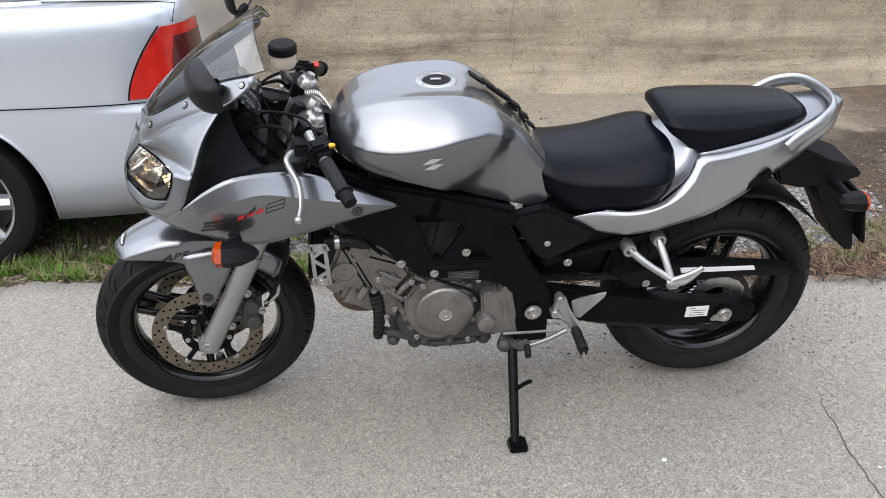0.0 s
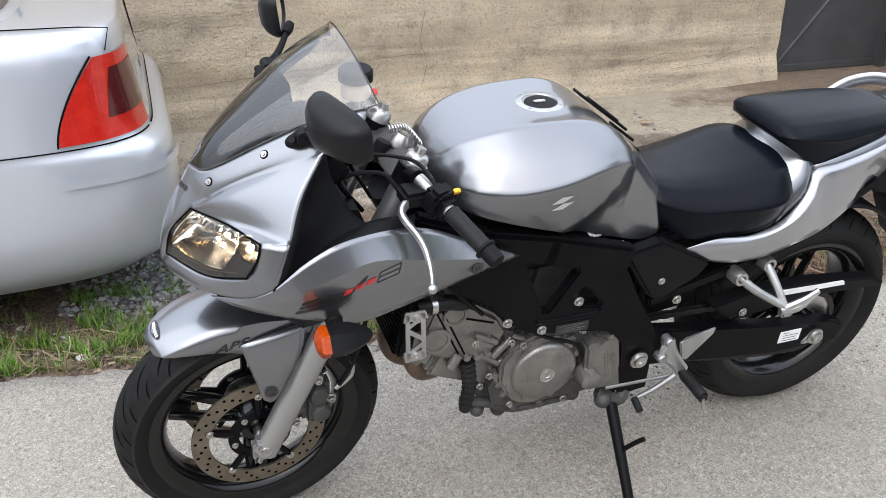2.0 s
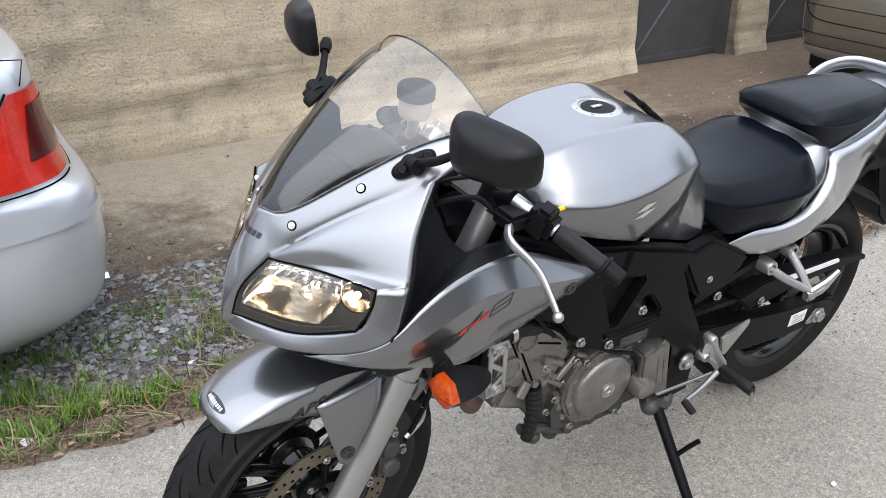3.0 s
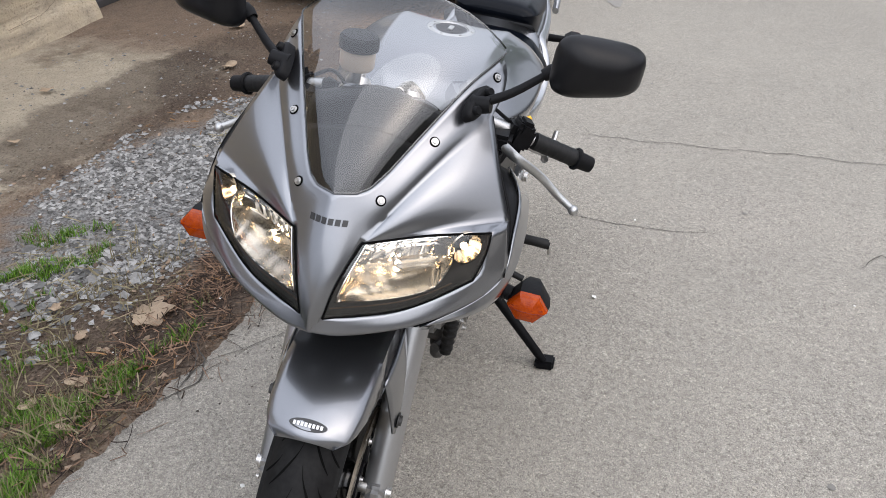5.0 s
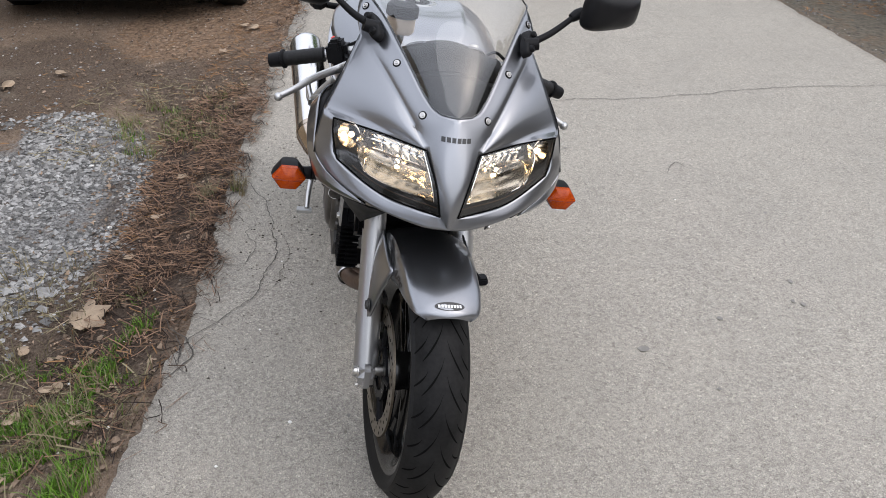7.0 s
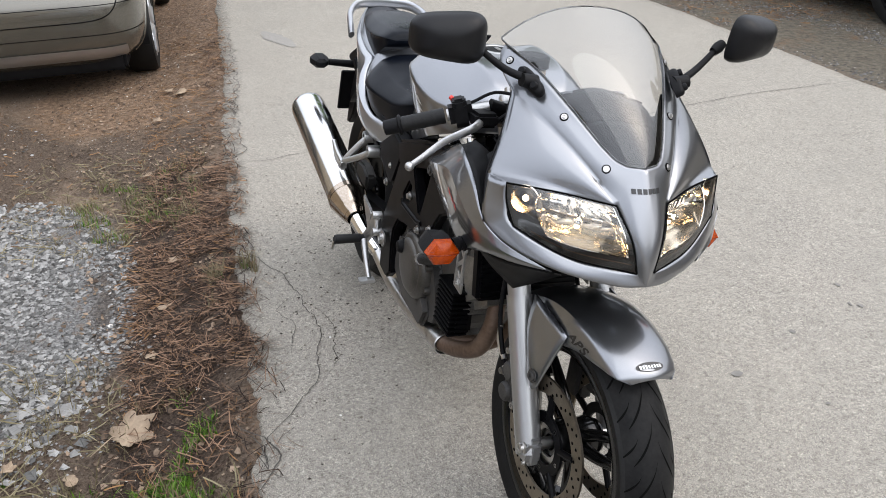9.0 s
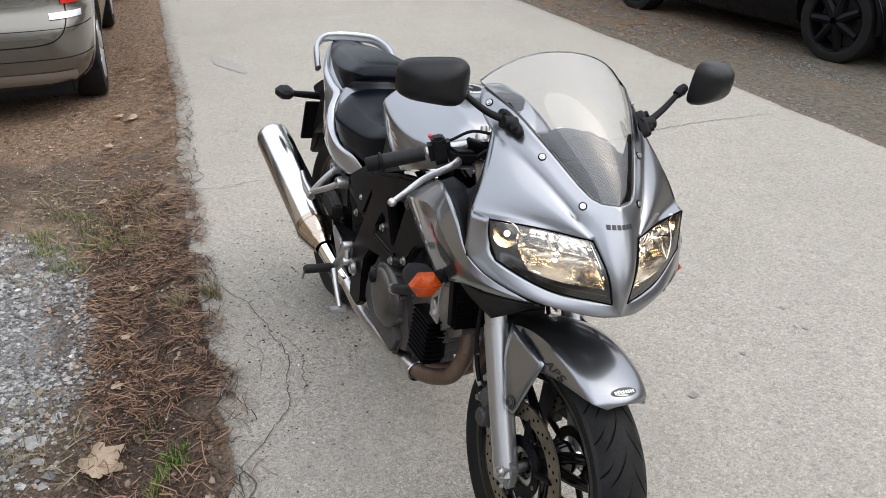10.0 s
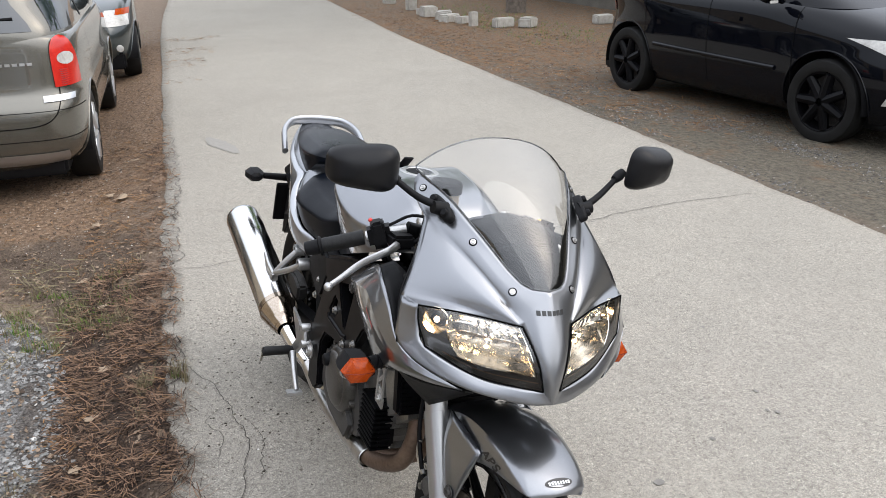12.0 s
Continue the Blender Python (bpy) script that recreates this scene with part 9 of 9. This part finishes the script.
CRUMB = leafy("soil_crumbs", (0.040, 0.032, 0.026), (0.20, 0.175, 0.145), 0.9)
crumbs("soil_crumbs", [(1.55, 0.22, 0.75, 0.28, 700), (2.0, 0.30, 0.6, 0.22, 260), (0.8, 0.35, 0.5, 0.25, 160)], CRUMB, "crumbs of dark soil on the asphalt")
SCRAP = leafy("leaf_scraps", (0.06, 0.04, 0.028), (0.42, 0.31, 0.22), 0.8)
PALE = leafy("pale_scraps", (0.28, 0.25, 0.21), (0.75, 0.72, 0.66), 0.8)
flakes("leaf_scraps", [(-1.5, 3.4, 0.5, 1.1, 2600), (-1.5, 6.0, 1.0, 2.2, 3000), (3.0, 9.0, 0.1, 1.4, 5200), (9.0, 14.0, -0.4, 0.9, 1600), (4.0, 16.0, -7.5, -3.3, 5200)], SCRAP, "scraps of brown leaf on the soil", "leaf litter", 0.003, 0.016)
flakes("pale_scraps", [(-1.5, 6.0, 0.5, 2.2, 1300), (3.2, 8.0, 0.2, 1.3, 900), (1.5, 8.0, -5.5, -3.0, 5200), (8.0, 14.0, -7.0, -3.2, 700)], PALE, "small pale chips and scraps", "litter", 0.0025, 0.009)


def leaf(x, y, size, turn, pointed, material, label, z=None):
    """A dry lobed leaf, slightly curled."""
    vs = [(0, 0, 0)]
    k = 72
    lobes = ((90, 0.62), (36, 0.56), (144, 0.56), (-22, 0.32), (202, 0.32))
    for i in range(k):
        a = 2 * math.pi * i / k
        if pointed:
            r = 0.46
            for deg, amp in lobes:
                off = abs((math.degrees(a) - deg + 180) % 360 - 180)
                r += amp * 0.86 * max(0.0, 1 - off / 33) ** 0.9
            r += 0.035 * math.sin(17 * a)
        else:
            r = (0.40 + 0.55 * abs(math.sin(a)) ** 1.2)
        vs.append((r * math.cos(a) * size, r * math.sin(a) * size, 0.10 * size * math.sin(2 * a + turn) + 0.12 * size * r))
    fs = [(0, 1 + i, 1 + (i + 1) % k) for i in range(k)]
    b = len(vs)
    vs += [(-0.02 * size, -0.4 * size, 0.02), (0.02 * size, -0.4 * size, 0.02), (0.12 * size, -1.25 * size, 0.004), (0.08 * size, -1.25 * size, 0.004)]
    fs.append((b, b + 1, b + 2, b + 3))
    o = mesh_from("dead_leaf", vs, fs, material, smooth=True)
    zz = z if z is not None else ground_z(x, y) + 0.022
    o.matrix_world = pose(x, y, zz, rng.uniform(-6, 6), rng.uniform(-6, 6), turn * 57)
    so = o.modifiers.new("thickness", "SOLIDIFY")
    so.thickness = 0.0008
    return tagged(o, label, "leaf", "fallen leaves")


leaf(0.880, 0.930, 0.092, 3.6, True, PALE_LEAF, "large pale brown lobed leaf on dark soil")
for x, y, s in ((0.53, 0.94, 0.035), (0.42, 1.02, 0.028), (0.75, 1.08, 0.03), (1.25, 0.86, 0.03), (0.15, 0.98, 0.032), (0.30, 0.80, 0.025), (1.55, 0.80, 0.03), (1.9, 0.75, 0.03), (3.35, 1.9, 0.06), (3.55, 1.65, 0.05), (4.05, 2.2, 0.06), (3.0, 0.85, 0.035),
                (2.55, 0.75, 0.03), (0.85, 1.25, 0.03), (-0.2, 1.0, 0.03), (4.35, 0.62, 0.05), (4.5, 0.70, 0.045), (3.9, 0.78, 0.04), (5.2, 0.5, 0.04), (2.65, 2.6, 0.05), (2.0, 2.3, 0.03), (1.3, 2.0, 0.03)):
    leaf(x, y, s, rng.random() * 6, rng.random() < 0.4, DEAD_LEAF, "small curled brown leaf on the verge")


def chip(x, y, r, z=0.0):
    t = B()
    bmesh.ops.create_icosphere(t, subdivisions=1, radius=r)
    for v in t.verts:
        v.co = v.co * rng.uniform(0.75, 1.2)
        v.co.z *= 0.5
    o = part("white_chip", t, CHIP)
    o.matrix_world = pose(x, y, z + r * 0.3, 0, 0, rng.random() * 360)
    return tagged(o, "small white stone chip lying on the ground", "stone", "white chips")


for x, y, r in ((1.195, -0.434, 0.009), (0.192, 0.249, 0.006), (0.05, 0.42, 0.005), (1.75, -0.52, 0.005), (1.02, 0.30, 0.004), (0.62, 0.35, 0.004), (1.35, -1.2, 0.004)):
    chip(x, y, r)
for x, y, r in ((0.46, 0.88, 0.012), (0.39, 0.83, 0.010), (0.56, 0.90, 0.006), (-0.43, 0.90, 0.020), (0.98, 0.72, 0.006), (1.6, 1.0, 0.012), (2.2, 1.2, 0.014), (0.35, 1.28, 0.012), (0.1, 1.15, 0.014), (0.68, 1.35, 0.016)):
    chip(x, y, r, ground_z(x, y))


def spot(x, y, r, e=1.0):
    """A dark oily or tar spot on the road, a flat thin film with a ragged rim."""
    n = 22
    vs = [(x, y, 0.0034 + road_z(x, y))] + [(x + r * (0.8 + 0.35 * rng.random()) * math.cos(a), y + r * e * (0.8 + 0.35 * rng.random()) * math.sin(a), 0.0034 + road_z(x, y)) for a in [2 * math.pi * i / n for i in range(n)]]
    o = mesh_from("road_stain", vs, [(0, 1 + i, 1 + (i + 1) % n) for i in range(n)], DARK_SPOT, road)
    return o


for x, y, r, e in ((0.401, -0.755, 0.016, 1.0), (0.578, -1.334, 0.012, 0.6), (0.60, -1.31, 0.010, 0.5), (0.714, -1.359, 0.012, 0.6), (0.53, -1.04, 0.010, 1), (1.9, -0.9, 0.008, 1), (1.2, -1.5, 0.008, 0.7), (2.9, -1.4, 0.012, 0.6), (3.6, -1.9, 0.012, 0.5), (0.2, -0.9, 0.006, 1), (3.3, -0.5, 0.012, 0.6), (0.2, 0.1, 0.007, 0.7)):
    spot(x, y, r, e)
crack([(1.60, -1.25), (1.70, -1.33), (1.62, -1.38)], 0.004, 0.02)
crack([(5.45, -0.06), (5.30, -0.08), (5.12, -0.13), (4.85, -0.20)], 0.11, 0.012, 0.03, "road_stain").data.materials[0] = STAIN

# pale blocks and stones across the road, and the tree by the wall
def block(x, y, s, turn, rough=False):
    t = B()
    box(t, (0, 0, s[2] / 2), s, min(s) * 0.12)
    if rough:
        for v in t.verts:
            v.co += 0.12 * min(s) * V((noise.noise(v.co * 20 + V((x, y, 0))), noise.noise(v.co * 20 + V((y, x, 3))), noise.noise(v.co * 20 + V((x, 0, y)))))
    o = part("stone_block", t, BRICK)
    o.matrix_world = pose(x, y, ground_z(x, y) - 0.01, 0, 0, turn)
    return tagged(o, "pale loose stone block at the edge of the lot", "stone", "stone blocks")


for x, y, s, t_, rg in ((12.2, -5.12, (0.10, 0.14, 0.24), 5, False), (11.85, -5.50, (0.16, 0.36, 0.16), 10, False), (11.65, -5.85, (0.22, 0.30, 0.16), 40, True), (11.5, -7.15, (0.20, 0.30, 0.15), 0, True), (13.0, -5.0, (0.22, 0.34, 0.14), 30, True), (13.4, -5.05, (0.25, 0.3, 0.16), 60, True),
                        (13.9, -4.95, (0.2, 0.3, 0.2), 10, True), (15.3, -5.10, (0.14, 0.20, 0.26), 10, False), (16.9, -5.15, (0.2, 0.25, 0.26), 0, True), (12.7, -5.15, (0.16, 0.25, 0.12), 20, True), (14.4, -5.0, (0.14, 0.2, 0.12), 0, True)):
    block(x, y, s, t_, rg)


def tree(x, y, h, r, label):
    root = thing("tree", pose(x, y, ground_z(x, y) - 0.05), label, "tree", "trees")
    t = B()
    tube(t, [(0, 0, 0), (0.02, 0.02, 0.25), (0.03, 0.03, h * 0.4), (-0.05, 0.05, h)], (r, r * 0.45), 16, 14)
    for v in t.verts:
        v.co += V((noise.noise(v.co * 5), noise.noise(v.co * 5 + V((9, 0, 0))), 0)) * r * 0.18
    trunk = part("trunk", t, BARK, root)
    # unseen limbs and leaves, added wide so that they shade the far lane
    vs, fs = [], []
    limbs = B()
    for k in range(14):
        a, z0 = k * 2.4, h * (0.45 + 0.035 * k)
        reach = h * (0.55 - 0.02 * k)
        e = V((math.cos(a) * reach, math.sin(a) * reach, z0 + h * 0.14))
        tube(limbs, [(0, 0.03, z0), e * 0.5 + V((0, 0, z0 * 0.5 + 0.2)), e], (r * 0.3, r * 0.08), 7, 6)
        for _ in range(620):
            c = e.lerp(V((0, 0, z0 + 0.3)), rng.random() * 0.75) + V((rng.gauss(0, 0.75), rng.gauss(0, 0.75), rng.gauss(0, 0.40)))
            u = V((rng.uniform(-1, 1), rng.uniform(-1, 1), rng.uniform(-0.5, 0.5))).normalized()
            v = u.orthogonal().normalized()
            s = rng.uniform(0.09, 0.20)
            b = len(vs)
            vs += [c + u * s, c + v * s * 0.45, c - u * s, c - v * s * 0.45]
            fs.append((b, b + 1, b + 2, b + 3))
    part("limb", limbs, BARK, root)
    mesh_from("crown", vs, fs, GRASS, root)["kind"] = "stuff"
    return root


tree(13.95, -6.75, 9.5, 0.24, "thick grey-brown tree trunk by the dark wall")
